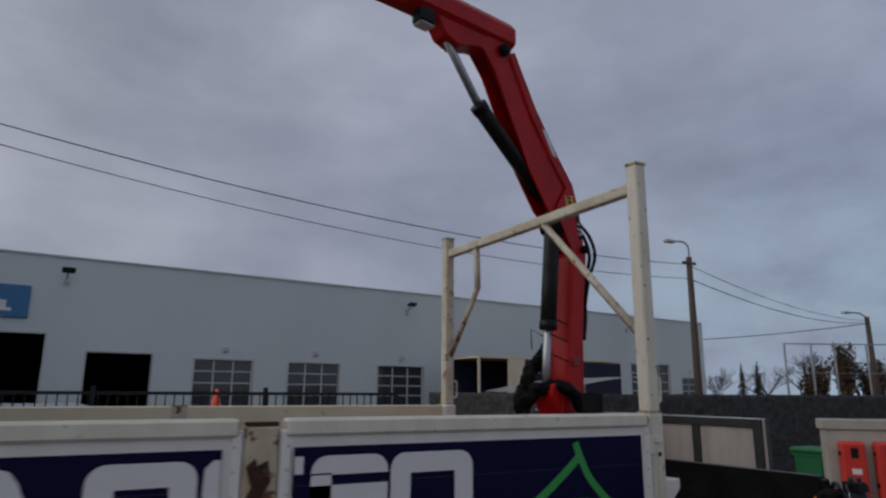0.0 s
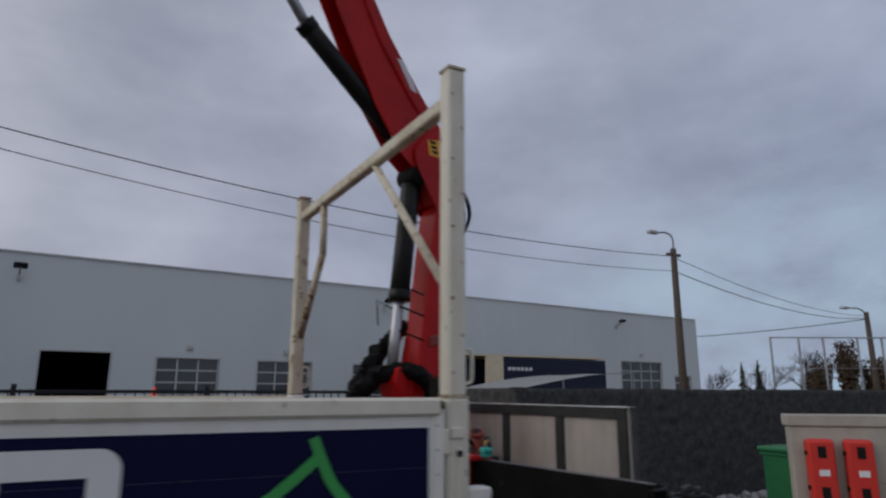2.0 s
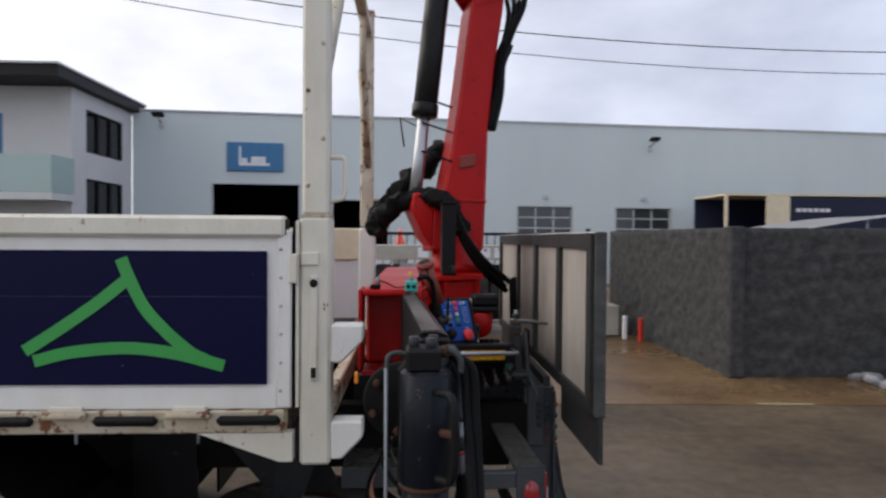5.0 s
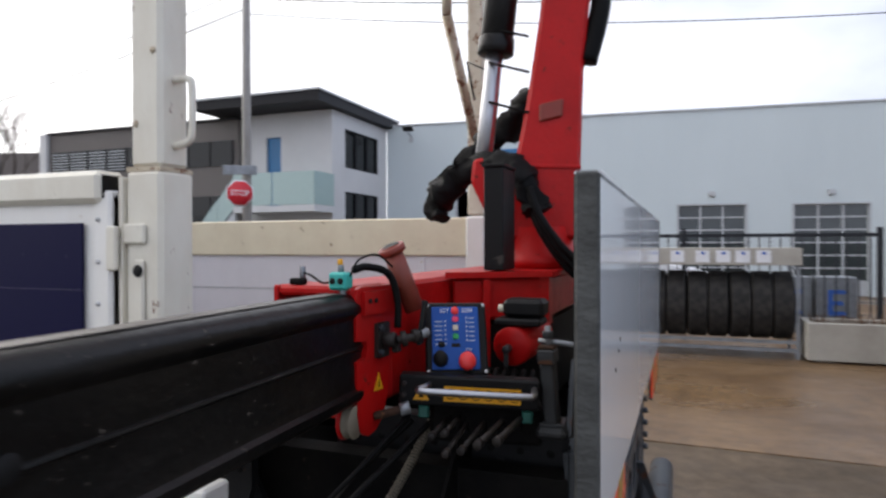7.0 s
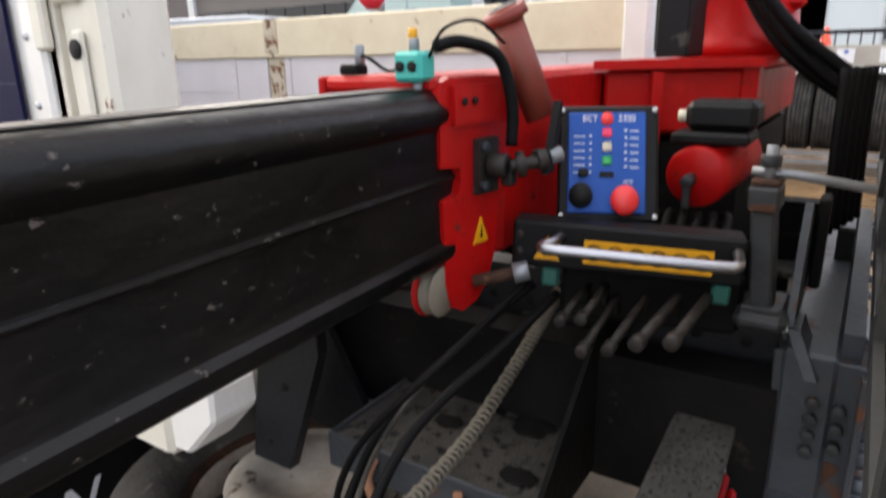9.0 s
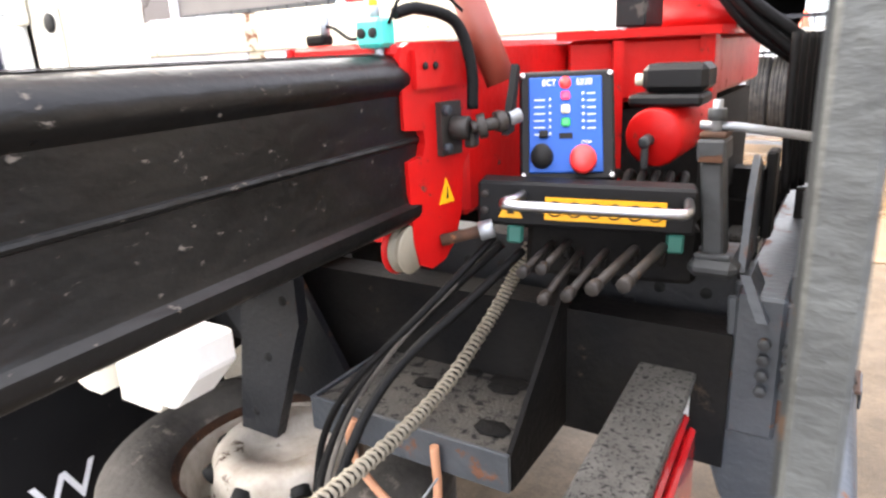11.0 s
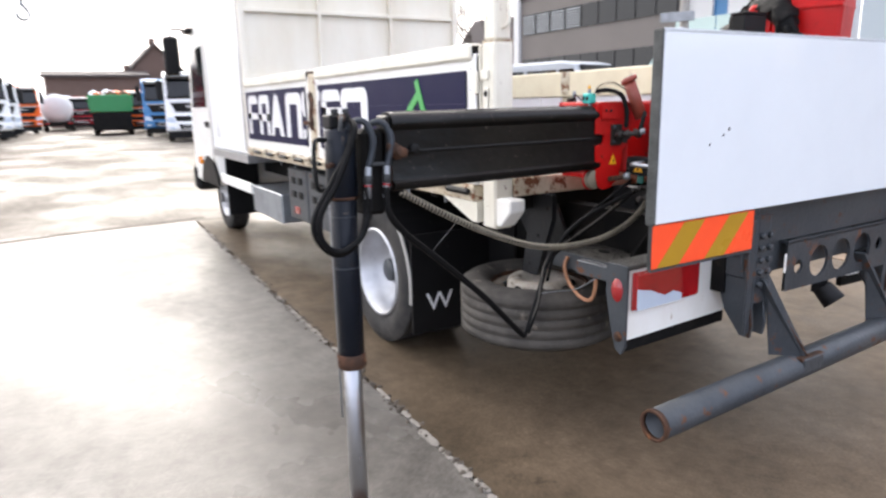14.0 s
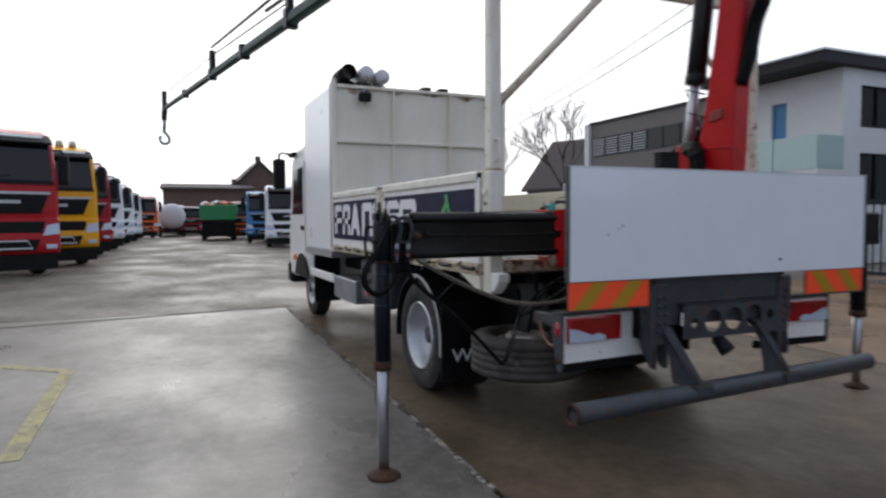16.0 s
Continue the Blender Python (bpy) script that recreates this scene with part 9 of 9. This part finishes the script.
# tarred cross joint and the crumbs along the long joint
for (xa, ya), (xb, yb) in (((-7.66, 0.1), (-7.02, -4.1)), ((-7.02, -4.1), (-6.1, -10.5))):
    single("tar_seam", prism([(xa, ya, 0.001), (xb, yb, 0.001), (xb + 0.16, yb, 0.001), (xa + 0.16, ya, 0.001)], (0, 0, 0.003)), M["joint"], "dark muddy seam across the concrete slabs", "seam", kind="structure")
bm = bmesh.new()
rg = random.Random(12)
for _ in range(420):
    x = rg.uniform(-6.5, 3.4)
    y = -0.327 - 0.0367 * x + rg.gauss(0, 0.022)
    s = rg.uniform(0.005, 0.02)
    base = [V(math.cos(a) * rg.uniform(0.7, 1.3), math.sin(a) * rg.uniform(0.6, 1.1), 0) * s for a in (0, 1.2, 2.5, 3.6, 5.0)]
    low = [bm.verts.new(V(x, y, -0.004) + p) for p in base]
    top = [bm.verts.new(V(x, y, s * rg.uniform(0.3, 0.7)) + p * 0.7) for p in base]
    bm.faces.new(top)
    for i in range(5):
        bm.faces.new((low[i], low[(i + 1) % 5], top[(i + 1) % 5], top[i]))
single("concrete_crumbs", bm, M["joint"], "loose concrete crumbs along a broken slab joint", "rubble", kind="stuff")
bm = bmesh.new()
x = -6.6
while x < 3.6:
    L = rg.uniform(0.05, 0.19)
    if rg.random() < 0.72:
        y = -0.327 - 0.0367 * (x + L / 2) + rg.uniform(-0.008, 0.008)
        hw = rg.uniform(0.012, 0.026)
        rim = [V(x + L * u, y - 0.0367 * L * u + hw * v * rg.uniform(0.6, 1.15), 0) for u, v in ((0.0, -0.4), (0.12, -1), (0.5, -0.9), (0.85, -1), (1, -0.3), (0.97, 0.5), (0.8, 1), (0.45, 0.9), (0.15, 1), (0.02, 0.5))]
        top = [bm.verts.new(p + V(0, 0, 0.004)) for p in rim]
        low = [bm.verts.new(p + V(0, 0, -0.02)) for p in rim]
        bm.faces.new(top)
        for i in range(10):
            bm.faces.new((low[i], low[(i + 1) % 10], top[(i + 1) % 10], top[i]))
    x += L + rg.uniform(0.006, 0.03)
single("joint_chips", bm, M["chip"], "pale broken chips of concrete filling the slab joint", "rubble", kind="stuff")
